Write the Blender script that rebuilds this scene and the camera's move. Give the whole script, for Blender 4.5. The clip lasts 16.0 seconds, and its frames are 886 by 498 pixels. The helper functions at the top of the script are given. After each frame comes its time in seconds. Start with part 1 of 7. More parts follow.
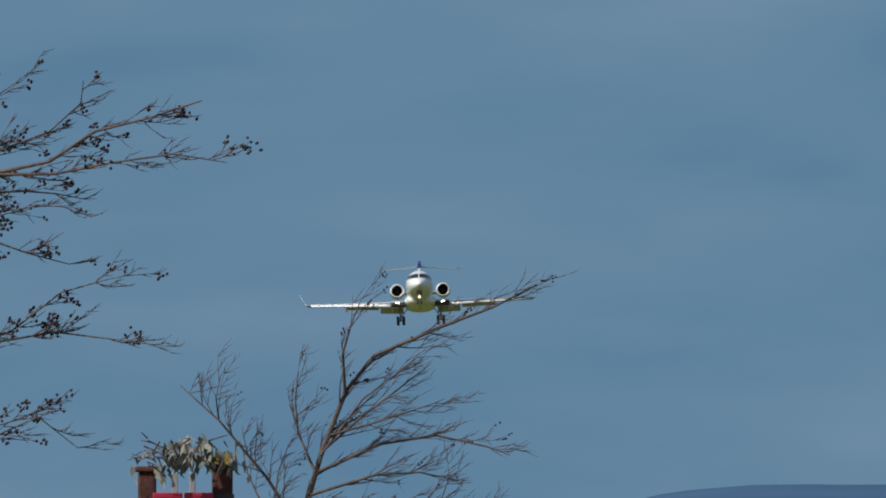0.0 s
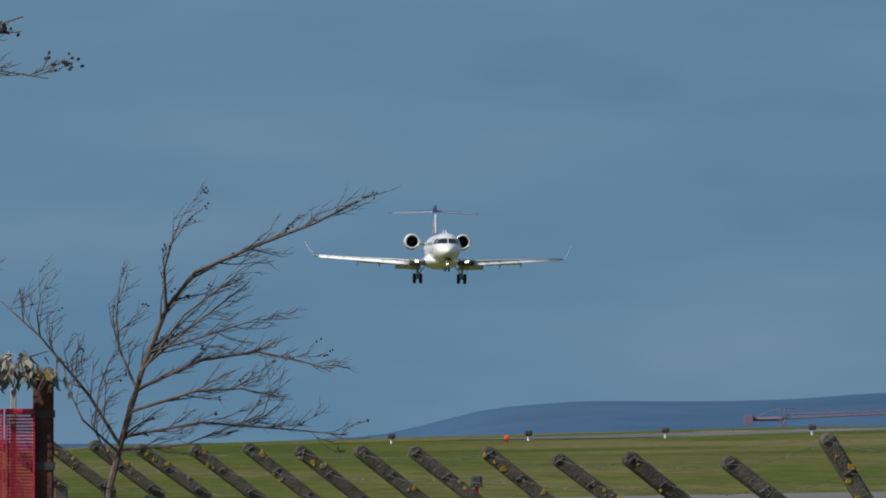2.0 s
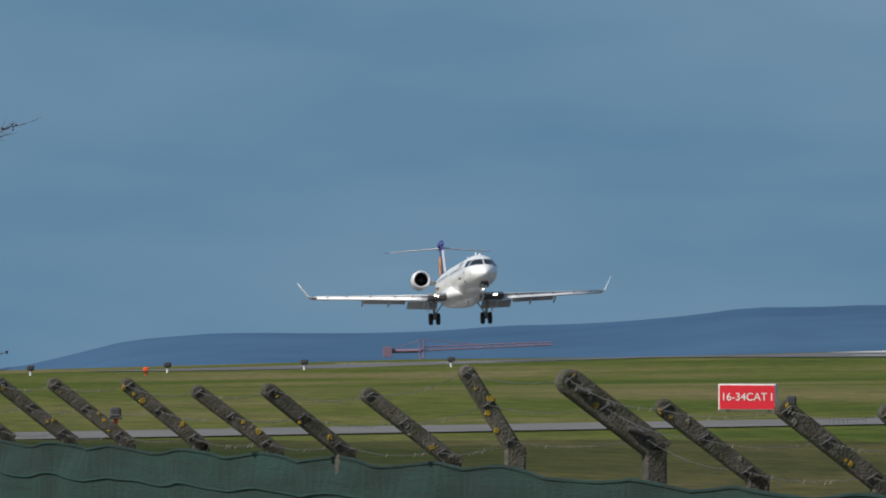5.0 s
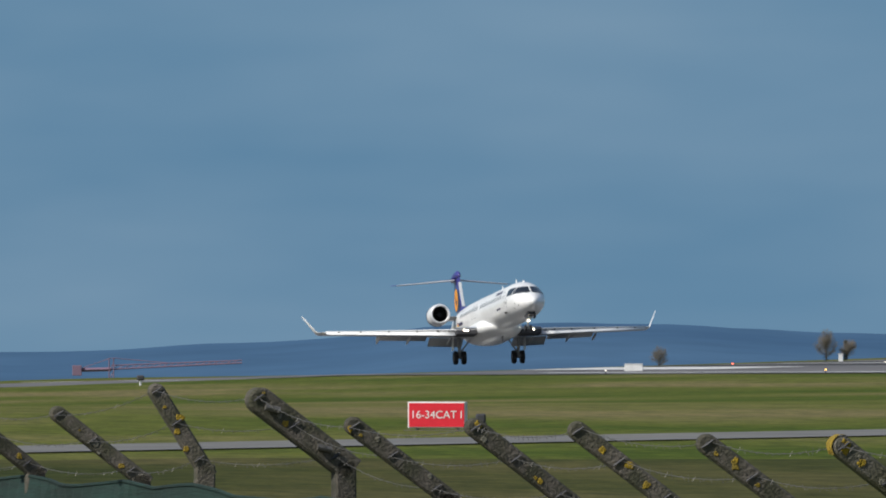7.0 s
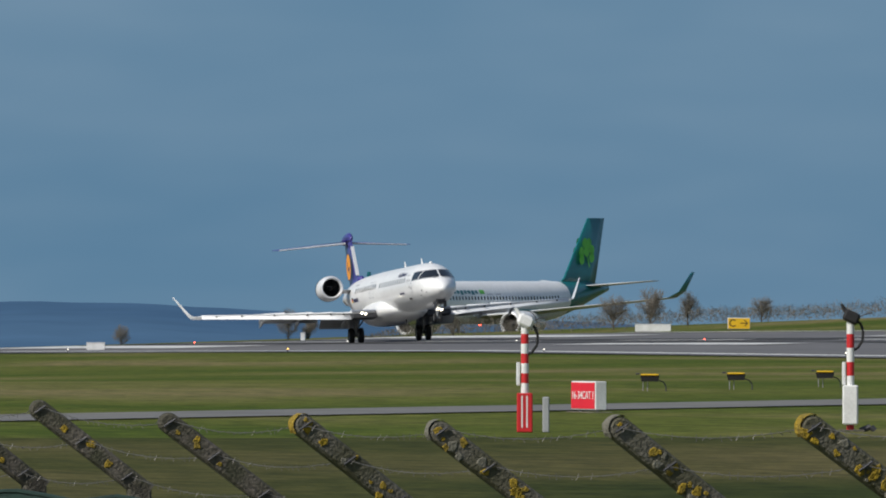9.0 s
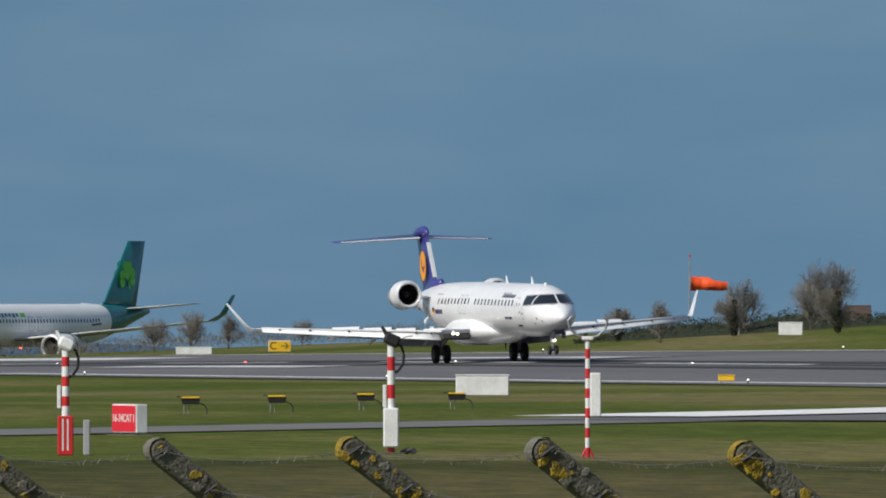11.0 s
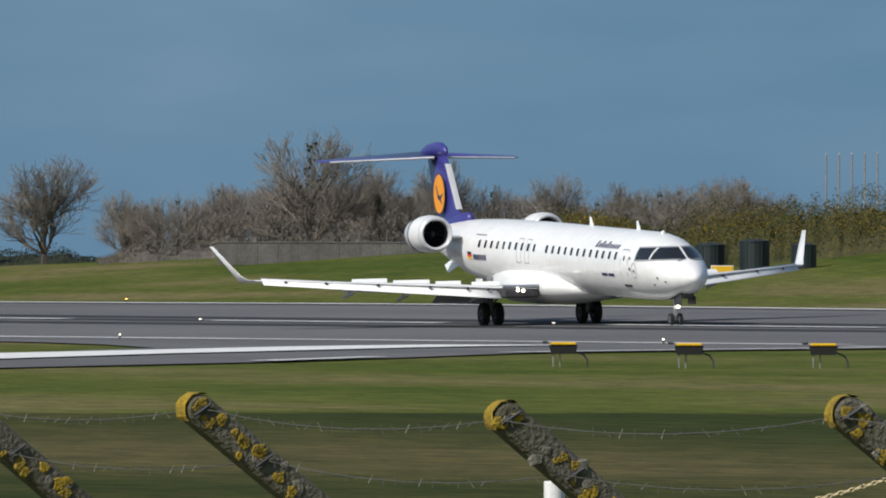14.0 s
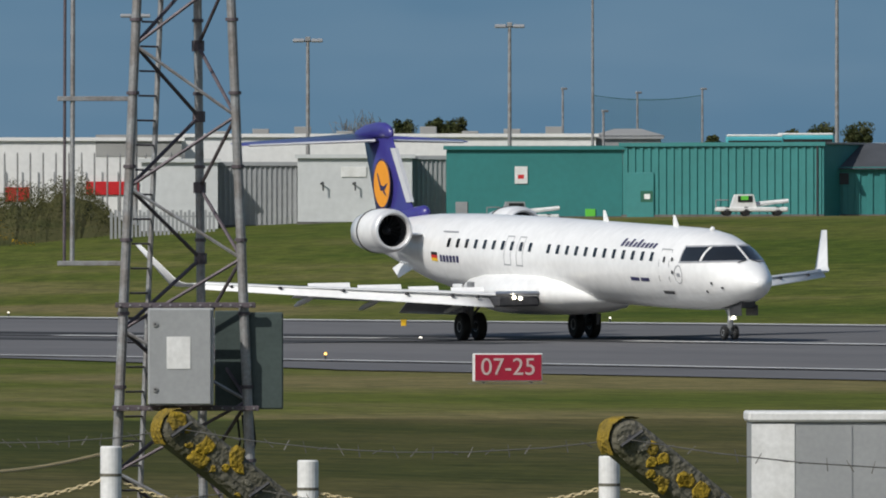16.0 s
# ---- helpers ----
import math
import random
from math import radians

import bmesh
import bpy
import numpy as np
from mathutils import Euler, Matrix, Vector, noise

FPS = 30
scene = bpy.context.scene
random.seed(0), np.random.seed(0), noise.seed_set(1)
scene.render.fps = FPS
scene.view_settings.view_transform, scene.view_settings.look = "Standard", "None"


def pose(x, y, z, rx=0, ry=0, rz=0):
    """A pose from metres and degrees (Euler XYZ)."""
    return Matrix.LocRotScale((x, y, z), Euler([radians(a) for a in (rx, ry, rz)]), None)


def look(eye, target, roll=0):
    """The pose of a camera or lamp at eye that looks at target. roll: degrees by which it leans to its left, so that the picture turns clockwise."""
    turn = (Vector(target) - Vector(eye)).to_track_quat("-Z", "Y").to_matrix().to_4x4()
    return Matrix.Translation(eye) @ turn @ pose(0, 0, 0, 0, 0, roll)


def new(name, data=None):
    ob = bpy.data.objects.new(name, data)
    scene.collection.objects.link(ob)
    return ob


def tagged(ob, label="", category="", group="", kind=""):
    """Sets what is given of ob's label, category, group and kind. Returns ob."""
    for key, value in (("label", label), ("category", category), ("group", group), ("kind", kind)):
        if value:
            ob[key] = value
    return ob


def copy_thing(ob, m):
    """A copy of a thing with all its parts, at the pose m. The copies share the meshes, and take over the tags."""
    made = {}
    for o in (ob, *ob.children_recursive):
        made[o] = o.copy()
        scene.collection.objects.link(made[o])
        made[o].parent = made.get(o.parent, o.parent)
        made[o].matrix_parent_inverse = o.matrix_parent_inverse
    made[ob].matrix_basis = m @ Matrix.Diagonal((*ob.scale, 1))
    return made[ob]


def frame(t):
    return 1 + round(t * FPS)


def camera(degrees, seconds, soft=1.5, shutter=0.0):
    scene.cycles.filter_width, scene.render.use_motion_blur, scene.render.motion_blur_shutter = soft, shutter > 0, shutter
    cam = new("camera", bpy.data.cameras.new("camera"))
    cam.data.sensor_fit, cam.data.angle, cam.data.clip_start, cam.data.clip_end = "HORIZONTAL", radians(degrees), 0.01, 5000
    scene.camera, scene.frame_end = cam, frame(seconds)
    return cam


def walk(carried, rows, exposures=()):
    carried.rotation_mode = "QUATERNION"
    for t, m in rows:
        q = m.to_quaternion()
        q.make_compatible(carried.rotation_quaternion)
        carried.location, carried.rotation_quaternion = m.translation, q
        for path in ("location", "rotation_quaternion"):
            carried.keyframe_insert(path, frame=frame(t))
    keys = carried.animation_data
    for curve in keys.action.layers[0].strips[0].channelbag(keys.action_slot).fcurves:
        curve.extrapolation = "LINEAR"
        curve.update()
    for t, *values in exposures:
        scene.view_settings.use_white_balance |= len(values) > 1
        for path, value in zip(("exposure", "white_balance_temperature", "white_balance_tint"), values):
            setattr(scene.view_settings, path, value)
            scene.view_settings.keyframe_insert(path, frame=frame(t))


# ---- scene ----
cam = camera(3.592, 16.0, soft=1.9, shutter=0.0)
EYE = (0.0, 0.0, 3.0)


def aim(yaw, pitch, lean):
    a, b = radians(yaw), radians(pitch)
    way = Vector((math.sin(a) * math.cos(b), math.cos(a) * math.cos(b), math.sin(b)))
    return look(EYE, Vector(EYE) + way * 100, -lean)


walk(cam, [(t, aim(a, b, c)) for t, a, b, c in (
    (0, 7.378, 0.708, 0.016), (0.5, 7.601, 0.743, 0.004), (1, 7.821, 0.501, -0.158), (1.5, 7.888, 0.374, -0.11),
    (2, 8.103, 0.369, -0.042), (2.5, 8.341, 0.272, 0.052), (3, 8.713, 0.218, 0.174), (3.2, 8.822, 0.177, 0.15),
    (5.3, 9.751, 0.075, -0.112), (5.5, 9.917, 0.047, -0.109), (6, 10.509, -0.078, -0.006), (6.5, 10.611, 0.02, -0.014),
    (7, 10.827, 0.169, 0.023), (7.3, 11.162, 0.269, 0.03), (7.5, 11.329, 0.22, 0.041), (8, 11.98, 0.073, 0.093),
    (8.2, 12.242, 0.066, 0.072), (10.3, 14.019, 0.165, -0.051), (10.5, 14.232, 0.182, -0.01), (11, 14.87, 0.178, -0.033),
    (11.5, 15.523, 0.117, 0.074), (12, 16.161, 0.058, 0.066), (12.5, 16.713, 0.075, -0.004), (13, 17.63, 0.025, -0.008),
    (13.5, 18.461, 0.024, -0.034), (14, 19.197, -0.017, -0.081), (14.5, 20.045, -0.038, 0.006), (15, 21.011, -0.002, 0.05),
    (15.5, 22.153, 0.033, 0.075), (15.8, 22.885, 0.024, 0.04), (16, 23.359, 0.009, 0.027))],
    exposures=[(0, 0.0), (3.2, 0.0), (5.5, 0.17), (6, 0.29), (6.5, 0.25), (7, 0.16), (7.5, 0.02), (8.2, 0.03), (10.3, 0.0), (13, 0.0), (14.5, 0.08), (15.3, 0.0), (16, -0.12)])

# ---- light ----
SUN_FROM, SUN_UP = radians(-113), radians(40)
world = bpy.data.worlds.new("sky")
scene.world = world
world.use_nodes = True
wn = world.node_tree.nodes
sky = wn.new("ShaderNodeTexSky")
sky.sky_type, sky.sun_disc = "NISHITA", False
sky.sun_elevation, sky.sun_rotation = SUN_UP, SUN_FROM
wn["Background"].inputs["Strength"].default_value = 0.09
world.node_tree.links.new(sky.outputs[0], wn["Background"].inputs[0])
sun_data = bpy.data.lights.new("sun", "SUN")
sun_data.energy, sun_data.angle, sun_data.color = 4.0, radians(0.55), (1.0, 0.965, 0.90)
sun = new("sun", sun_data)
sun.matrix_world = look((math.sin(SUN_FROM) * math.cos(SUN_UP) * 100, math.cos(SUN_FROM) * math.cos(SUN_UP) * 100, math.sin(SUN_UP) * 100), (0, 0, 0))


# ---- materials ----
def material(name, colour, rough=0.6, metal=0.0, spread=0.0, scale=2.0, second=None, bump=0.0, fine=30.0, stretch=(1, 1, 1),
             per_piece=0.0, glow=0.0, coat=0.0, spec=0.5, low=0.35, high=0.65):
    """Colour with two scales of variation; second: the other colour of the large patches."""
    m = bpy.data.materials.new(name)
    m.use_nodes = True
    nt = m.node_tree
    n, link = nt.nodes, nt.links.new
    b = n["Principled BSDF"]
    b.inputs["Base Color"].default_value = (*colour, 1)
    b.inputs["Roughness"].default_value = rough
    b.inputs["Metallic"].default_value = metal
    b.inputs["Coat Weight"].default_value = coat
    b.inputs["Specular IOR Level"].default_value = spec
    if glow:
        b.inputs["Emission Color"].default_value = (*colour, 1)
        b.inputs["Emission Strength"].default_value = glow
    if spread or second or bump or per_piece:
        geo = n.new("ShaderNodeTexCoord")
        mp = n.new("ShaderNodeMapping")
        mp.inputs["Scale"].default_value = stretch
        link(geo.outputs["Object"], mp.inputs["Vector"])
        big, small = n.new("ShaderNodeTexNoise"), n.new("ShaderNodeTexNoise")
        big.inputs["Scale"].default_value, small.inputs["Scale"].default_value = scale, fine
        big.inputs["Detail"].default_value, small.inputs["Detail"].default_value = 5, 3
        link(mp.outputs[0], big.inputs["Vector"])
        link(mp.outputs[0], small.inputs["Vector"])
        ramp = n.new("ShaderNodeValToRGB")
        ramp.color_ramp.elements[0].position, ramp.color_ramp.elements[1].position = low, high
        other = second or tuple(c * (1 - spread) for c in colour)
        ramp.color_ramp.elements[0].color, ramp.color_ramp.elements[1].color = (*other, 1), (*colour, 1)
        link(big.outputs["Fac"], ramp.inputs["Fac"])
        mix = n.new("ShaderNodeMix")
        mix.data_type, mix.blend_type = "RGBA", "MULTIPLY"
        r2 = n.new("ShaderNodeValToRGB")
        r2.color_ramp.elements[0].position, r2.color_ramp.elements[1].position = 0.3, 0.7
        lo = 1 - max(spread, 0.1)
        r2.color_ramp.elements[0].color = (lo, lo, lo, 1)
        link(small.outputs["Fac"], r2.inputs["Fac"])
        mix.inputs["Factor"].default_value = 1.0
        link(ramp.outputs[0], mix.inputs[6])
        link(r2.outputs[0], mix.inputs[7])
        last = mix.outputs[2]
        if per_piece:
            info, hsv, mr = n.new("ShaderNodeObjectInfo"), n.new("ShaderNodeHueSaturation"), n.new("ShaderNodeMapRange")
            mr.inputs["To Min"].default_value, mr.inputs["To Max"].default_value = 1 - per_piece, 1 + per_piece
            link(info.outputs["Random"], mr.inputs["Value"])
            link(mr.outputs[0], hsv.inputs["Value"])
            link(last, hsv.inputs["Color"])
            last = hsv.outputs[0]
        link(last, b.inputs["Base Color"])
        if glow:
            link(last, b.inputs["Emission Color"])
        if bump:
            bp = n.new("ShaderNodeBump")
            bp.inputs["Strength"].default_value, bp.inputs["Distance"].default_value = bump, 0.02
            link(small.outputs["Fac"], bp.inputs["Height"])
            link(bp.outputs[0], b.inputs["Normal"])
    return m


M_WHITE = material("aircraft_white", (0.85, 0.85, 0.84), 0.32, spread=0.06, scale=0.5, fine=3, coat=0.3)
M_WING = material("wing_light_grey", (0.66, 0.67, 0.68), 0.4, spread=0.08, scale=0.8, fine=5)
M_BELLY = material("belly_grey", (0.55, 0.56, 0.57), 0.45, spread=0.15, scale=1.0, fine=6)
M_METAL = material("bare_metal", (0.72, 0.72, 0.72), 0.28, metal=0.9, spread=0.08, scale=2)
M_LIP = material("polished_lip", (0.74, 0.74, 0.75), 0.38, metal=0.35, spread=0.06, scale=2)
M_BLUE = material("tail_blue", (0.045, 0.040, 0.23), 0.35, spread=0.1, scale=1, coat=0.3)
M_ORANGE = material("emblem_orange", (0.85, 0.33, 0.02), 0.4, spread=0.05)
M_GLASS = material("dark_glazing", (0.015, 0.018, 0.022), 0.08, spread=0.1)
M_BLACK = material("black_rubber", (0.015, 0.015, 0.016), 0.8, spread=0.3, scale=8, bump=0.2)
M_DARK = material("dark_metal", (0.05, 0.05, 0.055), 0.6, spread=0.3, scale=6)
M_STRUT = material("gear_grey", (0.32, 0.33, 0.34), 0.4, metal=0.3, spread=0.2, scale=6)
M_SEAM = material("panel_seam", (0.30, 0.31, 0.33), 0.6, spread=0.1)
M_INK = material("marking_ink", (0.03, 0.03, 0.10), 0.5, spread=0.1)
M_LAMP = material("landing_light", (1.0, 0.92, 0.72), 0.3, glow=9.0)
M_LAMPRED = material("beacon_red", (1.0, 0.12, 0.06), 0.3, glow=6.0)
M_LAMPGOLD = material("edge_light_gold", (1.0, 0.55, 0.12), 0.3, glow=4.0)
M_LAMPWHITE = material("edge_light_white", (1.0, 0.93, 0.8), 0.3, glow=1.5)
M_FAN = material("fan_blades", (0.05, 0.05, 0.055), 0.35, metal=0.6, spread=0.3, scale=8)
M_FLAGRED = material("flag_red", (0.6, 0.02, 0.02), 0.5, spread=0.05)
M_FLAGGOLD = material("flag_gold", (0.85, 0.55, 0.02), 0.5, spread=0.05)
M_TEAL = material("tail_teal", (0.006, 0.17, 0.18), 0.35, spread=0.1, scale=0.6, coat=0.3)
M_CLOVER = material("emblem_green", (0.13, 0.56, 0.06), 0.4, spread=0.05)


# ---- mesh helpers ----
def mesh_of(name, verts, faces, mat, smooth=False):
    me = bpy.data.meshes.new(name)
    me.from_pydata([tuple(v) for v in verts], [], [tuple(f) for f in faces])
    if isinstance(mat, (list, tuple)):
        for m in mat:
            me.materials.append(m)
    else:
        me.materials.append(mat)
    if smooth:
        me.shade_smooth()
    me.update()
    return me


def part(name, geometry, mat, parent, label="", smooth=False, kind=""):
    """Links geometry, a bmesh or (verts, faces), as one mesh object under parent."""
    if isinstance(geometry, bmesh.types.BMesh):
        me = bpy.data.meshes.new(name)
        geometry.to_mesh(me)
        geometry.free()
        me.materials.append(mat)
        if smooth:
            me.shade_smooth()
    elif isinstance(geometry, bpy.types.Mesh):
        me = geometry
    else:
        me = mesh_of(name, geometry[0], geometry[1], mat, smooth)
    ob = new(name, me)
    if parent is not None:
        ob.parent = parent
    if label or kind:
        tagged(ob, label, kind=kind)
    return ob


def thing(name, m, label, category, group="", kind=""):
    ob = new(name)
    ob.empty_display_size = 0.2
    ob.matrix_basis = m
    return tagged(ob, label, category, group, kind)


def join(*geos):
    V, F = [], []
    for v, f in geos:
        k = len(V)
        V += [tuple(p) for p in v]
        F += [tuple(i + k for i in q) for q in f]
    return V, F


def box(x0, x1, y0, y1, z0, z1, bevel=0.0):
    """A box; with bevel its upright and top edges are cut off."""
    b = bevel
    if b <= 0:
        v = [(x, y, z) for z in (z0, z1) for x, y in ((x0, y0), (x1, y0), (x1, y1), (x0, y1))]
        return v, [(0, 3, 2, 1), (4, 5, 6, 7), (0, 1, 5, 4), (1, 2, 6, 5), (2, 3, 7, 6), (3, 0, 4, 7)]
    def ring(z, i):
        return [(x0 + b + i, y0 + i, z), (x1 - b - i, y0 + i, z), (x1 - i, y0 + b + i, z), (x1 - i, y1 - b - i, z),
                (x1 - b - i, y1 - i, z), (x0 + b + i, y1 - i, z), (x0 + i, y1 - b - i, z), (x0 + i, y0 + b + i, z)]
    v = ring(z0, b * 0.7) + ring(z0 + b, 0) + ring(z1 - b, 0) + ring(z1, b * 0.7)
    f = [tuple(range(7, -1, -1)), tuple(range(24, 32))]
    for r in range(3):
        for i in range(8):
            j = (i + 1) % 8
            f.append((r * 8 + i, r * 8 + j, r * 8 + 8 + j, r * 8 + 8 + i))
    return v, f


def tube(p, q, r0, r1=None, n=8, caps=True):
    """A rod from p to q."""
    r1 = r0 if r1 is None else r1
    p, q = Vector(p), Vector(q)
    w = (q - p).normalized()
    a = w.cross(Vector((0, 0, 1)) if abs(w.z) < 0.9 else Vector((1, 0, 0))).normalized()
    b = w.cross(a)
    v = []
    for c, r in ((p, r0), (q, r1)):
        v += [tuple(c + a * (r * math.cos(2 * math.pi * i / n)) + b * (r * math.sin(2 * math.pi * i / n))) for i in range(n)]
    f = [(i, (i + 1) % n, n + (i + 1) % n, n + i) for i in range(n)]
    if caps:
        f += [tuple(range(n - 1, -1, -1)), tuple(range(n, 2 * n))]
    return v, f


def pipe(points, r, n=6):
    return join(*[tube(points[i], points[i + 1], r, r, n) for i in range(len(points) - 1)])


def loft(rings, closed=True, cap0=True, cap1=True):
    """Skin over rings of equal length."""
    n = len(rings[0])
    v = [p for r in rings for p in r]
    f = []
    for k in range(len(rings) - 1):
        for i in range(n if closed else n - 1):
            j = (i + 1) % n
            f.append((k * n + i, k * n + j, (k + 1) * n + j, (k + 1) * n + i))
    if cap0:
        f.append(tuple(range(n - 1, -1, -1)))
    if cap1:
        f.append(tuple(range((len(rings) - 1) * n, len(rings) * n)))
    return v, f


def moved(geo, m):
    return [tuple(m @ Vector(p)) for p in geo[0]], geo[1]


def lathe(profile, n=24, axis="z"):
    """Rings from (radius, height) pairs."""
    rings = []
    for r, h in profile:
        ring = []
        for i in range(n):
            a = 2 * math.pi * i / n
            c, s = r * math.cos(a), r * math.sin(a)
            ring.append((c, s, h) if axis == "z" else ((h, c, s) if axis == "x" else (s, h, c)))
        rings.append(ring)
    return loft(rings)


def smooth01(v, a, b):
    k = min(1.0, max(0.0, (v - a) / (b - a)))
    return k * k * (3 - 2 * k)


# ---- the lie of the land ----
GY = (-200, 430, 620, 710, 813, 885, 1000, 1080, 1265, 1600, 5000)
GZ = (0, 0, -0.4, -0.65, -1.3, -1.75, -3.2, -4, -5.5, -14, -60)


def ground_z(x, y):
    z = float(np.interp(y, GY, GZ))
    z += (0.013 + 0.014 * min(1, max(0, (y - 400) / 200))) * min(23, max(-23, x - 188))
    z -= 0.0205 * min(400, max(0, 147 - x)) * smooth01(y, 350, 700)
    z -= min(0.95, max(0, (165 - x) * 0.03)) * smooth01(y, 700, 860)
    top = 4.65 - max(0, y - 650) * 0.0136
    q = smooth01(x, 212, 280)
    return z * (1 - q) + top * q


def grass_material(name, lush, mid, dry):
    m = bpy.data.materials.new(name)
    m.use_nodes = True
    n, link = m.node_tree.nodes, m.node_tree.links.new
    b = n["Principled BSDF"]
    b.inputs["Roughness"].default_value = 0.9
    b.inputs["Specular IOR Level"].default_value = 0.05
    tc = n.new("ShaderNodeTexCoord")

    def noise_at(sx, sy, scale, detail=6):
        mp, t = n.new("ShaderNodeMapping"), n.new("ShaderNodeTexNoise")
        mp.inputs["Scale"].default_value = (sx, sy, 1)
        t.inputs["Scale"].default_value, t.inputs["Detail"].default_value = scale, detail
        link(tc.outputs["Object"], mp.inputs["Vector"])
        link(mp.outputs[0], t.inputs["Vector"])
        return t.outputs["Fac"]

    def ramp(src, *stops):
        r = n.new("ShaderNodeValToRGB")
        while len(r.color_ramp.elements) < len(stops):
            r.color_ramp.elements.new(0.5)
        for e, (p, c) in zip(r.color_ramp.elements, stops):
            e.position, e.color = p, (*c, 1)
        link(src, r.inputs["Fac"])
        return r.outputs[0]

    def mix(kind, fac, a, c):
        k = n.new("ShaderNodeMix")
        k.data_type, k.blend_type = "RGBA", kind
        if isinstance(fac, float):
            k.inputs["Factor"].default_value = fac
        else:
            link(fac, k.inputs["Factor"])
        link(a, k.inputs[6])
        link(c, k.inputs[7])
        return k.outputs[2]

    patches = ramp(noise_at(0.05, 0.02, 1.0), (0.36, lush), (0.5, mid), (0.64, dry))
    tufts = ramp(noise_at(1.6, 0.5, 1.0, 8), (0.3, (0.55, 0.6, 0.55)), (0.7, (1.25, 1.2, 1.15)))
    blades = ramp(noise_at(9, 3, 1.0, 4), (0.3, (0.6, 0.62, 0.6)), (0.7, (1.2, 1.2, 1.15)))
    c = mix("MULTIPLY", 1.0, patches, tufts)
    c = mix("MULTIPLY", 0.8, c, blades)
    link(c, b.inputs["Base Color"])
    bp = n.new("ShaderNodeBump")
    bp.inputs["Strength"].default_value, bp.inputs["Distance"].default_value = 0.6, 0.08
    link(noise_at(5, 2, 1.0, 6), bp.inputs["Height"])
    link(bp.outputs[0], b.inputs["Normal"])
    return m


M_GRASS = grass_material("mown_grass", (0.066, 0.094, 0.015), (0.106, 0.120, 0.027), (0.172, 0.148, 0.068))
M_DARKGRASS = grass_material("rank_grass", (0.036, 0.048, 0.012), (0.064, 0.067, 0.021), (0.106, 0.093, 0.040))
M_ASPHALT = material("runway_asphalt", (0.155, 0.153, 0.155), 0.85, spread=0.14, scale=0.12, second=(0.125, 0.124, 0.128), fine=2.5, stretch=(1, 0.15, 1), bump=0.1, spec=0.12)
M_TRACK = material("taxiway_asphalt", (0.19, 0.185, 0.175), 0.85, spread=0.15, scale=0.3, second=(0.15, 0.15, 0.145), fine=4, bump=0.1, spec=0.12)
M_PAINT = material("runway_paint", (0.74, 0.74, 0.72), 0.7, spread=0.22, scale=1.2, second=(0.5, 0.5, 0.49), fine=9, spec=0.12)
M_FRESHPAINT = material("fresh_white_paint", (0.82, 0.82, 0.80), 0.7, spread=0.12, scale=1.2, second=(0.68, 0.68, 0.66), fine=9, spec=0.12)
M_RUBBER = material("tyre_marks", (0.06, 0.06, 0.062), 0.8, spread=0.3, scale=0.2, stretch=(3, 0.1, 1), fine=2, spec=0.12)


def sheet(xs, ys, lift=0.0, left=None):
    """A sheet that follows the land; left(y), if given, shifts x."""
    v = [(x + (left(y) if left else 0), y, ground_z(x + (left(y) if left else 0), y) + lift) for y in ys for x in xs]
    n = len(xs)
    f = [(j * n + i, j * n + i + 1, (j + 1) * n + i + 1, (j + 1) * n + i) for j in range(len(ys) - 1) for i in range(n - 1)]
    return v, f


gx = [-4500, -2500, -1200, -600, -300, -150, -60, -20, 0, 8, 15, 25] + [30 + 3 * i for i in range(91)] + [310, 350, 420, 600, 1000, 2000, 4500]
gy = [-4500, -2000, -800, -300, -100, -20, 20, 60, 100] + [120 + 15 * i for i in range(7)] + [222 + 5 * i for i in range(54)] + [495 + 15 * i for i in range(75)] + [1700, 2000, 2600, 3500, 4600]
ground = part("ground", sheet(gx, gy), M_GRASS, None, smooth=True)
tagged(ground, "wide mown airfield grass with dry brown patches", "grass", kind="structure")
RX = 188.0
rw_y = [-150 + 20 * i for i in range(66)]
runway = part("runway", sheet([RX + d for d in (-24.5, -12, 0, 12, 24.5)], rw_y, 0.05), M_ASPHALT, None, smooth=True)
tagged(runway, "grey asphalt runway with worn white markings", "runway", kind="structure")


def stripe(name, x0, x1, y0, y1, mat=M_PAINT, lift=0.085, parent=runway, left=None):
    ys = list(np.linspace(y0, y1, max(2, int((y1 - y0) / 20) + 1)))
    return part(name, sheet([x0, x1], ys, lift, left), mat, parent)


stripe("edge_line", RX - 22.6, RX - 21.7, 436, 835, lift=0.09)
stripe("edge_line", RX - 25.6, RX - 24.7, -100, 428)
stripe("edge_line", RX + 21.7, RX + 22.6, -100, 860)
for i in range(21):
    stripe("centre_line", RX - 0.45, RX + 0.45, 140 + 50 * i, 140 + 50 * i + 30)
stripe("touchdown_bar", RX + 7, RX + 10, 700, 745)
stripe("touchdown_bar", RX - 10, RX - 7, 700, 745)
stripe("aiming_bar", RX + 9, RX + 15, 820, 880)
stripe("aiming_bar", RX - 15, RX - 9, 820, 880)
for dx in (-4.2, 3.2):
    stripe("tyre_mark", RX + dx - 1.0, RX + dx + 1.6, 420, 1000, M_RUBBER, 0.065)
stripe("tyre_mark", RX - 0.8, RX + 0.8, 300, 800, M_RUBBER, 0.068)

# the narrow taxiway that runs in from the grass and meets the runway
TA, TB = Vector((-60, 165)), Vector((170, 440))
tdir = (TB - TA).normalized()
tnor = Vector((-tdir.y, tdir.x))


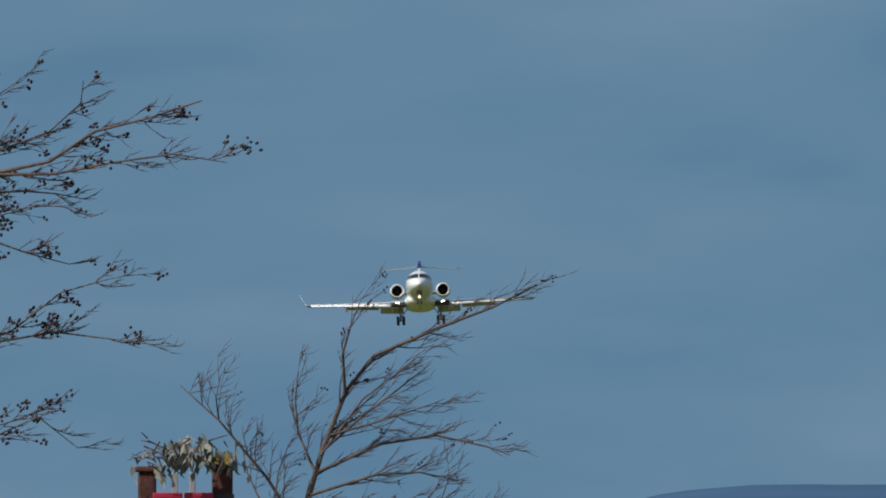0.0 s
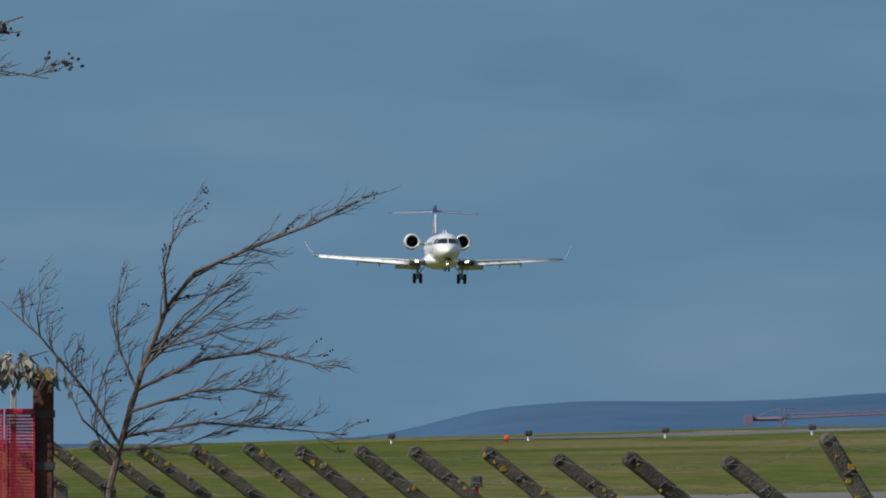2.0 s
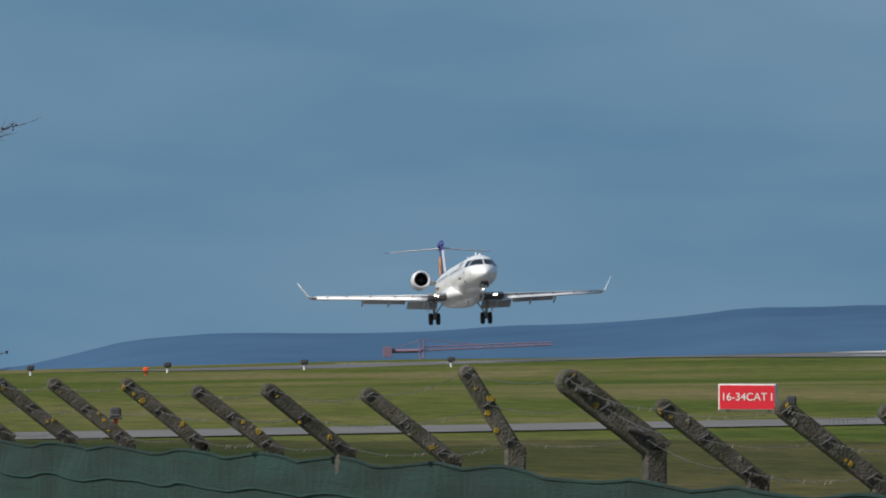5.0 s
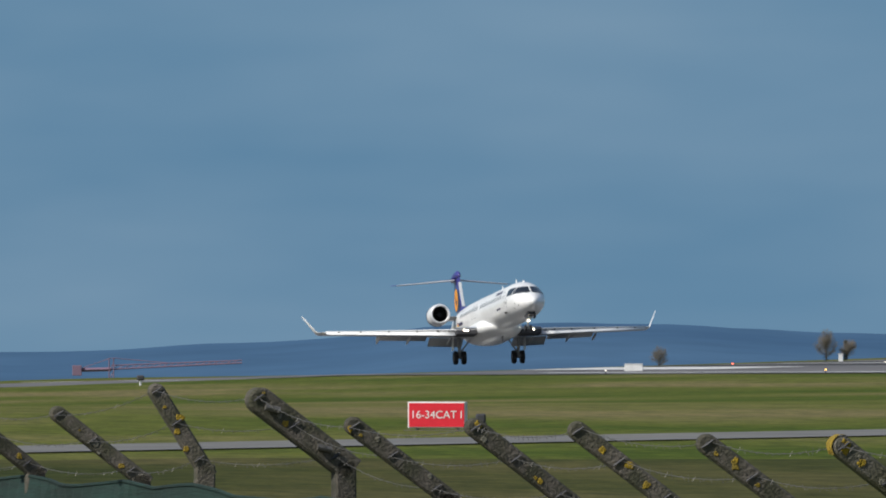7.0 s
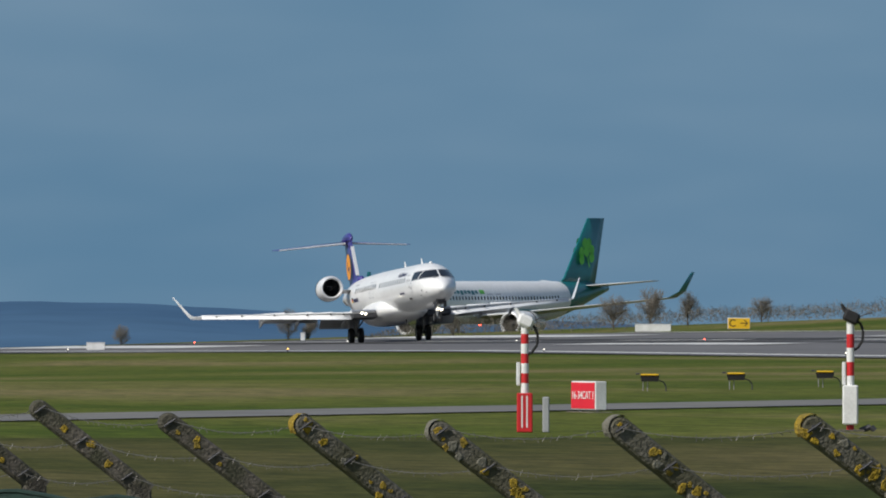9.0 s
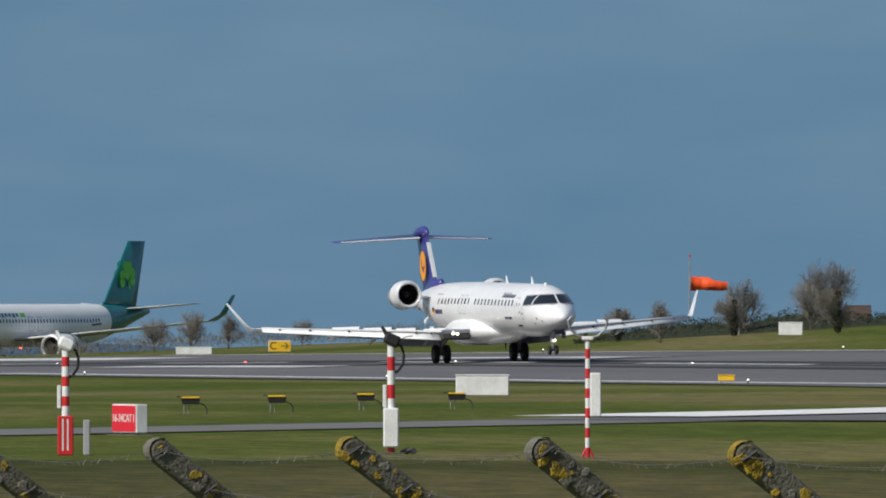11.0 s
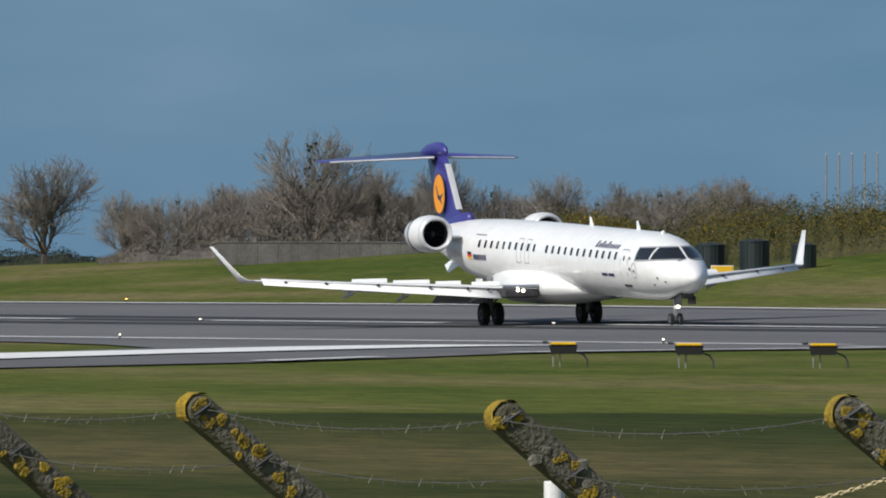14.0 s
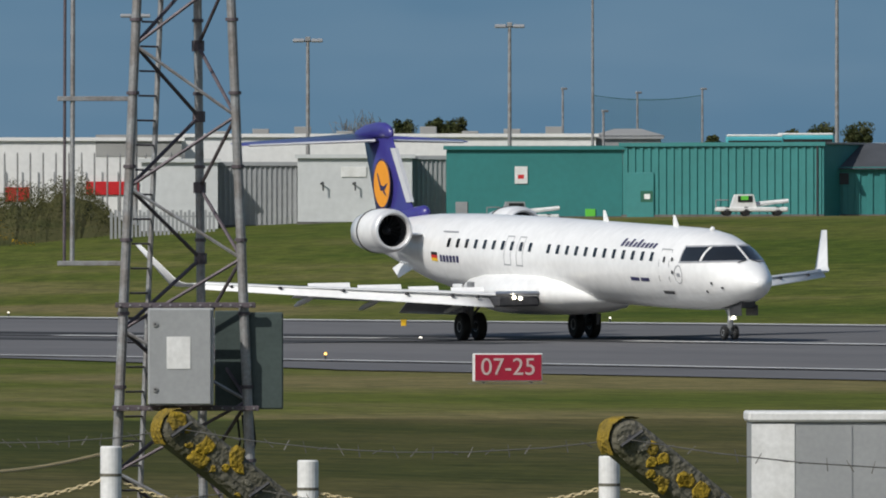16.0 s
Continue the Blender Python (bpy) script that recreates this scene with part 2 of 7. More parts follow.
def band(a0, a1, o0, o1, lift, narrow=0.0):
    """A strip along the taxiway: a along it, o across it."""
    v, steps = [], max(2, int((a1 - a0) / 8))
    for k in range(steps + 1):
        a = a0 + (a1 - a0) * k / steps
        for o in (o0, o1 - narrow * (1 - smooth01(a, 205, 245))):
            p = TA + tdir * a + tnor * o
            v.append((p.x, p.y, ground_z(p.x, p.y) + lift))
    return v, [(2 * k, 2 * k + 1, 2 * k + 3, 2 * k + 2) for k in range(steps)]


LEN = (TB - TA).length
taxiway = part("taxiway", band(0, LEN - 75, -5.5, 1.0, 0.03), M_TRACK, None)
tagged(taxiway, "narrow pale asphalt taxiway crossing the grass", "taxiway", kind="structure")


def along(points, steps):
    """Points spread evenly by parameter over a bent line on the plan."""
    k = np.linspace(0, len(points) - 1, steps)
    return [(float(np.interp(q, range(len(points)), [p[0] for p in points])), float(np.interp(q, range(len(points)), [p[1] for p in points]))) for q in k]


def ribbon(points, wide, lift, steps=40):
    """A painted line of even width that follows the land."""
    line, rows = along(points, steps), []
    for k, (x, y) in enumerate(line):
        a, b = line[max(0, k - 1)], line[min(steps - 1, k + 1)]
        n = Vector((-(b[1] - a[1]), b[0] - a[0])).normalized() * wide / 2
        rows.append([(x + e * n.x, y + e * n.y, ground_z(x + e * n.x, y + e * n.y) + lift) for e in (1, 0, -1)])
    return loft(rows, closed=False, cap0=False, cap1=False)


part("shoulder", sheet([RX - 36, RX - 30, RX - 24], [-150 + 20 * i for i in range(26)] + [360], 0.03), M_ASPHALT, runway)
join_rows = [[(a + (RX - 24 - a) * i / 4, y, ground_z(a + (RX - 24 - a) * i / 4, y) + 0.035) for i in range(5)] for y, a in ((y, float(np.interp(y, (355, 424), (151.5, 163.2)))) for y in range(356, 425, 4))]
part("shoulder", loft(join_rows, closed=False, cap0=False, cap1=False), M_ASPHALT, runway)
far_side = along(((95, 352), (116, 385.5), (128, 408), (136, 424), (141, 433), (147, 457), (152, 480), (158, 520), (163.5, 575)), 49)
near_side = along(((104, 346), (125, 373), (133, 386), (142.5, 402), (153, 413), (163, 423), (164.8, 440), (164.8, 500), (164.8, 575)), 49)
fillet = [[(a[0] + (b[0] - a[0]) * i / 8, a[1] + (b[1] - a[1]) * i / 8, ground_z(a[0] + (b[0] - a[0]) * i / 8, a[1] + (b[1] - a[1]) * i / 8) + 0.045) for i in range(9)] for a, b in zip(far_side, near_side)]
fillet = part("taxiway_fillet", loft(fillet, closed=False, cap0=False, cap1=False), M_ASPHALT, None)
tagged(fillet, "widened asphalt where the taxiway meets the runway", "pavement", kind="structure")
part("broad_white_line", ribbon(((99, 356), (113, 375.5), (128, 400.5), (142, 422), (156, 442)), 5.4, 0.085), M_FRESHPAINT, fillet, "broad worn white line")
part("edge_line", ribbon(((124.5, 373), (132.5, 386.5)), 0.9, 0.08, 12), M_PAINT, fillet)
part("edge_line", ribbon(((142, 402), (152.5, 413.3), (161.5, 421.5)), 0.9, 0.08, 16), M_PAINT, fillet)
# A belt of grass in darker tones with an uneven far edge.
dark_grass_rows = []
for j in range(61):
    bearing = radians(-4 + 0.6 * j)
    far = 276 + 5 * noise.noise((j * 0.7, 0, 0)) + 3 * noise.noise((j * 2.9, 3, 0))
    dark_grass_rows.append([(d * math.sin(bearing), d * math.cos(bearing), ground_z(d * math.sin(bearing), d * math.cos(bearing)) + 0.02) for d in (far, far - 12, 240, 215, 190, 150, 110, 75)])
rough = part("rank_grass", loft(dark_grass_rows, closed=False, cap0=False, cap1=False), M_DARKGRASS, None)
tagged(rough, "darker grass between the fence and the taxiway", "grass", kind="structure")


# ---- aircraft ----
def body_shape(stations):
    """Smoothed section of a fuselage: centre height, half width and half height at a distance behind the nose."""
    A = [s[0] for s in stations]
    def at(a):
        return [float(np.interp(a, A, [s[k] for s in stations])) for k in (1, 2, 3)]
    return at


def skin_point(at, a, phi, out=0.0):
    """phi: degrees from straight up, positive to port (+x)."""
    zc, w, h = at(a)
    s, c = math.sin(radians(phi)), math.cos(radians(phi))
    return Vector(((w + out) * s, a, zc + (h + out) * c))


def fuselage(at, a0, a1, steps, n=32):
    rings = []
    for k in range(steps + 1):
        a = a0 + (a1 - a0) * k / steps
        rings.append([tuple(skin_point(at, a, 360 * i / n)) for i in range(n)])
    return loft(rings)


def skin_patch(at, a0, a1, p0, p1, out=0.012, na=3, nphi=3, a0b=None, a1b=None):
    """A patch that lies on the fuselage; the b values are the ends at p1."""
    a0b = a0 if a0b is None else a0b
    a1b = a1 if a1b is None else a1b
    v = []
    for j in range(nphi + 1):
        t = j / nphi
        for i in range(na + 1):
            s = i / na
            a = (a0 + (a0b - a0) * t) * (1 - s) + (a1 + (a1b - a1) * t) * s
            v.append(tuple(skin_point(at, a, p0 + (p1 - p0) * t, out)))
    w = na + 1
    return v, [(j * w + i, j * w + i + 1, (j + 1) * w + i + 1, (j + 1) * w + i) for j in range(nphi) for i in range(na)]


def pane(at, a0, a1, sgn, c0, c1, near, far, n):
    """Glazing between two heights, kept between two angles from straight up."""
    v = []
    for i in range(n + 1):
        a = a0 + (a1 - a0) * i / n
        zc, w, h = at(a)
        lo, hi = [min(far, max(near, math.degrees(math.acos(min(1, max(-1, (c - zc) / h)))))) for c in (c0, c1)]
        for k in range(5):
            v.append(tuple(skin_point(at, a, sgn * (lo + (hi - lo) * k / 4), 0.015)))
    return v, [(5 * i + k, 5 * i + k + 1, 5 * i + k + 6, 5 * i + k + 5) for i in range(n) for k in range(4)]


def outline_patch(at, a0, a1, p0, p1, wide=0.035):
    d = wide / 1.35 * 57.3 * (1 if p1 > p0 else -1)
    return join(skin_patch(at, a0, a0 + wide, p0, p1), skin_patch(at, a1 - wide, a1, p0, p1),
                skin_patch(at, a0, a1, p0, p0 + d, nphi=1), skin_patch(at, a0, a1, p1 - d, p1, nphi=1))


def aerofoil(lead, trail, up, thick, n=7):
    """Closed wing section from its leading to its trailing edge."""
    lead, trail, up = Vector(lead), Vector(trail), Vector(up)
    chord = (trail - lead).length
    top, low = [], []
    for i in range(n + 1):
        t = (i / n) ** 1.6
        y = 2.6 * thick * chord * (0.297 * math.sqrt(t) - 0.126 * t - 0.352 * t * t + 0.284 * t ** 3 - 0.1015 * t ** 4) * 2
        p = lead.lerp(trail, t)
        top.append(p + up * y * 0.6)
        low.append(p - up * y * 0.4)
    return [tuple(p) for p in top] + [tuple(p) for p in low[-2:0:-1]]


def wing(sections, thick=0.11, up=(0, 0, 1)):
    return loft([aerofoil(a, b, up, k if k else thick) for a, b, k in sections])


def mirrored(geo):
    return [(-x, y, z) for x, y, z in geo[0]], [tuple(reversed(f)) for f in geo[1]]


def both_sides(name, geo, mat, parent, label="", smooth=False):
    return [part(name, geo, mat, parent, label, smooth), part(name, mirrored(geo), mat, parent, label, smooth)]


def sleeve(profile, n, at):
    """An open turned skin about y."""
    return moved(loft([[(math.sin(2 * math.pi * i / n) * r, h, math.cos(2 * math.pi * i / n) * r) for i in range(n)] for r, h in profile], cap0=False, cap1=False), at)


def wheel(parent, x, y, r, wide, hub_r):
    """A tyre with its hub, its axle along x."""
    w = wide / 2
    tyre = part("tyre", moved(lathe([(hub_r, -w * 0.8), (r * 0.86, -w), (r * 0.97, -w * 0.75), (r, -w * 0.3), (r, w * 0.3), (r * 0.97, w * 0.75),
                                     (r * 0.86, w), (hub_r, w * 0.8)], 20, "x"), pose(x, y, r)), M_BLACK, parent, smooth=False)
    part("hub", moved(lathe([(hub_r, -w * 0.7), (hub_r * 0.9, -w * 0.86), (hub_r * 0.3, -w * 0.6), (hub_r * 0.3, w * 0.6), (hub_r * 0.9, w * 0.86), (hub_r, w * 0.7)], 14, "x"),
                     pose(x, y, r)), M_STRUT, parent, "pale grey wheel hub")
    return tyre


def nacelle(parent, x, y, z, r, length, spin):
    """A turbofan with lip, dark intake, fan, seams and nozzle; its axis along y."""
    at = pose(x, y, z)
    L = length
    out = [(r * 0.80, 0.0), (r * 0.90, 0.06), (r * 0.97, 0.28), (r, 0.7), (r, L * 0.45), (r * 0.95, L * 0.7), (r * 0.80, L), (r * 0.74, L), (r * 0.76, L * 0.9)]
    cowl = part("engine_cowl", sleeve(out[2:], 32, at), M_WHITE, parent, "white engine cowling", True)
    part("intake_lip", sleeve([(r * 0.71, 0.22), (r * 0.735, 0.05), (r * 0.80, -0.02), (r * 0.90, 0.05), (r * 0.975, 0.285)], 32, at), M_LIP, cowl, "bare metal intake lip", True)
    part("intake_duct", moved(loft([[(math.sin(2 * math.pi * i / 28) * q, h, math.cos(2 * math.pi * i / 28) * q) for i in range(28)] for q, h in ((r * 0.715, 0.2), (r * 0.74, 0.9))], cap0=False), at), M_DARK, cowl, smooth=True)
    blades = []
    for k in range(18):
        a = 2 * math.pi * k / 18
        ca, sa = math.cos(a), math.sin(a)
        cb, sb = math.cos(a + 0.22), math.sin(a + 0.22)
        blades.append(([(sa * r * 0.18, 0.70, ca * r * 0.18), (sb * r * 0.18, 0.82, cb * r * 0.18), (sb * r * 0.72, 0.84, cb * r * 0.72), (sa * r * 0.72, 0.66, ca * r * 0.72)], [(0, 1, 2, 3)]))
    for blade in blades:
        part("fan_blade", moved(blade, at), M_FAN, cowl)
    part("spinner", moved(lathe([(0.02, 0.42), (r * 0.10, 0.5), (r * 0.2, 0.7), (r * 0.2, 0.8)], 16, "y"), at), M_DARK, cowl, smooth=True)
    part("cowl_seam", sleeve([(r * 0.96, L * 0.62), (r * 1.0, L * 0.62), (r * 0.995, L * 0.65), (r * 0.93, L * 0.65)], 32, at), M_DARK, cowl)
    part("exhaust_nozzle", sleeve([(r * 0.70, L * 0.9), (r * 0.62, L * 1.1), (r * 0.52, L * 1.2), (r * 0.5, L * 1.18)], 24, at), M_METAL, cowl, "heat-stained metal exhaust", True)
    return cowl


def regional_jet():
    """Origin on the ground under the main wheels, nose towards -y."""
    jet = thing("regional_jet", pose(187, 1448, 13), "white twin-engine regional jet with blue tail fin, landing gear down", "airplane")
    shift = pose(0, -20.4, 0)
    st = [(0.35, 1.80, 0.03, 0.03), (0.39, 1.80, 0.15, 0.13), (0.55, 1.81, 0.32, 0.27), (0.8, 1.83, 0.48, 0.41), (1.2, 1.87, 0.69, 0.57), (1.6, 1.915, 0.85, 0.71), (2.0, 1.975, 0.97, 0.85), (2.4, 2.045, 1.07, 0.975),
          (3.0, 2.125, 1.18, 1.11), (3.9, 2.22, 1.275, 1.25), (5.0, 2.285, 1.33, 1.32), (6.2, 2.325, 1.345, 1.337), (7.4, 2.355, 1.345, 1.345), (12.2, 2.52, 1.345, 1.345), (18.9, 2.75, 1.345, 1.345), (24.4, 2.885, 1.345, 1.345),
          (26.0, 2.96, 1.30, 1.28), (28.0, 3.10, 1.15, 1.15), (30.0, 3.27, 0.93, 0.93), (32.0, 3.42, 0.68, 0.68), (34.0, 3.52, 0.42, 0.42), (35.6, 3.58, 0.2, 0.2)]
    at = body_shape(st)

    def put(name, geo, mat, parent=jet, label="", smooth=False):
        return part(name, moved(geo, shift), mat, parent, label, smooth)

    def put_gear(name, geo, mat, parent, label=""):
        return part(name, moved(geo, shift), mat, parent, label)

    def pair(name, geo, mat, parent=jet, label="", smooth=False):
        return put(name, geo, mat, parent, label, smooth), put(name, mirrored(geo), mat, parent, label, smooth)

    rings = [0.35, 0.37, 0.39, 0.45, 0.55, 0.67, 0.8, 1.0, 1.2, 1.4, 1.6, 1.8, 2.0, 2.2, 2.4, 2.7, 3.0, 3.4, 3.9, 4.4, 5.0, 5.6, 6.2] + [7 + i for i in range(18)] + [25, 26, 27, 28, 29, 30, 31, 32, 33, 34, 35, 35.6]
    body = put("fuselage", loft([[tuple(skin_point(at, a, 10 * i)) for i in range(36)] for a in rings]), M_WHITE, smooth=True)
    # belly fairing
    fair = []
    for a, w, h, zc in ((12.3, 0.55, 0.22, 1.40), (13.3, 1.05, 0.45, 1.46), (14.4, 1.42, 0.64, 1.52), (16, 1.62, 0.76, 1.58), (19, 1.64, 0.80, 1.62), (21.2, 1.58, 0.76, 1.64), (22.8, 1.35, 0.55, 1.68), (24.2, 0.6, 0.25, 1.7)):
        fair.append([(w * math.copysign(abs(math.sin(q)) ** 0.8, math.sin(q)), a, zc + h * math.cos(q)) for q in [2 * math.pi * i / 28 for i in range(28)]])
    put("belly_fairing", loft(fair), M_WHITE, body, smooth=True)
    # cabin windows and doors
    for i in range(23):
        if i in (12,):
            continue
        a = 6.45 + i * 0.803
        for sgn in (-1, 1):
            put("cabin_window", skin_patch(at, a - 0.125, a + 0.125, sgn * 66.5, sgn * 79.5, 0.012, 2, 3), M_GLASS, body)
    for a0, a1, p0, p1 in ((4.95, 5.8, 60, 124), (17.45, 18.02, 58, 101), (18.5, 19.1, 58, 101)):
        for sgn in (-1, 1):
            put("door_outline", outline_patch(at, a0, a1, sgn * p0, sgn * p1), M_SEAM, body)
    put("step_plate", skin_patch(at, 4.95, 5.8, -121, -126, 0.03), M_DARK, body, "dark door sill")
    put("door_window", skin_patch(at, 5.32, 5.46, -72, -80, 0.018), M_DARK, body)
    # flight deck glazing: two front panes and two side panes to each side
    for sgn in (-1, 1):
        put("windscreen", pane(at, 1.48, 2.86, sgn, 2.55, 3.01, 2.5, 88, 14), M_GLASS, body, "dark windscreen pane")
        put("side_window", pane(at, 2.98, 4.15, sgn, 2.55, 3.0, 30, 88, 8), M_GLASS, body, "dark flight deck window")
        put("window_frame", join(pane(at, 1.40, 4.25, sgn, 2.50, 2.55, 2, 88, 24), pane(at, 2.25, 4.25, sgn, 3.0, 3.05, 2, 88, 20), pane(at, 4.15, 4.22, sgn, 2.52, 3.03, 30, 88, 1)), M_SEAM, body, "grey window surround")
        put("wiper", skin_patch(at, 1.40, 1.45, sgn * 6, sgn * 30, 0.03), M_DARK, body)
    # lettering and emblems as plain bars and shapes
    for k in range(9):
        a = 9.4 - k * 0.335
        tall = 13 if k in (0, 2, 4) else 8
        put("name_bar", skin_patch(at, a - 0.26, a - 0.06, -61, -61 + tall, 0.014, 1, 2, a - 0.36, a - 0.16), M_INK, body)
    for k in range(2):
        put("subtitle_bar", skin_patch(at, 7.5 - k * 0.85, 8.2 - k * 0.85, -103, -108, 0.014), M_INK, body)
    put("note_bar", skin_patch(at, 23.6, 25.0, -55, -57.5, 0.014), M_SEAM, body)
    ring = []
    for i in range(24):
        a0, a1 = 2 * math.pi * i / 24, 2 * math.pi * (i + 1) / 24
        quad = [tuple(skin_point(at, 4.25 + r * math.cos(q), -95 + r * 47 * math.sin(q), 0.014)) for q, r in ((a0, 0.29), (a1, 0.29), (a1, 0.26), (a0, 0.26))]
        ring.append((quad, [(0, 1, 2, 3)]))
    put("nose_emblem", join(*ring, skin_patch(at, 4.13, 4.37, -93, -98, 0.014)), M_SEAM, body)
    for k, mat in enumerate((M_BLACK, M_FLAGRED, M_FLAGGOLD)):
        put("flag_stripe", skin_patch(at, 25.1, 25.68, -88.5 - 4.4 * k, -92.9 - 4.4 * k, 0.014), mat, body)
    for k in range(6):
        put("registration_bar", skin_patch(at, 23.15 + k * 0.30, 23.35 + k * 0.30, -91.5, -101, 0.014), M_INK, body)
    # probes, vents and aerials
    for a, p in ((2.1, -98), (1.6, -106), (2.5, -116), (4.7, -72), (4.6, -90)):
        put("static_port", skin_patch(at, a, a + 0.12, p, p - 5, 0.03), M_DARK, body)
    for a, h in ((7.2, 0.42), (13.15, 0.42)):
        z = at(a)[0] + at(a)[2] - 0.06
        put("blade_aerial", loft([[(-0.03, a, z), (0.03, a, z), (0.03, a + 0.4, z), (-0.03, a + 0.4, z)], [(-0.012, a + 0.3, z + h), (0.012, a + 0.3, z + h), (0.012, a + 0.45, z + h), (-0.012, a + 0.45, z + h)]]), M_WHITE, body)
    put("blade_aerial", loft([[(-0.03, 14, 0.85), (0.03, 14, 0.85), (0.03, 14.3, 0.85), (-0.03, 14.3, 0.85)], [(-0.01, 14.2, 0.5), (0.01, 14.2, 0.5), (0.01, 14.35, 0.5), (-0.01, 14.35, 0.5)]]), M_DARK, body)
    put("beacon", lathe([(0.09, 0), (0.08, 0.08), (0.03, 0.13)], 10), M_WHITE, body).location = (0, 4.4, 3.53)
    # wings: starboard built, port mirrored
    def w(b, lead, trail, z):
        return ((-b, lead, z), (-b, trail, z - 0.08))
    sec = [(*w(0.9, 15.4, 20.9, 1.42), 0.085), (*w(2.9, 16.2, 20.8, 1.52), 0.085), (*w(4.2, 16.95, 21.0, 1.62), 0.09), (*w(8.0, 19.35, 22.1, 1.86), 0.095), (*w(11.45, 21.55, 23.2, 2.06), 0.095)]
    wings = pair("wing", wing(sec), M_WING, jet, "light grey swept wing", True)
    slat = [((-b, y, z), (-b, y + c, z + 0.62 * c), 0.13) for b, y, z, c in ((3.0, 15.9, 1.10, 0.76), (4.2, 16.65, 1.22, 0.70), (8.0, 19.05, 1.57, 0.56), (11.2, 21.2, 1.87, 0.45))]
    for wg, geo in zip(wings, (wing(slat), mirrored(wing(slat)))):
        put("slat", geo, M_WHITE, wg, "white drooped leading-edge slat", True)
    tip = [aerofoil(p, q, u, k) for p, q, u, k in (((-11.45, 21.55, 2.06), (-11.45, 23.2, 1.98), (0, 0, 1), 0.08), ((-11.66, 21.95, 2.10), (-11.66, 23.25, 2.06), (0.55, 0, 0.83), 0.07),
                                                    ((-11.78, 22.35, 2.25), (-11.78, 23.4, 2.25), (0.9, 0, 0.4), 0.06), ((-12.46, 23.95, 3.45), (-12.46, 24.45, 3.45), (0.92, 0, 0.4), 0.06))]
    for wg, geo in zip(wings, (loft(tip), mirrored(loft(tip)))):
        put("winglet", geo, M_WHITE, wg, "white upswept winglet", True)
    def flap(b0, b1, y0, y1, z0, z1, c, drop):
        g = [aerofoil((-b, y, z), (-b, y + c, z - drop), (0, 0.5, 0.86), 0.09) for b, y, z in ((b0, y0, z0), (b1, y1, z1))]
        return loft(g)
    for geo in (flap(1.75, 4.1, 20.4, 20.6, 1.34, 1.46, 1.1, 0.5), flap(4.25, 7.6, 20.8, 21.8, 1.56, 1.76, 0.75, 0.24)):
        for wg, g in zip(wings, (geo, mirrored(geo))):
            put("flap", g, M_BELLY, wg, "grey lowered trailing-edge flap", True)
    for b, y, z in ((2.9, 19.6, 1.25), (5.6, 20.4, 1.42), (7.6, 21.2, 1.58)):
        geo = loft([[(-b + r * math.cos(q), y + d, z - 0.12 + k + 1.3 * r * math.sin(q)) for q in [2 * math.pi * i / 8 for i in range(8)]] for d, r, k in ((-1.0, 0.02, 0.15), (-0.2, 0.08, 0.03), (0.7, 0.07, -0.12), (1.1, 0.02, -0.2))])
        for wg, g in zip(wings, (geo, mirrored(geo))):
            put("flap_track_fairing", g, M_WING, wg, smooth=True)
    for b, lead, z in ((3.4, 16.62, 1.58), (4.1, 17.1, 1.64), (5.4, 17.9, 1.72), (7.2, 19.05, 1.86), (9.0, 20.2, 1.98), (10.4, 21.1, 2.06)):
        for sgn, wg in ((1, wings[0]), (-1, wings[1])):
            put("slat_rivet", moved(lathe([(0.05, -0.16), (0.05, 0.02)], 6, "y"), pose(-b * sgn, lead - 0.18, z - 0.10)), M_DARK, wg)
    # lift dumpers: hinged panels on the upper wing surface
    spoilers = []
    for b0, b1, y, z in ((2.1, 3.2, 19.1, 1.62), (3.6, 4.6, 19.4, 1.68), (4.75, 6.2, 19.9, 1.76), (6.3, 7.7, 20.6, 1.85)):
        for sgn in (-1, 1):
            pan = part("spoiler", box(-(b1 - b0) / 2, (b1 - b0) / 2, 0, 0.28, -0.02, 0.02, 0.008), M_WHITE, wings[0] if sgn < 0 else wings[1], "white hinged spoiler panel")
            spoilers.append((pan, (sgn * (b0 + b1) / 2, y - 20.4, z), sgn * 16.0))
            pan.matrix_basis = pose(*spoilers[-1][1])
    # landing light by the wing root
    for sgn in (-1, 1):
        put("root_light_bay", box(min(sgn * 1.5, sgn * 2.98), max(sgn * 1.5, sgn * 2.98), 15.62, 17.2, 1.13, 1.47, 0.06), M_DARK, body, "dark open wing root light bay")
        put("root_edge", tube((sgn * 1.5, 15.55, 1.56), (sgn * 2.98, 15.85, 1.58), 0.075, n=10), M_METAL, body, "bare metal wing root edge")
        for e in (2.2, 2.42):
            put("landing_light", lathe([(0.02, -0.02), (0.055, 0.0), (0.055, 0.06)], 10, "y"), M_LAMP, body).location = (sgn * e, 15.56, 1.40 + 0.03 * (e > 2.3))
    # engines on pylons
    for sgn in (-1, 1):
        cowl = nacelle(jet, sgn * 2.37, 26.35 - 20.4, 3.70, 0.755, 2.5, sgn)
        put("pylon", loft([aerofoil((sgn * x, 26.9, 3.55), (sgn * x, 29.6, 3.5), (0, 0, 1), 0.09) for x in (0.9, 1.75)]), M_WHITE, jet, smooth=True)
    # tail
    fin_at = ((0.0, 29.2, 3.75, 33.7), (0.0, 30.25, 4.1, 33.85), (0.0, 32.46, 7.05, 35.1))
    fin = put("tail_fin", loft([aerofoil((0, l, z), (0, t, z), (1, 0, 0), 0.085) for _, l, z, t in fin_at]), M_BLUE, jet, "deep blue swept tail fin", True)
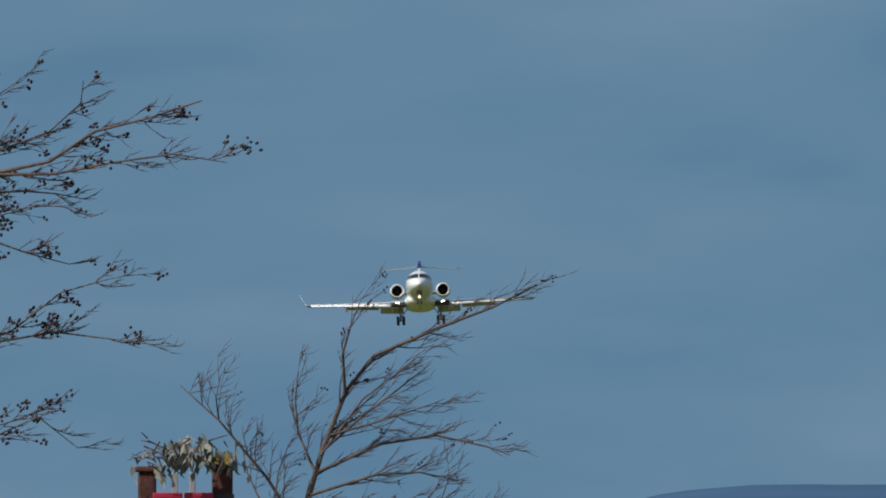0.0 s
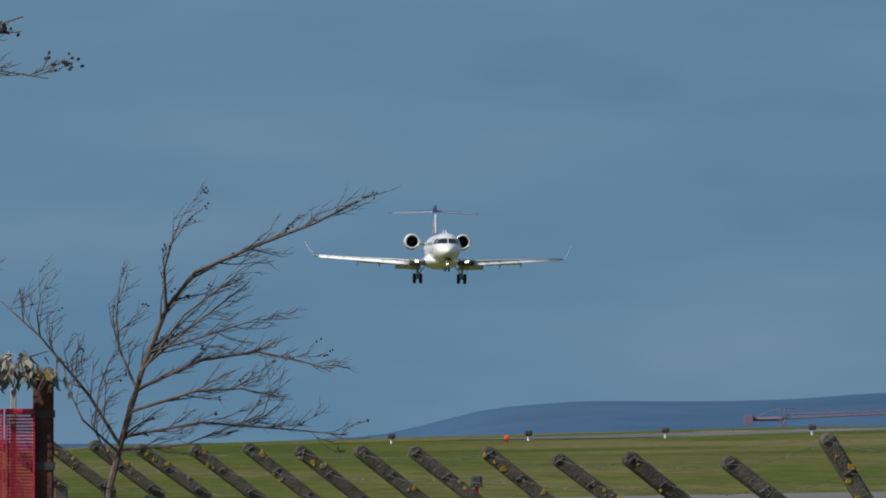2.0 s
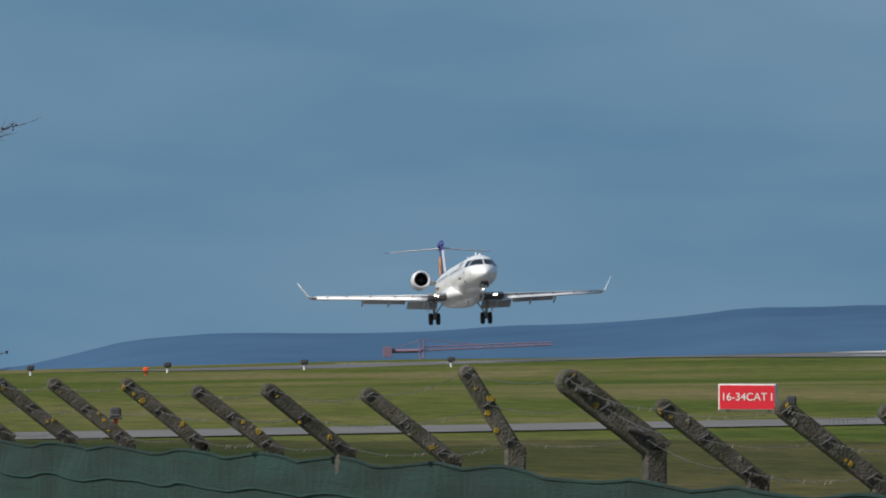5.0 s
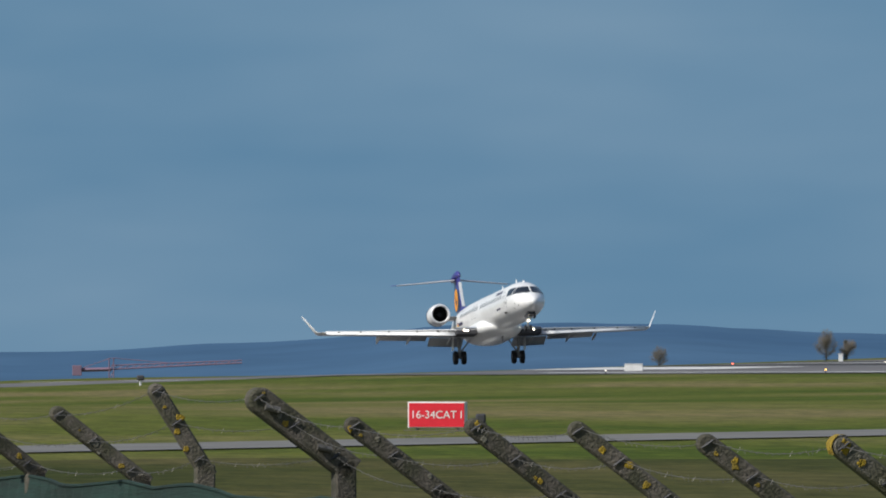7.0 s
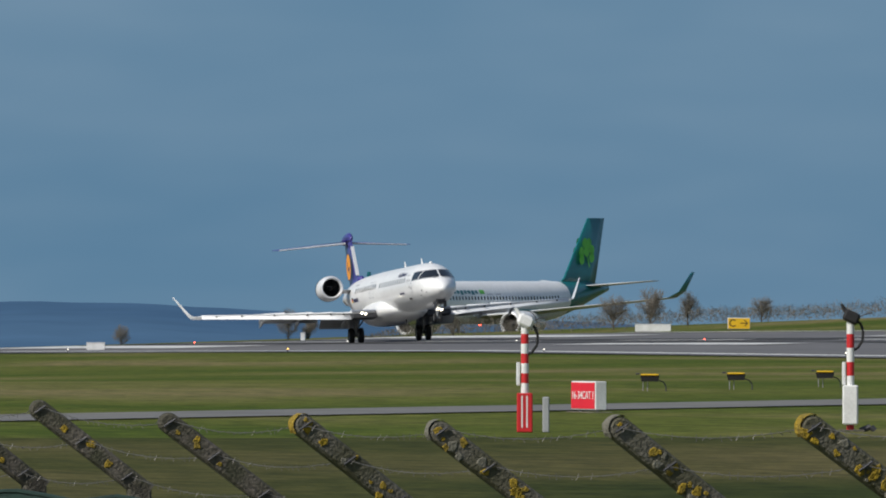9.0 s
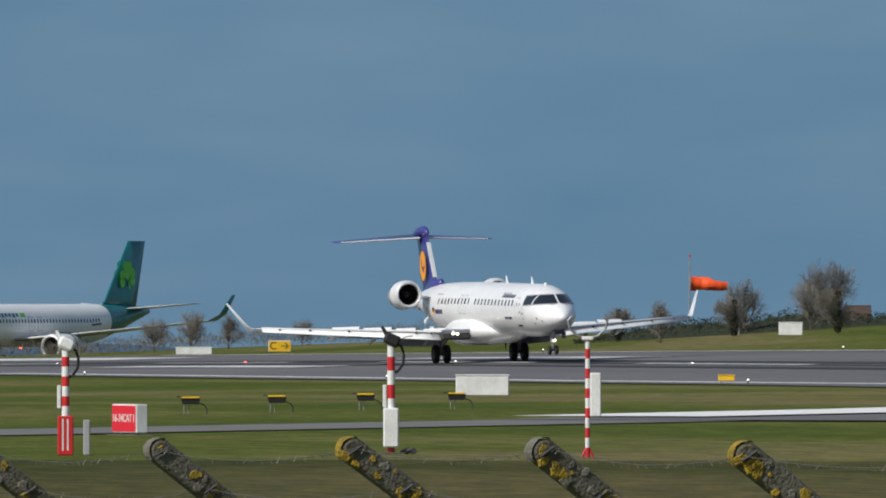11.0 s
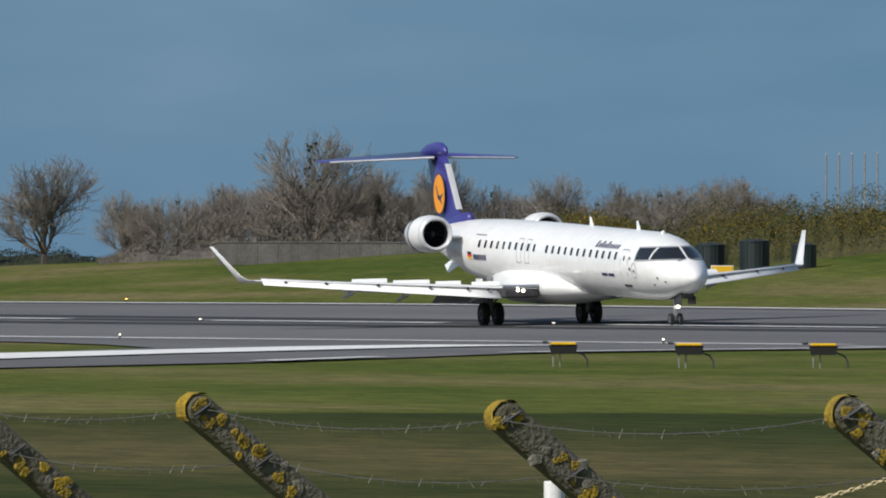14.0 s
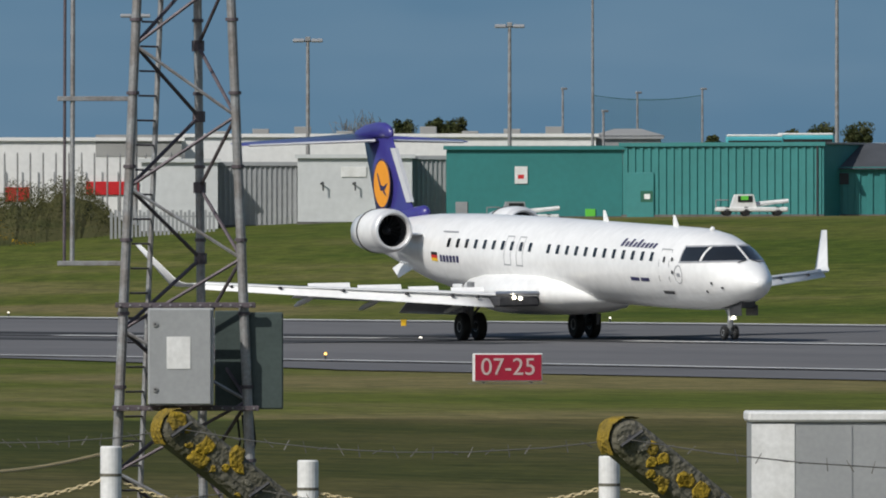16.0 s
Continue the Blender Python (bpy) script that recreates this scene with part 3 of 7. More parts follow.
    put("fin_leading_edge", loft([[(-0.06, l - 0.05, z), (0.06, l - 0.05, z), (0.10, l + 0.28, z), (-0.10, l + 0.28, z)] for l, z in ((30.65, 4.66), (32.05, 6.52))]), M_LIP, fin, "bare metal leading edge")
    put("fin_root_fairing", loft([[(r * math.sin(q), a, z + 1.3 * r * math.cos(q)) for q in [2 * math.pi * i / 14 for i in range(14)]] for a, r, z in ((29.2, 0.10, 4.28), (29.5, 0.22, 4.26), (30.6, 0.30, 4.1), (33.2, 0.28, 3.8), (34.6, 0.05, 3.7))]), M_BLUE, fin, smooth=True)
    put("tail_bullet", loft([[(r * math.sin(q), a, z + 1.6 * r * math.cos(q)) for q in [2 * math.pi * i / 16 for i in range(16)]] for a, r, z in ((32.35, 0.05, 7.0), (32.6, 0.14, 7.06), (33.0, 0.17, 7.13), (33.8, 0.18, 7.14), (34.8, 0.18, 7.06), (35.6, 0.12, 6.98), (36.1, 0.03, 6.93))]), M_BLUE, fin, smooth=True)
    for sgn in (-1, 1):
        em = []
        q = [2 * math.pi * i / 28 for i in range(28)]
        x = sgn * 0.185
        def sk(c, s, r):
            z = 5.31 + r * 1.02 * s
            return (x, 32.95 + r * 0.95 * c, z)
        disc = ([sk(math.cos(a), math.sin(a), 0.84) for a in q], [tuple(range(28))])
        put("emblem_disc", disc, M_ORANGE, fin, "orange round emblem")
        x = sgn * 0.19
        em = [([sk(math.cos(q[i]), math.sin(q[i]), 0.84), sk(math.cos(q[(i + 1) % 28]), math.sin(q[(i + 1) % 28]), 0.84), sk(math.cos(q[(i + 1) % 28]), math.sin(q[(i + 1) % 28]), 0.78), sk(math.cos(q[i]), math.sin(q[i]), 0.78)], [(0, 1, 2, 3)]) for i in range(28)]
        x = sgn * 0.195
        bars = [([(x, 32.95 + a * 1.15, 5.31 + 1.5 * b) for a, b in shape], [tuple(range(len(shape)))]) for shape in (
            ((-0.5, 0.02), (-0.15, -0.06), (0.12, -0.02), (0.1, -0.16), (-0.2, -0.16)), ((0.0, -0.1), (0.3, 0.25), (0.36, 0.22), (0.12, -0.14)), ((-0.42, -0.3), (-0.1, -0.1), (-0.1, -0.2)))]
        put("emblem_figure", join(*em, *bars), M_INK, fin)
    stab = [((-0.1, 33.4, 6.80), (-0.1, 36.0, 7.06), 0.085), ((-4.15, 35.75, 6.70), (-4.15, 36.75, 6.81), 0.08), ((-4.27, 36.1, 6.71), (-4.27, 36.75, 6.79), 0.05)]
    for st_, g in zip(range(2), (wing(stab), mirrored(wing(stab)))):
        s = put("tailplane", g, M_BLUE, fin, "blue tailplane with bare metal leading edge", True)
    edge = loft([[(-b, y - 0.02, z + k), (-b, y - 0.05, z), (-b, y - 0.02, z - k), (-b, y + 0.15, z - k - 0.02), (-b, y + 0.15, z + k + 0.03)] for b, y, z, k in ((0.2, 33.46, 6.79, 0.032), (3.95, 35.62, 6.70, 0.016))])
    for g in (edge, mirrored(edge)):
        put("tailplane_edge", g, M_LIP, fin, "bare metal leading edge")
    put("tail_cone", loft([[(r * math.sin(q), a, z + r * math.cos(q)) for q in [2 * math.pi * i / 16 for i in range(16)]] for a, r, z in ((34.8, 0.33, 3.37), (35.8, 0.2, 3.47), (36.2, 0.08, 3.5))]), M_METAL, body, smooth=True)
    strake = loft([[(-0.62, 28.9, 2.45), (-0.66, 28.9, 2.42), (-0.80, 30.0, 2.10), (-0.76, 30.0, 2.12)], [(-0.50, 30.3, 2.68), (-0.54, 30.3, 2.64), (-0.66, 30.9, 2.42), (-0.62, 30.9, 2.46)]])
    for g in (strake, mirrored(strake)):
        put("ventral_strake", g, M_WHITE, body)
    # landing gear
    gears = []
    for sgn in (-1, 1):
        gear = put("main_landing_gear", join(tube((sgn * 2.05, 20.4, 0.47), (sgn * 2.1, 20.2, 1.95), 0.10, 0.13, 10), tube((sgn * 1.75, 20.4, 0.47), (sgn * 2.35, 20.4, 0.47), 0.07, n=8),
                                             tube((sgn * 2.05, 20.4, 0.75), (sgn * 1.3, 20.1, 1.75), 0.05, n=6), tube((sgn * 2.05, 20.3, 0.6), (sgn * 2.05, 20.75, 1.0), 0.04, n=6)), M_STRUT, jet, "grey twin-wheel main gear leg")
        put("gear_door", box(sgn * 2.52 - 0.02, sgn * 2.52 + 0.02, 19.95, 20.75, 0.95, 1.9, 0.01), M_WHITE, gear)
        for d in (-0.29, 0.29):
            wheel(gear, sgn * 2.05 + d, 0.0, 0.47, 0.30, 0.2)
        gears.append(gear)
    nose = put_gear("nose_landing_gear", join(tube((0, 3.14, 0.25), (0, 3.0, 1.35), 0.075, 0.09, 10), tube((-0.22, 3.14, 0.23), (0.22, 3.14, 0.23), 0.045, n=8), tube((0, 3.1, 0.75), (0, 3.9, 1.35), 0.045, n=6),
                                         tube((0, 2.98, 0.4), (0, 2.86, 0.65), 0.03, n=6), tube((0, 2.86, 0.65), (0, 3.02, 0.85), 0.03, n=6), tube((-0.09, 3.05, 0.95), (0.09, 3.05, 0.95), 0.05, n=8)), M_STRUT, jet, "grey nose gear leg")
    put_gear("gear_door", moved(box(-0.14, 0.14, -0.02, 0.02, -0.24, 0.24, 0.01), pose(-0.02, 2.86, 0.86, -16)), M_WHITE, nose, "white plate on the nose gear leg")
    for q in (-0.3, 0.27):
        put_gear("gear_door", moved(box(0, 0.03, -0.6, 0.35, -0.34, 0, 0.01), pose(q, 2.05, 1.12)), M_DARK, nose, "dark nose gear door")
    put_gear("gear_bay", box(-0.26, 0.26, 1.55, 3.4, 1.02, 1.35, 0.03), M_DARK, nose, "dark open nose gear bay")
    put_gear("taxi_light", lathe([(0.02, -0.02), (0.04, 0), (0.04, 0.06)], 10, "y"), M_LAMP, nose).location = (0.0, 2.72, 0.72)
    for d in (-0.18, 0.18):
        wheel(nose, d, 3.14 - 20.4, 0.23, 0.15, 0.11)
    return jet, spoilers, gears


jet, spoilers, gears = regional_jet()


def airliner(m):
    """Larger jet that stands still, nose towards -y, origin on the ground under its main wheels."""
    ship = thing("airliner", m, "white narrow-body airliner with teal tail waiting beside the runway", "airplane")
    sh = pose(0, -17.7, 0)
    st = [(0, 3.35, 0.05, 0.05), (0.15, 3.37, 0.42, 0.40), (0.6, 3.45, 0.85, 0.82), (1.3, 3.58, 1.25, 1.22), (2.3, 3.72, 1.6, 1.6), (3.6, 3.82, 1.85, 1.88), (5.2, 3.86, 1.975, 2.0), (24.5, 3.86, 1.975, 2.0),
          (28, 4.1, 1.8, 1.75), (31.5, 4.5, 1.35, 1.3), (34.5, 4.9, 0.8, 0.8), (37.4, 5.2, 0.25, 0.28)]
    at = body_shape(st)

    def put(name, geo, mat, parent=ship, label="", smooth=False):
        return part(name, moved(geo, sh), mat, parent, label, smooth)

    rings = [0, 0.06, 0.15, 0.35, 0.6, 0.95, 1.3, 1.8, 2.3, 3.0, 3.6, 4.4, 5.2] + [7 + 1.75 * i for i in range(11)] + [25.6, 27, 28, 28.4]
    body = put("fuselage", loft([[tuple(skin_point(at, a, 10 * i)) for i in range(36)] for a in rings], cap1=False), M_WHITE, smooth=True)
    put("rear_fuselage", loft([[tuple(skin_point(at, a, 10 * i)) for i in range(36)] for a in (28.4, 29.5, 31, 32, 33.2, 34.5, 36, 37.4)], cap0=False), M_TEAL, body, "teal rear fuselage", True)
    for i in range(38):
        a = 6.4 + i * 0.53
        for sgn in (-1, 1):
            put("cabin_window", skin_patch(at, a - 0.11, a + 0.11, sgn * 73, sgn * 82, 0.014, 1, 2), M_GLASS, body)
    for a0 in (4.6, 13.9, 15.4, 29.2):
        for sgn in (-1, 1):
            put("door_outline", outline_patch(at, a0, a0 + 0.85, sgn * 66, sgn * 104), M_SEAM, body)
    for sgn in (-1, 1):
        put("windscreen", skin_patch(at, 1.35, 2.05, sgn * 3, sgn * 34, 0.014, 4, 5), M_GLASS, body, "dark windscreen pane")
        put("side_window", skin_patch(at, 1.4, 2.1, sgn * 37, sgn * 58, 0.014, 4, 4), M_GLASS, body)
        put("side_window", skin_patch(at, 2.2, 2.8, sgn * 42, sgn * 60, 0.014, 4, 4), M_GLASS, body)
        for k in range(8):
            put("name_bar", skin_patch(at, 7.6 + k * 0.62, 8.05 + k * 0.62, sgn * 55, sgn * (65 if k % 3 else 68), 0.016), M_TEAL, body)
        put("name_leaf", skin_patch(at, 12.7, 13.5, sgn * 54, sgn * 66, 0.016), M_CLOVER, body)
        put("registration_bar", skin_patch(at, 24.6, 26.4, sgn * 86, sgn * 91, 0.016), M_INK, body)
    sec = [((1.6, 11.8, 2.6), (1.6, 18.8, 2.45), 0.1), ((6.0, 15.0, 3.1), (6.0, 19.2, 3.0), 0.1), ((16.6, 21.6, 4.35), (16.6, 23.2, 4.3), 0.09)]
    for g in (wing(sec), mirrored(wing(sec))):
        wg = put("wing", g, M_WING, ship, "light grey swept wing", True)
        s = 1 if g[0][0][0] > 0 else -1
        put("sharklet", loft([aerofoil((s * x, l, z), (s * x, t, z), (1, 0, 0.2), 0.08) for x, l, z, t in ((16.6, 21.6, 4.35, 23.2), (17.3, 22.4, 4.9, 23.6), (17.85, 23.7, 6.7, 24.3))]), M_TEAL, wg, "teal upturned wing tip", True)
        nacelle(ship, s * 5.75, 11.6 - 17.7, 1.95, 1.2, 4.4, s)
        put("pylon", loft([aerofoil((s * 5.75, 12.6, z), (s * 5.75, 16.5, z), (1, 0, 0), 0.06) for z in (2.9, 3.3)]), M_TEAL, ship)
    fin = put("tail_fin", loft([aerofoil((0, l, z), (0, t, z), (1, 0, 0), 0.09) for l, z, t in ((28.4, 5.3, 35.2), (29.8, 6.2, 35.5), (33.9, 11.75, 36.9))]), M_TEAL, ship, "teal tail fin with green leaf emblem", True)
    for sgn in (-1, 1):
        leaves = []
        for k, (dy, dz) in enumerate(((0, 1.05), (-0.85, -0.14), (0.85, 0.06))):
            for e in (-1, 1):
                leaves.append(([(sgn * 0.34, 33.35 + dy + 0.34 * e * (k == 0) + 0.44 * math.cos(2 * math.pi * i / 12), 8.35 + dz + 0.34 * e * (k > 0) + 0.5 * math.sin(2 * math.pi * i / 12)) for i in range(12)], [tuple(range(12))]))
        leaves.append(([(sgn * 0.335, 33.35 + 0.45 * math.cos(2 * math.pi * i / 12), 8.6 + 0.5 * math.sin(2 * math.pi * i / 12)) for i in range(12)], [tuple(range(12))]))
        leaves.append(([(sgn * 0.345, y, z) for y, z in ((33.3, 8.4), (33.45, 8.4), (33.9, 7.2), (33.7, 7.1))], [(0, 1, 2, 3)]))
        put("leaf_emblem", join(*leaves), M_CLOVER, fin, "bright green leaf emblem")
    stab = [((0.5, 32.2, 5.4), (0.5, 35.8, 5.35), 0.09), ((6.2, 35.3, 5.9), (6.2, 37.0, 5.88), 0.08)]
    for g in (wing(stab), mirrored(wing(stab))):
        put("tailplane", g, M_WING, fin, "grey tailplane", True)
    for sgn in (-1, 1):
        gear = put("main_landing_gear", join(tube((sgn * 3.8, 17.7, 0.55), (sgn * 3.7, 17.5, 2.6), 0.14, 0.18, 10), tube((sgn * 3.35, 17.7, 0.58), (sgn * 4.25, 17.7, 0.58), 0.08, n=8)), M_STRUT, ship, "grey main gear leg")
        for d in (-0.45, 0.45):
            wheel(gear, sgn * 3.8 + d, 0, 0.58, 0.4, 0.25)
    nose = put("nose_landing_gear", join(tube((0, 5.1, 0.4), (0, 5.0, 2.1), 0.1, 0.12, 10), tube((-0.3, 5.1, 0.38), (0.3, 5.1, 0.38), 0.05, n=8)), M_STRUT, ship, "grey nose gear leg")
    put("gear_door", box(-0.5, -0.46, 4.4, 5.6, 1.3, 2.0, 0.01), M_WHITE, nose)
    put("gear_door", box(0.46, 0.5, 4.4, 5.6, 1.3, 2.0, 0.01), M_WHITE, nose)
    for d in (-0.25, 0.25):
        wheel(nose, d, 5.1 - 17.7, 0.38, 0.22, 0.18)
    put("belly_beacon", lathe([(0.15, 0), (0.12, -0.12), (0.03, -0.18)], 10), M_LAMPRED, body, "red flashing beacon").location = (0, 15.5, 1.9)
    return ship


airliner(pose(298.6, 1272, ground_z(298.6, 1272) - 0.1, 0, 0, -46))


# ---- sky and distance ----
def sky_material():
    m = bpy.data.materials.new("grey_blue_sky")
    m.use_nodes = True
    n, link = m.node_tree.nodes, m.node_tree.links.new
    n.remove(n["Principled BSDF"])
    em = n.new("ShaderNodeEmission")
    tc, mp, t = n.new("ShaderNodeTexCoord"), n.new("ShaderNodeMapping"), n.new("ShaderNodeTexNoise")
    mp.inputs["Scale"].default_value = (0.0045, 0.0045, 0.017)
    t.inputs["Scale"].default_value, t.inputs["Detail"].default_value, t.inputs["Roughness"].default_value = 1.0, 3, 0.55
    link(tc.outputs["Object"], mp.inputs["Vector"])
    link(mp.outputs[0], t.inputs["Vector"])
    r = n.new("ShaderNodeValToRGB")
    r.color_ramp.elements[0].position, r.color_ramp.elements[1].position = 0.30, 0.78
    r.color_ramp.elements[0].color, r.color_ramp.elements[1].color = (0.098, 0.206, 0.323, 1), (0.163, 0.268, 0.376, 1)
    link(t.outputs["Fac"], r.inputs["Fac"])
    link(r.outputs[0], em.inputs[0])
    link(em.outputs[0], n["Material Output"].inputs[0])
    return m


def spot(bearing, d):
    """Place on the plan at a bearing in degrees from +y and a distance from the viewpoint."""
    return d * math.sin(radians(bearing)), d * math.cos(radians(bearing))


def height(d, drop):
    """Height at distance d that lies drop hundredths of a degree below eye level."""
    return 3.0 - d * math.tan(radians(drop * 0.01))


arc = [[(*spot(-30 + 2.5 * i, 4750), z) for i in range(45)] for z in (-250, 0, 150, 300, 600, 900)]
sky_sheet = part("backdrop_sky", loft(arc, closed=False, cap0=False, cap1=False), sky_material(), None, smooth=True)
tagged(sky_sheet, "grey-blue sky with soft veils of cloud", "sky", kind="structure")
# Distance haze is put into the hill's blue colour and its glow.
M_HILL = material("painted_haze_hill", (0.046, 0.090, 0.152), 1.0, spread=0.12, scale=0.006, second=(0.036, 0.074, 0.132), fine=0.03, glow=0.55, spec=0.0)
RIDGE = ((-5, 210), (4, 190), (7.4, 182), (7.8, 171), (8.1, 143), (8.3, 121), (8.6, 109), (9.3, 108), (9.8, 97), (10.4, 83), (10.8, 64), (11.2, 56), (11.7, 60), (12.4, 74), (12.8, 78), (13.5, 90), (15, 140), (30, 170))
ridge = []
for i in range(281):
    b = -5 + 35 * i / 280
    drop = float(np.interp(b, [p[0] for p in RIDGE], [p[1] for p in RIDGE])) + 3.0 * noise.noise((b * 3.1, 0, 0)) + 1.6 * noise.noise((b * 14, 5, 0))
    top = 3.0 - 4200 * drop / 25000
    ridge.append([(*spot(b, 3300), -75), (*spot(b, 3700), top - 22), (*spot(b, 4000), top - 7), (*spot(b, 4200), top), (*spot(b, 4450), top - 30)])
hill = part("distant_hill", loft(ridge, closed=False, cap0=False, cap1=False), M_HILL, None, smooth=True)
tagged(hill, "long wooded hill on the horizon, blue haze painted in", "hill", kind="structure")

# ---- small airfield materials ----
M_CONCRETE = material("mossy_concrete", (0.115, 0.10, 0.082), 0.9, spread=0.35, scale=9, second=(0.05, 0.05, 0.028), fine=60, bump=0.7, per_piece=0.2)
M_CONCRETE_PALE = material("lichened_concrete", (0.135, 0.125, 0.10), 0.9, spread=0.35, scale=7, second=(0.085, 0.08, 0.045), fine=60, bump=0.7, per_piece=0.2)
M_LICHEN = material("yellow_lichen", (0.40, 0.265, 0.012), 0.95, spread=0.35, scale=20, second=(0.21, 0.15, 0.02), fine=90, bump=0.8)
M_LICHEN_PALE = material("grey_lichen", (0.19, 0.18, 0.14), 0.95, spread=0.3, scale=20, fine=90, bump=0.6)
M_WIRE = material("galvanised_wire", (0.17, 0.16, 0.145), 0.5, metal=0.5, spread=0.2, scale=20)
M_STEEL = material("galvanised_steel", (0.36, 0.37, 0.38), 0.5, metal=0.4, spread=0.3, scale=5, second=(0.27, 0.25, 0.24), fine=25)
M_PURPLE = material("weathered_steel", (0.14, 0.115, 0.13), 0.6, metal=0.3, spread=0.3, scale=6, fine=30)
M_RED = material("signal_red", (0.58, 0.015, 0.02), 0.5, spread=0.15, scale=4)
M_SIGNRED = material("sign_red", (0.66, 0.012, 0.03), 0.45, spread=0.08, scale=3)
M_SIGNMAROON = material("sign_dull_red", (0.34, 0.008, 0.035), 0.5, spread=0.08, scale=3)
M_SIGNINK = material("faded_sign_ink", (0.56, 0.45, 0.44), 0.6, spread=0.15, scale=6)
M_PLAIN = material("painted_white", (0.78, 0.78, 0.77), 0.5, spread=0.12, scale=2.5, second=(0.66, 0.66, 0.64), fine=20)
M_YELLOW = material("marker_yellow", (0.78, 0.46, 0.01), 0.5, spread=0.12, scale=5)
M_CABINET = material("cabinet_grey", (0.33, 0.34, 0.345), 0.5, spread=0.1, scale=2, fine=20)
M_CABINETDARK = material("cabinet_dark_green", (0.06, 0.085, 0.08), 0.55, spread=0.2, scale=2, fine=20)
M_CHAIN = material("yellowed_chain", (0.55, 0.45, 0.25), 0.6, spread=0.2, scale=30)
M_NETFABRIC = material("green_windbreak_net", (0.008, 0.040, 0.030), 0.9, spread=0.4, scale=1.5, second=(0.004, 0.022, 0.017), fine=14, stretch=(1, 0.3, 6), bump=0.4)
M_ORANGESOCK = material("windsock_orange", (0.95, 0.10, 0.012), 0.7, spread=0.15, scale=3)


def lettering(text, size, mat, parent, m, name="lettering"):
    """Flat letters in the built-in font, turned into a mesh."""
    cu = bpy.data.curves.new(name, "FONT")
    cu.body, cu.size, cu.align_x, cu.align_y, cu.extrude, cu.offset = text, size, "CENTER", "CENTER", 0.004, 0.0
    tmp = bpy.data.objects.new(name, cu)
    me = bpy.data.meshes.new_from_object(tmp)
    bpy.data.objects.remove(tmp)
    me.materials.clear()
    me.materials.append(mat)
    me.name = name
    ob = new(name, me)
    ob.parent = parent
    ob.matrix_basis = m
    return ob


def facing(x, y, z, turn=0.0):
    """A pose whose -y side looks back at the viewpoint."""
    return pose(x, y, z, 0, 0, -math.degrees(math.atan2(x, y)) + turn)


def guidance_sign(bearing, d, width, tall, words, face, ink, label, turn=0.0, base=None, size=None, lift=0.06):
    x, y = spot(bearing, d)
    s = thing("guidance_sign", facing(x, y, ground_z(x, y), turn), label, "airfield sign", "airfield signs")
    w, h = width / 2, tall
    part("sign_case", box(-w, w, -0.14, 0.14, lift, lift + h, 0.015), M_PLAIN, s, "white sheet-metal case")
    part("sign_face", box(-w + 0.03, w - 0.03, -0.155, -0.142, lift + 0.03, lift + h - 0.03), face, s)
    lettering(words, size or tall * 0.72, ink, s, pose(0, -0.162, lift + h * 0.5, 90, 0, 0))
    for q in (-w * 0.7, w * 0.7):
        part("leg", tube((q, 0, -0.12), (q, 0, lift + 0.02), 0.035, n=8), M_STEEL, s)
    part("base_slab", box(-w - 0.1, w + 0.1, -0.25, 0.25, -0.15, 0.02, 0.02), M_CONCRETE_PALE, s)
    return s


guidance_sign(10.805, 333, 1.38, 0.62, "16-34CAT I", M_SIGNRED, M_PLAIN, "red holding position sign with white lettering on the grass", -10, size=0.258)
guidance_sign(13.60, 327, 1.38, 0.66, "16-34CAT I", M_SIGNRED, M_PLAIN, "red holding position sign turned edge-on beside the taxiway", -66, size=0.258)
guidance_sign(23.62, 351, 1.72, 0.70, "07-25", M_SIGNMAROON, M_SIGNINK, "dull red runway sign with pale numerals beside the runway", 8, size=0.60)
guidance_sign(14.208, 940, 1.5, 0.75, "C →", M_YELLOW, M_BLACK, "yellow direction sign with black letter and arrow", 0, size=0.7)
guidance_sign(20.33, 678, 1.1, 0.55, "", M_YELLOW, M_BLACK, "small faded yellow sign by the dark tanks", 0)


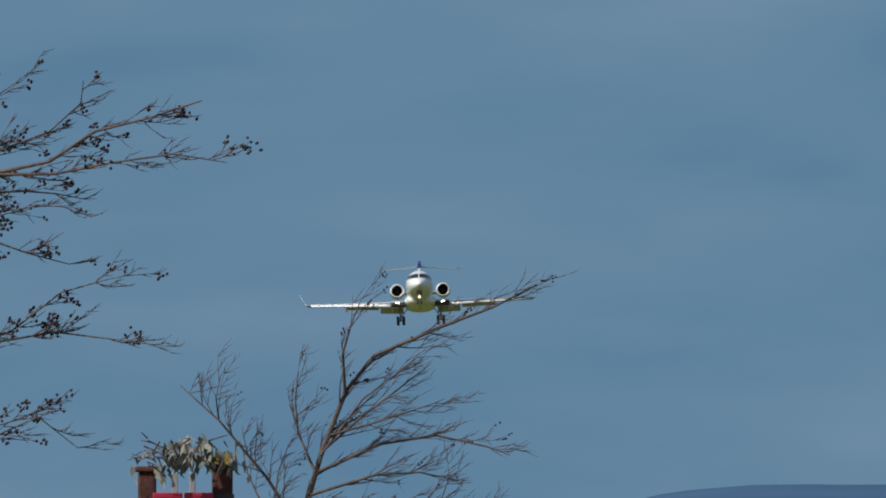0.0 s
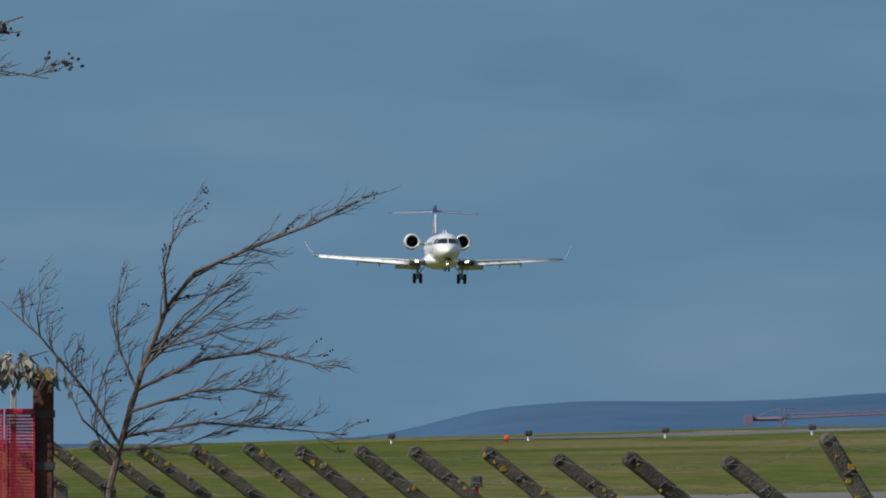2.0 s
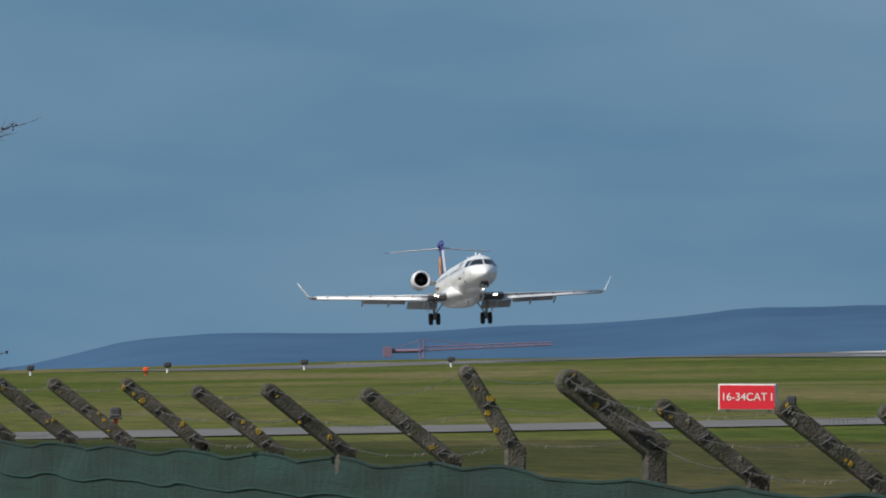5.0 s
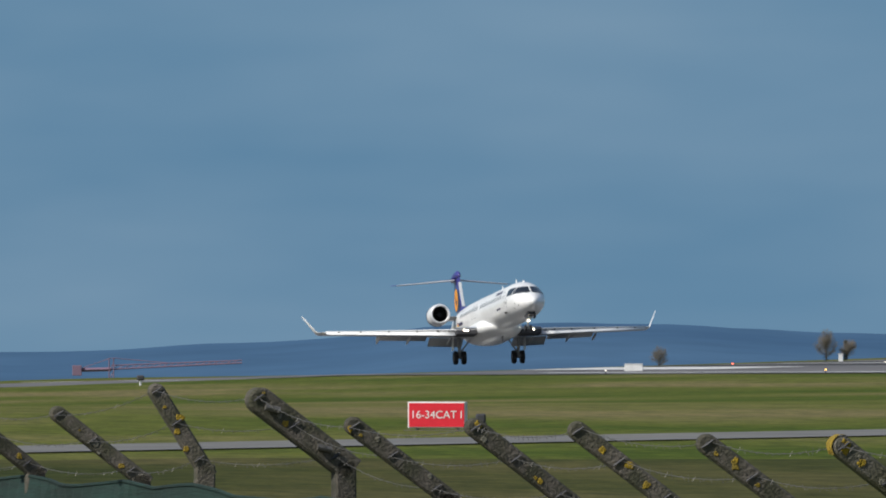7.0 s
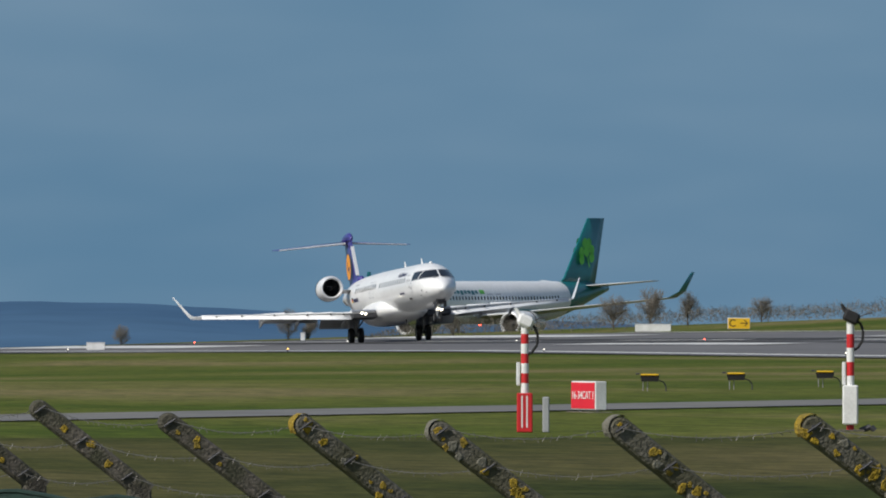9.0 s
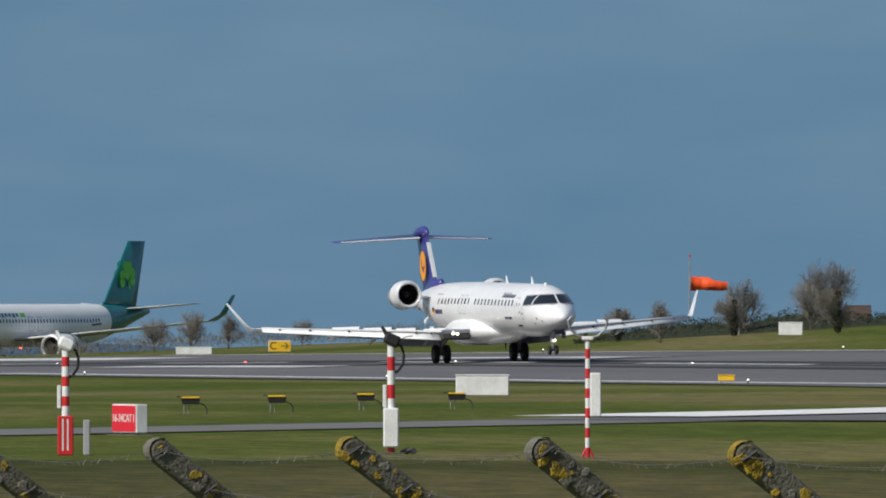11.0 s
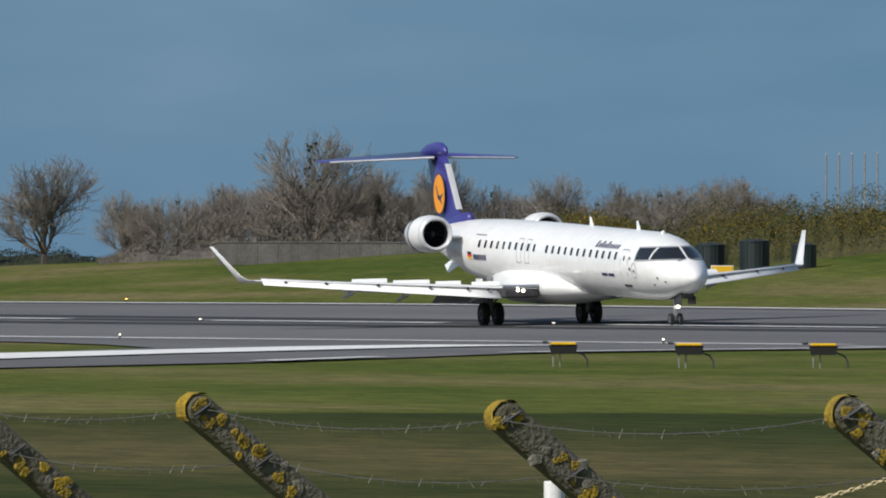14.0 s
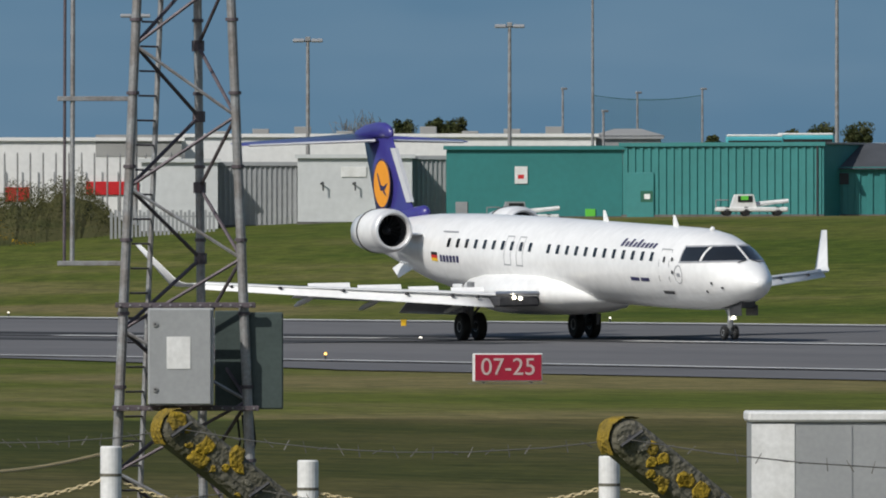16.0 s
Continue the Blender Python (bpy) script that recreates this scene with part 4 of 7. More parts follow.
def mast(bearing, d, kind):
    x, y = spot(bearing, d)
    m = thing("sensor_mast", facing(x, y, ground_z(x, y)), {"camera": "red and white sensor mast with a hooded head and hanging hose", "box": "red and white sensor mast with white equipment box and black hose",
              "fork": "slim red and white mast with a forked wind sensor"}[kind], "weather mast", "weather masts")
    top = {"camera": 2.2, "box": 2.28, "fork": 2.38}[kind]
    low = {"camera": 0.8, "box": 0.0, "fork": 0.0}[kind]
    if kind == "camera":
        part("pedestal", join(box(-0.16, 0.16, -0.16, 0.16, 0, 0.8, 0.02)), M_RED, m, "red pedestal")
        for q in (-0.07, 0.03):
            part("pedestal_stripe", box(q, q + 0.03, -0.165, -0.161, 0.1, 0.74), M_PLAIN, m)
    bands = 7 if kind == "camera" else 12 if kind == "fork" else 8
    r = 0.078 if kind != "fork" else 0.048
    for i in range(bands):
        z0 = low + (top - low) * i / bands
        part("pole_band", tube((0, 0, z0), (0, 0, low + (top - low) * (i + 1) / bands), r, n=12), M_RED if i % 2 == (0 if kind != "camera" else 1) else M_PLAIN, m)
    if kind in ("camera", "box"):
        hood = M_PLAIN if kind == "camera" else M_BLACK
        part("sensor_hood", moved(join(box(-0.17, 0.17, -0.14, 0.14, -0.12, 0.12, 0.05), tube((-0.14, 0, 0.05), (-0.3, 0, 0.16), 0.05, 0.03, 10)), pose(0.02, 0, top + 0.06, 0, 24, 0)), hood, m, smooth=False)
        part("hose", pipe([(0.06, 0, top), (0.2, 0, top - 0.06), (0.26, 0, top - 0.22), (0.25, 0, top - 0.42), (0.14, 0, top - 0.58), (0.05, 0, top - 0.62)], 0.028, 8), M_BLACK, m, "black rubber hose")
        part("side_tube", box(-0.17, -0.09, -0.06, 0.06, 0.95, 1.42, 0.015), M_PLAIN, m)
        part("whip", pipe([(0.1, 0, top + 0.02), (0.3, 0, top + 0.12), (0.44, 0, top + 0.14)], 0.012, 6), M_DARK, m)
    if kind == "camera":
        part("grey_locker", box(0.36, 0.5, -0.15, 0.15, 0, 0.72, 0.02), M_CABINET, m)
    if kind == "box":
        part("equipment_box", box(-0.16, 0.16, -0.2, -0.05, 0.14, 0.95, 0.03), M_PLAIN, m, "white equipment box")
        part("pipe_elbow", pipe([(0.2, 0, 0.02), (0.42, 0, 0.1), (0.5, 0, 0.02)], 0.06, 8), M_DARK, m)
        part("foot_plate", box(-0.22, 0.3, -0.2, 0.2, -0.1, 0.04, 0.02), M_CONCRETE, m)
    if kind == "fork":
        part("fork", pipe([(-0.40, 0, top + 0.38), (-0.36, 0, top + 0.2), (-0.2, 0, top + 0.06), (0, 0, top), (0.2, 0, top + 0.06), (0.36, 0, top + 0.2), (0.40, 0, top + 0.40)], 0.022, 8), M_STEEL, m, "steel forked sensor arms")
        for q in (-0.40, 0.40):
            part("sensor_tip", tube((q, 0, top + 0.36), (q * 0.8, 0, top + 0.44), 0.03, n=8), M_STEEL, m)
        part("cap", box(-0.12, 0.12, -0.08, 0.08, top - 0.03, top + 0.05, 0.02), M_PLAIN, m)
        part("equipment_box", box(0.05, 0.27, -0.1, 0.1, 0.82, 1.7, 0.02), M_PLAIN, m, "white equipment box")
        for q in (-0.12, 0.12):
            part("foot", tube((0, 0, 0.25), (q, 0, 0), 0.025, n=6), M_RED, m)
    return m


mast(13.34, 286.6, "camera")
mast(14.66, 288.8, "box")
mast(15.457, 283.2, "fork")


def light_unit(bearing, d, k=1.0):
    """Elevated guard light: black trough with a yellow hood on bent legs."""
    x, y = spot(bearing, d)
    u = thing("guard_light", facing(x, y, ground_z(x, y)), "black guard light with yellow hood on bent steel legs", "airfield light", "guard lights")
    part("housing", loft([[(-0.36, -0.2, 0.36), (0.30, -0.2, 0.36), (0.30, 0.2, 0.36), (-0.36, 0.2, 0.36)], [(-0.42, -0.24, 0.60), (0.36, -0.24, 0.60), (0.36, 0.24, 0.60), (-0.42, 0.24, 0.60)]]), M_BLACK, u)
    part("hood", box(-0.38, 0.32, -0.28, 0.28, 0.60, 0.67, 0.02), M_YELLOW, u, "yellow hood")
    part("visor", box(-0.60, -0.44, -0.2, 0.2, 0.64, 0.70, 0.02), M_DARK, u)
    for q in (-0.3, -0.12):
        part("leg", tube((q, 0, -0.05), (q, 0, 0.38), 0.025, n=6), M_STEEL, u)
    part("conduit", pipe([(0.3, 0, 0.42), (0.52, 0, 0.34), (0.62, 0, 0.18), (0.62, 0, -0.05)], 0.028, 6), M_DARK, u)
    return u


unit = light_unit(19.69, 382)
for b, d in ((20.20, 379), (20.745, 379), (21.30, 377), (13.85, 386), (14.20, 392), (14.56, 401), (14.93, 405)):
    x, y = spot(b, d)
    lamp_unit = copy_thing(unit, facing(x, y, ground_z(x, y) + (0.02 if b < 15 else 0)))
    if b < 15:
        lamp_unit.scale = (0.68, 0.68, 0.68)


def block(name, bearing, d, wide, deep, tall, mat, label, category, lift=0.0, turn=0.0, bevel=0.03):
    x, y = spot(bearing, d)
    t = thing(name, facing(x, y, ground_z(x, y), turn), label, category)
    part("casing", box(-wide / 2, wide / 2, -deep / 2, deep / 2, lift, lift + tall, bevel), mat, t)
    part("plinth", box(-wide / 2 - 0.05, wide / 2 + 0.05, -deep / 2 - 0.05, deep / 2 + 0.05, -0.3, lift + 0.03 if lift < 0.1 else 0.03), M_CONCRETE_PALE, t)
    if lift >= 0.1:
        for q in (-wide * 0.35, wide * 0.35):
            part("leg", tube((q, 0, -0.05), (q, 0, lift + 0.02), 0.03, n=6), M_STEEL, t)
    part("top_cap", box(-wide / 2 - 0.02, wide / 2 + 0.02, -deep / 2 - 0.02, deep / 2 + 0.02, lift + tall, lift + tall + 0.04, 0.01), mat, t)
    return t


block("equipment_board", 15.03, 505, 1.9, 0.5, 0.72, M_PLAIN, "plain white equipment board beside the runway", "equipment box")
block("equipment_cabinet", 16.28, 860, 1.45, 0.9, 0.78, M_PLAIN, "plain white cabinet on the far grass", "equipment box")
block("equipment_cabinet", 10.03 + 1.57, 850, 1.1, 0.8, 0.45, M_PLAIN, "low white cabinet at the runway's far end", "equipment box")
block("equipment_cabinet", 13.86, 985, 2.5, 1.4, 0.5, M_PLAIN, "low white cabinet beyond the runway", "equipment box")
block("equipment_cabinet", 19.6, 748, 3.0, 0.8, 0.36, M_PLAIN, "long low white cabinet on the far grass", "equipment box")
block("equipment_cabinet", 24.145, 562.6, 2.7, 0.8, 0.8, M_PLAIN, "white cabinet beyond the runway", "equipment box")
block("marker_post", 12.44, 900, 0.28, 0.28, 0.5, M_PLAIN, "small white marker post on the far grass", "marker post")
block("brick_hut", 16.55, 900, 1.75, 1.6, 1.2, material("brown_brick", (0.13, 0.09, 0.075), 0.9, spread=0.2, scale=3), "squat brown brick hut among bushes", "hut")
block("marker_box", 16.02, 601, 0.7, 0.3, 0.22, M_YELLOW, "yellow distance marker box beside the runway", "marker box", 0.14)
block("marker_box", 21.11, 560, 0.55, 0.3, 0.2, M_YELLOW, "yellow marker box on the far runway edge", "marker box", 0.14)
block("marker_box", 23.2, 520, 0.2, 0.2, 0.22, M_YELLOW, "small yellow marker on the far runway edge", "marker box")

for b, d in ((6.7, 745), (7.895, 742), (8.45, 735), (9.005, 735), (9.6, 745)):
    x, y = spot(b, d)
    a = thing("approach_light", facing(x, y, ground_z(x, y)), "small dark approach light on a short stem at the grass crest", "airfield light", "approach lights")
    part("stem", tube((0, 0, -0.1), (0, 0, 0.3), 0.06, n=8), M_PLAIN, a)
    part("lamp_head", box(-0.2, 0.2, -0.16, 0.16, 0.28, 0.55, 0.06), M_DARK, a)
for b, d, c in ((8.362, 700, M_ORANGESOCK), (10.98, 331, M_DARK), (8.24, 300, M_RED)):
    x, y = spot(b, d)
    a = thing("marker_light", facing(x, y, ground_z(x, y)), "squat marker light on a short stalk in the grass", "airfield light", "marker lights")
    part("stalk", tube((0, 0, -0.1), (0, 0, 0.22), 0.045, n=8), M_YELLOW if c == M_DARK else c, a)
    part("lamp_head", box(-0.12, 0.12, -0.1, 0.1, 0.2, 0.42, 0.04), c if c != M_RED else M_DARK, a)
    part("collar", box(-0.14, 0.14, -0.12, 0.12, 0.17, 0.21, 0.01), M_DARK, a)

# runway lights, set flush beside the edge lines
for i in range(13):
    for side in (-1, 1):
        yy = 330 + 60 * i + (24 if side > 0 else 0)
        if yy > 830:
            continue
        xx = RX + side * 23.4
        e = thing("edge_light", pose(xx, yy, ground_z(xx, yy)), "small glowing runway edge light on a short stem", "airfield light", "runway edge lights")
        part("stem", tube((0, 0, -0.05), (0, 0, 0.2), 0.03, n=6), M_DARK, e)
        part("lens", lathe([(0.042, 0.2), (0.046, 0.23), (0.025, 0.26)], 8), M_LAMPGOLD if (i + side) % 6 == 0 else M_LAMPWHITE, e)
for i in range(14):
    yy = 350 + 45 * i
    e = thing("centre_light", pose(RX + 1.2, yy, ground_z(RX + 1.2, yy) + 0.06), "flush runway centre light", "airfield light", "runway centre lights")
    part("lens", lathe([(0.07, 0.0), (0.06, 0.03), (0.03, 0.045)], 8), M_LAMPRED if i % 3 == 0 else M_LAMPWHITE, e)


def windsock(bearing, d):
    x, y = spot(bearing, d)
    w = thing("windsock", facing(x, y, ground_z(x, y)), "orange windsock blown level on a tall thin mast", "windsock")
    z = height(d, 0) - ground_z(x, y)
    part("pole", tube((0, 0, -0.2), (0, 0, z + 2.3), 0.05, 0.035, 8), M_STEEL, w)
    part("top_light", lathe([(0.06, z + 2.28), (0.06, z + 2.42), (0.02, z + 2.48)], 8), M_RED, w)
    prof = [(0.0, 0.46), (0.25, 0.45), (0.7, 0.40), (1.1, 0.41), (1.5, 0.33), (1.95, 0.29), (2.35, 0.24)]
    rings = [[(0.08 + a, 0.12 * math.sin(a * 3) + r * math.cos(q), z + 0.66 - 0.10 * a - 0.03 * math.sin(4 * a) + r * math.sin(q) * (1 + 0.12 * math.sin(3 * q + a * 4))) for q in [2 * math.pi * i / 16 for i in range(16)]] for a, r in prof]
    part("sock", loft(rings, cap1=True), M_ORANGESOCK, w, "orange fabric sock")
    part("hoop", pipe([(0.08, 0.47 * math.cos(q), z + 0.66 + 0.47 * math.sin(q)) for q in [2 * math.pi * i / 16 for i in range(17)]], 0.03, 6), M_STEEL, w)


windsock(15.87, 900)


# ---- perimeter fence ----
FX = 15.75
HEADS = (20.2, 23.6, 27.0, 30.6, 33.95, 37.03, 40.01, 43.14, 46.19, 49.22, 52.62, 55.47, 58.68, 62.26, 65.66, 68.85, 71.92, 75.45, 78.46, 82.37, 85.55, 90.64, 93.3, 97.36, 100.74, 104.39, 108.22, 111.42, 115.0, 118.5, 122.0, 125.6, 129.2, 133.0, 137.0, 141.0)


def head_z(y):
    sag = float(np.interp(y, (50, 55.5, 58.7, 62.3, 68.8, 72, 75.5, 84, 91), (0, 0.035, 0.05, 0.085, 0.085, 0.095, 0.07, 0.07, 0.02)))
    return 2.51 - (y - 37) * 0.0048 - sag


def fence_post(y, k, rng):
    """Cranked concrete post: an upright with an arm that leans out, rounded at its head, with lichen and wire clips."""
    odd, strain = abs(y - 90.64) < 0.1, abs(y - 85.55) < 0.1
    near = y < 69.5
    hz = head_z(y) + (0.16 if odd or strain else rng.uniform(-0.02, 0.02))
    reach = (0.36 if odd else 0.60) + rng.uniform(-0.02, 0.02)
    rise = (0.55 if odd else 0.46) + rng.uniform(-0.02, 0.02)
    g = ground_z(FX, y)
    p = thing("fence_post", pose(FX, y, g, 0, rng.uniform(-1, 1), rng.uniform(-6, 6)), "cranked concrete fence post with yellow lichen and barbed wire" if near else "cranked dark mossy concrete fence post with barbed wire",
              "fence post", "perimeter fence posts")
    mat = M_CONCRETE_PALE if near else M_CONCRETE
    ez = hz - rise - g
    w = 0.075 if strain else 0.052
    part("upright", box(-0.065, 0.065, -w, w, -0.3, ez + 0.03, 0.012), mat, p)
    way = Vector((-reach, 0, rise)).normalized()
    nor = Vector((-way.z, 0, way.x))
    L, h = math.hypot(reach, rise), (0.08 if strain else 0.053)
    outline = [(-0.06, -h), (L - h, -h)] + [(L - h + h * math.sin(q), -h * math.cos(q)) for q in [math.pi * i / 8 for i in range(1, 8)]] + [(L - h, h), (-0.06, h)]
    rings = []
    for s, inset in ((-w, 0.012), (-w + 0.014, 0), (w - 0.014, 0), (w, 0.012)):
        ring = []
        for a, b in outline:
            q = Vector((0, 0, ez)) + way * (a - (inset if a > L - 1.2 * h else 0)) + nor * (b * (1 - inset / h))
            ring.append((q.x, s, q.z))
        rings.append(ring)
    part("arm", loft(rings), mat, p)

    def on_arm(a, b, y0):
        q = Vector((0, 0, ez)) + way * a + nor * b
        return (q.x, y0, q.z)
    # lichen crust
    amount = 1.0 if near else 0.3
    for j in range(int((22 if y < 60 else 13) * amount) + 1):
        a = L * (0.2 + 0.75 * rng.random())
        if near and j == 0:
            a = L - h * 0.75
        r = rng.uniform(0.010, 0.034)
        c = Vector(on_arm(a, rng.uniform(-0.7, 0.9) * h, -w))
        blob = []
        n = 8
        rr = [r * rng.uniform(0.6, 1.3) for _ in range(n)]
        ring0 = [tuple(c + Vector((rr[i] * math.cos(6.283 * i / n), 0.004, rr[i] * math.sin(6.283 * i / n)))) for i in range(n)]
        ring1 = [tuple(c + Vector((0.7 * rr[i] * math.cos(6.283 * i / n), -0.005, 0.7 * rr[i] * math.sin(6.283 * i / n)))) for i in range(n)]
        part("lichen_patch", loft([ring0, ring1], cap0=False), M_LICHEN if rng.random() < 0.78 else M_LICHEN_PALE, p)
    if near:
        cap = []
        for s in (-w * 0.9, -w * 0.3, w * 0.3, w * 0.9):
            cap.append([on_arm(L - h + (h + 0.006) * math.sin(q) * rng.uniform(0.97, 1.05), -(h + 0.006) * math.cos(q) * rng.uniform(0.95, 1.06), s) for q in [math.pi * (0.05 + 0.9 * i / 8) for i in range(9)]])
        part("lichen_cap", loft(cap, closed=False, cap0=False, cap1=False), M_LICHEN_PALE if k in (11, 13, 14) else M_LICHEN, p, "thick lichen crust on the head")
    for a in (0.12, 0.55, 0.93):
        c = Vector(on_arm(L * a, 0, 0))
        part("wire_clip", join(tube((c.x, -w - 0.012, c.z), (c.x, w + 0.012, c.z), 0.012, n=6), tube((c.x - 0.03, -w - 0.01, c.z - 0.02), (c.x + 0.03, -w - 0.01, c.z + 0.02), 0.006, n=5)), M_DARK, p)
    if strain:
        for a in (0.25, 0.8):
            c = Vector(on_arm(L * a, 0, -w))
            part("wire_strainer", join(tube((c.x - 0.04, c.y - 0.03, c.z), (c.x + 0.05, c.y - 0.03, c.z - 0.02), 0.02, n=8), tube((c.x, c.y, c.z), (c.x, c.y - 0.05, c.z), 0.012, n=6)), M_WIRE, p, "pale wire strainer")
    return [tuple(Vector((FX, y, g)) + Vector(on_arm(L * a, 0.0, 0.0))) for a in (0.12, 0.55, 0.93)]


rng = random.Random(7)
clips = [fence_post(y, k, rng) for k, y in enumerate(HEADS)]
for strand in range(3):
    wire = thing("barbed_wire", pose(0, 0, 0), "rusting barbed wire strand strung between the fence posts", "barbed wire", "barbed wire strands")
    geo, barbs = [], []
    for k in range(len(clips) - 1):
        a, b = Vector(clips[k][strand]), Vector(clips[k + 1][strand])
        pts = [a.lerp(b, t / 6) - Vector((0, 0, 0.05 * 4 * (t / 6) * (1 - t / 6))) for t in range(7)]
        geo.append(pipe(pts, 0.0017, 4))
        for t in range(1, 24):
            c = a.lerp(b, t / 24) - Vector((0, 0, 0.05 * 4 * (t / 24) * (1 - t / 24)))
            q = rng.uniform(0, 3.1)
            u = Vector((math.cos(q), 0.3, math.sin(q))) * 0.017
            barbs.append(tube(c - u, c + u, 0.002, 0.001, 3))
    part("strand", join(*geo), M_WIRE, wire)
    tagged(part("barb", join(*barbs), M_WIRE, wire), kind="stuff")

# windbreak net fixed to the posts
net = thing("windbreak_net", pose(0, 0, 0), "dark green windbreak netting stretched along the fence", "netting")
rows = []
ys = [57 + 0.35 * i for i in range(208)]
for lvl in range(9):
    row = []
    for y in ys:
        near_post = min(abs(y - h) for h in HEADS)
        top = head_z(y) - 0.49 - 0.05 * min(1, near_post / 1.7) - 0.25 * (1 - smooth01(y, 58, 67))
        z = ground_z(FX, y) + (top - ground_z(FX, y)) * (1 - lvl / 8)
        row.append((FX - 0.09 + 0.03 * math.sin(y * 1.9 + lvl) + 0.05 * noise.noise((y * 0.8, lvl * 0.6, 0)), y, z))
    rows.append(row)
part("net_fabric", loft(rows, closed=False, cap0=False, cap1=False), M_NETFABRIC, net, "folded green netting")
part("top_cord", loft([[(c[0] + 0.012 * math.cos(q), c[1], c[2] + 0.012 * math.sin(q)) for q in [2 * math.pi * i / 5 for i in range(5)]] for c in rows[0]]), M_NETFABRIC, net)
ribs = [tube([c + e for c, e in zip(rows[l][i], (-0.012, 0, 0.03 * noise.noise((i * 0.2, l, 4))))], [c + e for c, e in zip(rows[l][i + 1], (-0.012, 0, 0.03 * noise.noise((i * 0.2 + 0.2, l, 4))))], 0.007, n=3, caps=False) for l in range(1, 6) for i in range(len(ys) - 1)]
part("net_folds", join(*ribs), material("pale_net_thread", (0.012, 0.055, 0.041), 0.8, spread=0.3, scale=4), net, kind="stuff")


# striped stake beside the net
x, y = spot(10.08, 85)
stake = thing("marker_stake", facing(x, y, ground_z(x, y)), "slim red and white marker stake before the green net", "stake")
for z0, z1, mat in ((-0.1, 1.1, M_PLAIN), (1.1, 1.8, M_RED), (1.8, 1.93, M_PLAIN)):
    part("band", box(-0.028, 0.028, -0.015, 0.015, z0, z1, 0.003), mat, stake)
part("text_bar", box(-0.008, 0.008, -0.02, -0.0155, 1.83, 1.89), M_BLACK, stake)


# ---- trees and scrub ----
M_BARK = material("grey_brown_bark", (0.145, 0.125, 0.105), 0.9, spread=0.3, scale=4, second=(0.095, 0.082, 0.07), fine=20, spec=0.1)
# Far twigs: the haze of distance is put into these two paler colours.
M_TWIG = material("haze_paled_twigs", (0.25, 0.222, 0.188), 0.95, spread=0.2, scale=0.8, second=(0.18, 0.162, 0.138), fine=5, spec=0.05)
M_TWIGRED = material("haze_paled_reddish_twigs", (0.185, 0.163, 0.138), 0.95, spread=0.25, scale=0.3, second=(0.12, 0.110, 0.092), fine=8, spec=0.05)
M_IVY = material("ivy_leaves", (0.050, 0.058, 0.032), 0.8, spread=0.4, scale=3, fine=12, spec=0.1)
M_SCRUB = material("gorse_scrub", (0.102, 0.095, 0.042), 0.95, spread=0.3, scale=0.25, second=(0.056, 0.062, 0.024), fine=4, spec=0.05)
M_GORSE = material("gorse_blossom", (0.46, 0.28, 0.012), 0.9, spread=0.4, scale=0.5, second=(0.16, 0.11, 0.012), fine=5, spec=0.05)
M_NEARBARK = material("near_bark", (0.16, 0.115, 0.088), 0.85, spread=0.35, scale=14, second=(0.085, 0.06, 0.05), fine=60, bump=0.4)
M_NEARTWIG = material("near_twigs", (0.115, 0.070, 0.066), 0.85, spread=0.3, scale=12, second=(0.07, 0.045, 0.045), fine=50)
M_CONE = material("dark_cones", (0.045, 0.022, 0.028), 0.9, spread=0.4, scale=40)


def turned(v, rng, spread):
    """v swung by a random angle of about that many degrees."""
    axis = v.cross(Vector((rng.uniform(-1, 1), rng.uniform(-1, 1), rng.uniform(-1, 1)))).normalized()
    return Matrix.Rotation(radians(rng.gauss(0, 1) * spread * 0.5 + spread * rng.choice((-0.8, 0.8))), 3, axis) @ v


def grow(p, way, length, r, level, rng, out, lean, tall):
    """Limbs that fork into ever finer twigs and keep within a rounded crown."""
    steps = 3 if level < 3 else 2
    for s in range(steps):
        q = p + way * (length / steps)
        c = (q - Vector((0, 0, 0.58 * tall)))
        if level and (math.hypot(c.x, c.y) / (0.47 * tall)) ** 2 + (c.z / (0.43 * tall)) ** 2 > 1 + 0.15 * rng.random():
            return
        r1 = max(0.0075, r * 0.86)
        out[min(level, 2)].append(tube(p, q, r, r1, 5 if level < 2 else 3, False))
        p, r = q, r1
        way = (way + Vector((rng.uniform(-0.13, 0.13), rng.uniform(-0.13, 0.13), rng.uniform(0.0, 0.12))) + lean * 0.06).normalized()
        if level < 5:
            for _ in range((3, 2, 2, 1, 1)[level] + (level > 2 and rng.random() < 0.45)):
                grow(p, (turned(way, rng, 36 if level else 50) + Vector((0, 0, 0.12))).normalized(), length * rng.uniform(0.62, 0.80), r * 0.6, level + 1, rng, out, lean, tall)


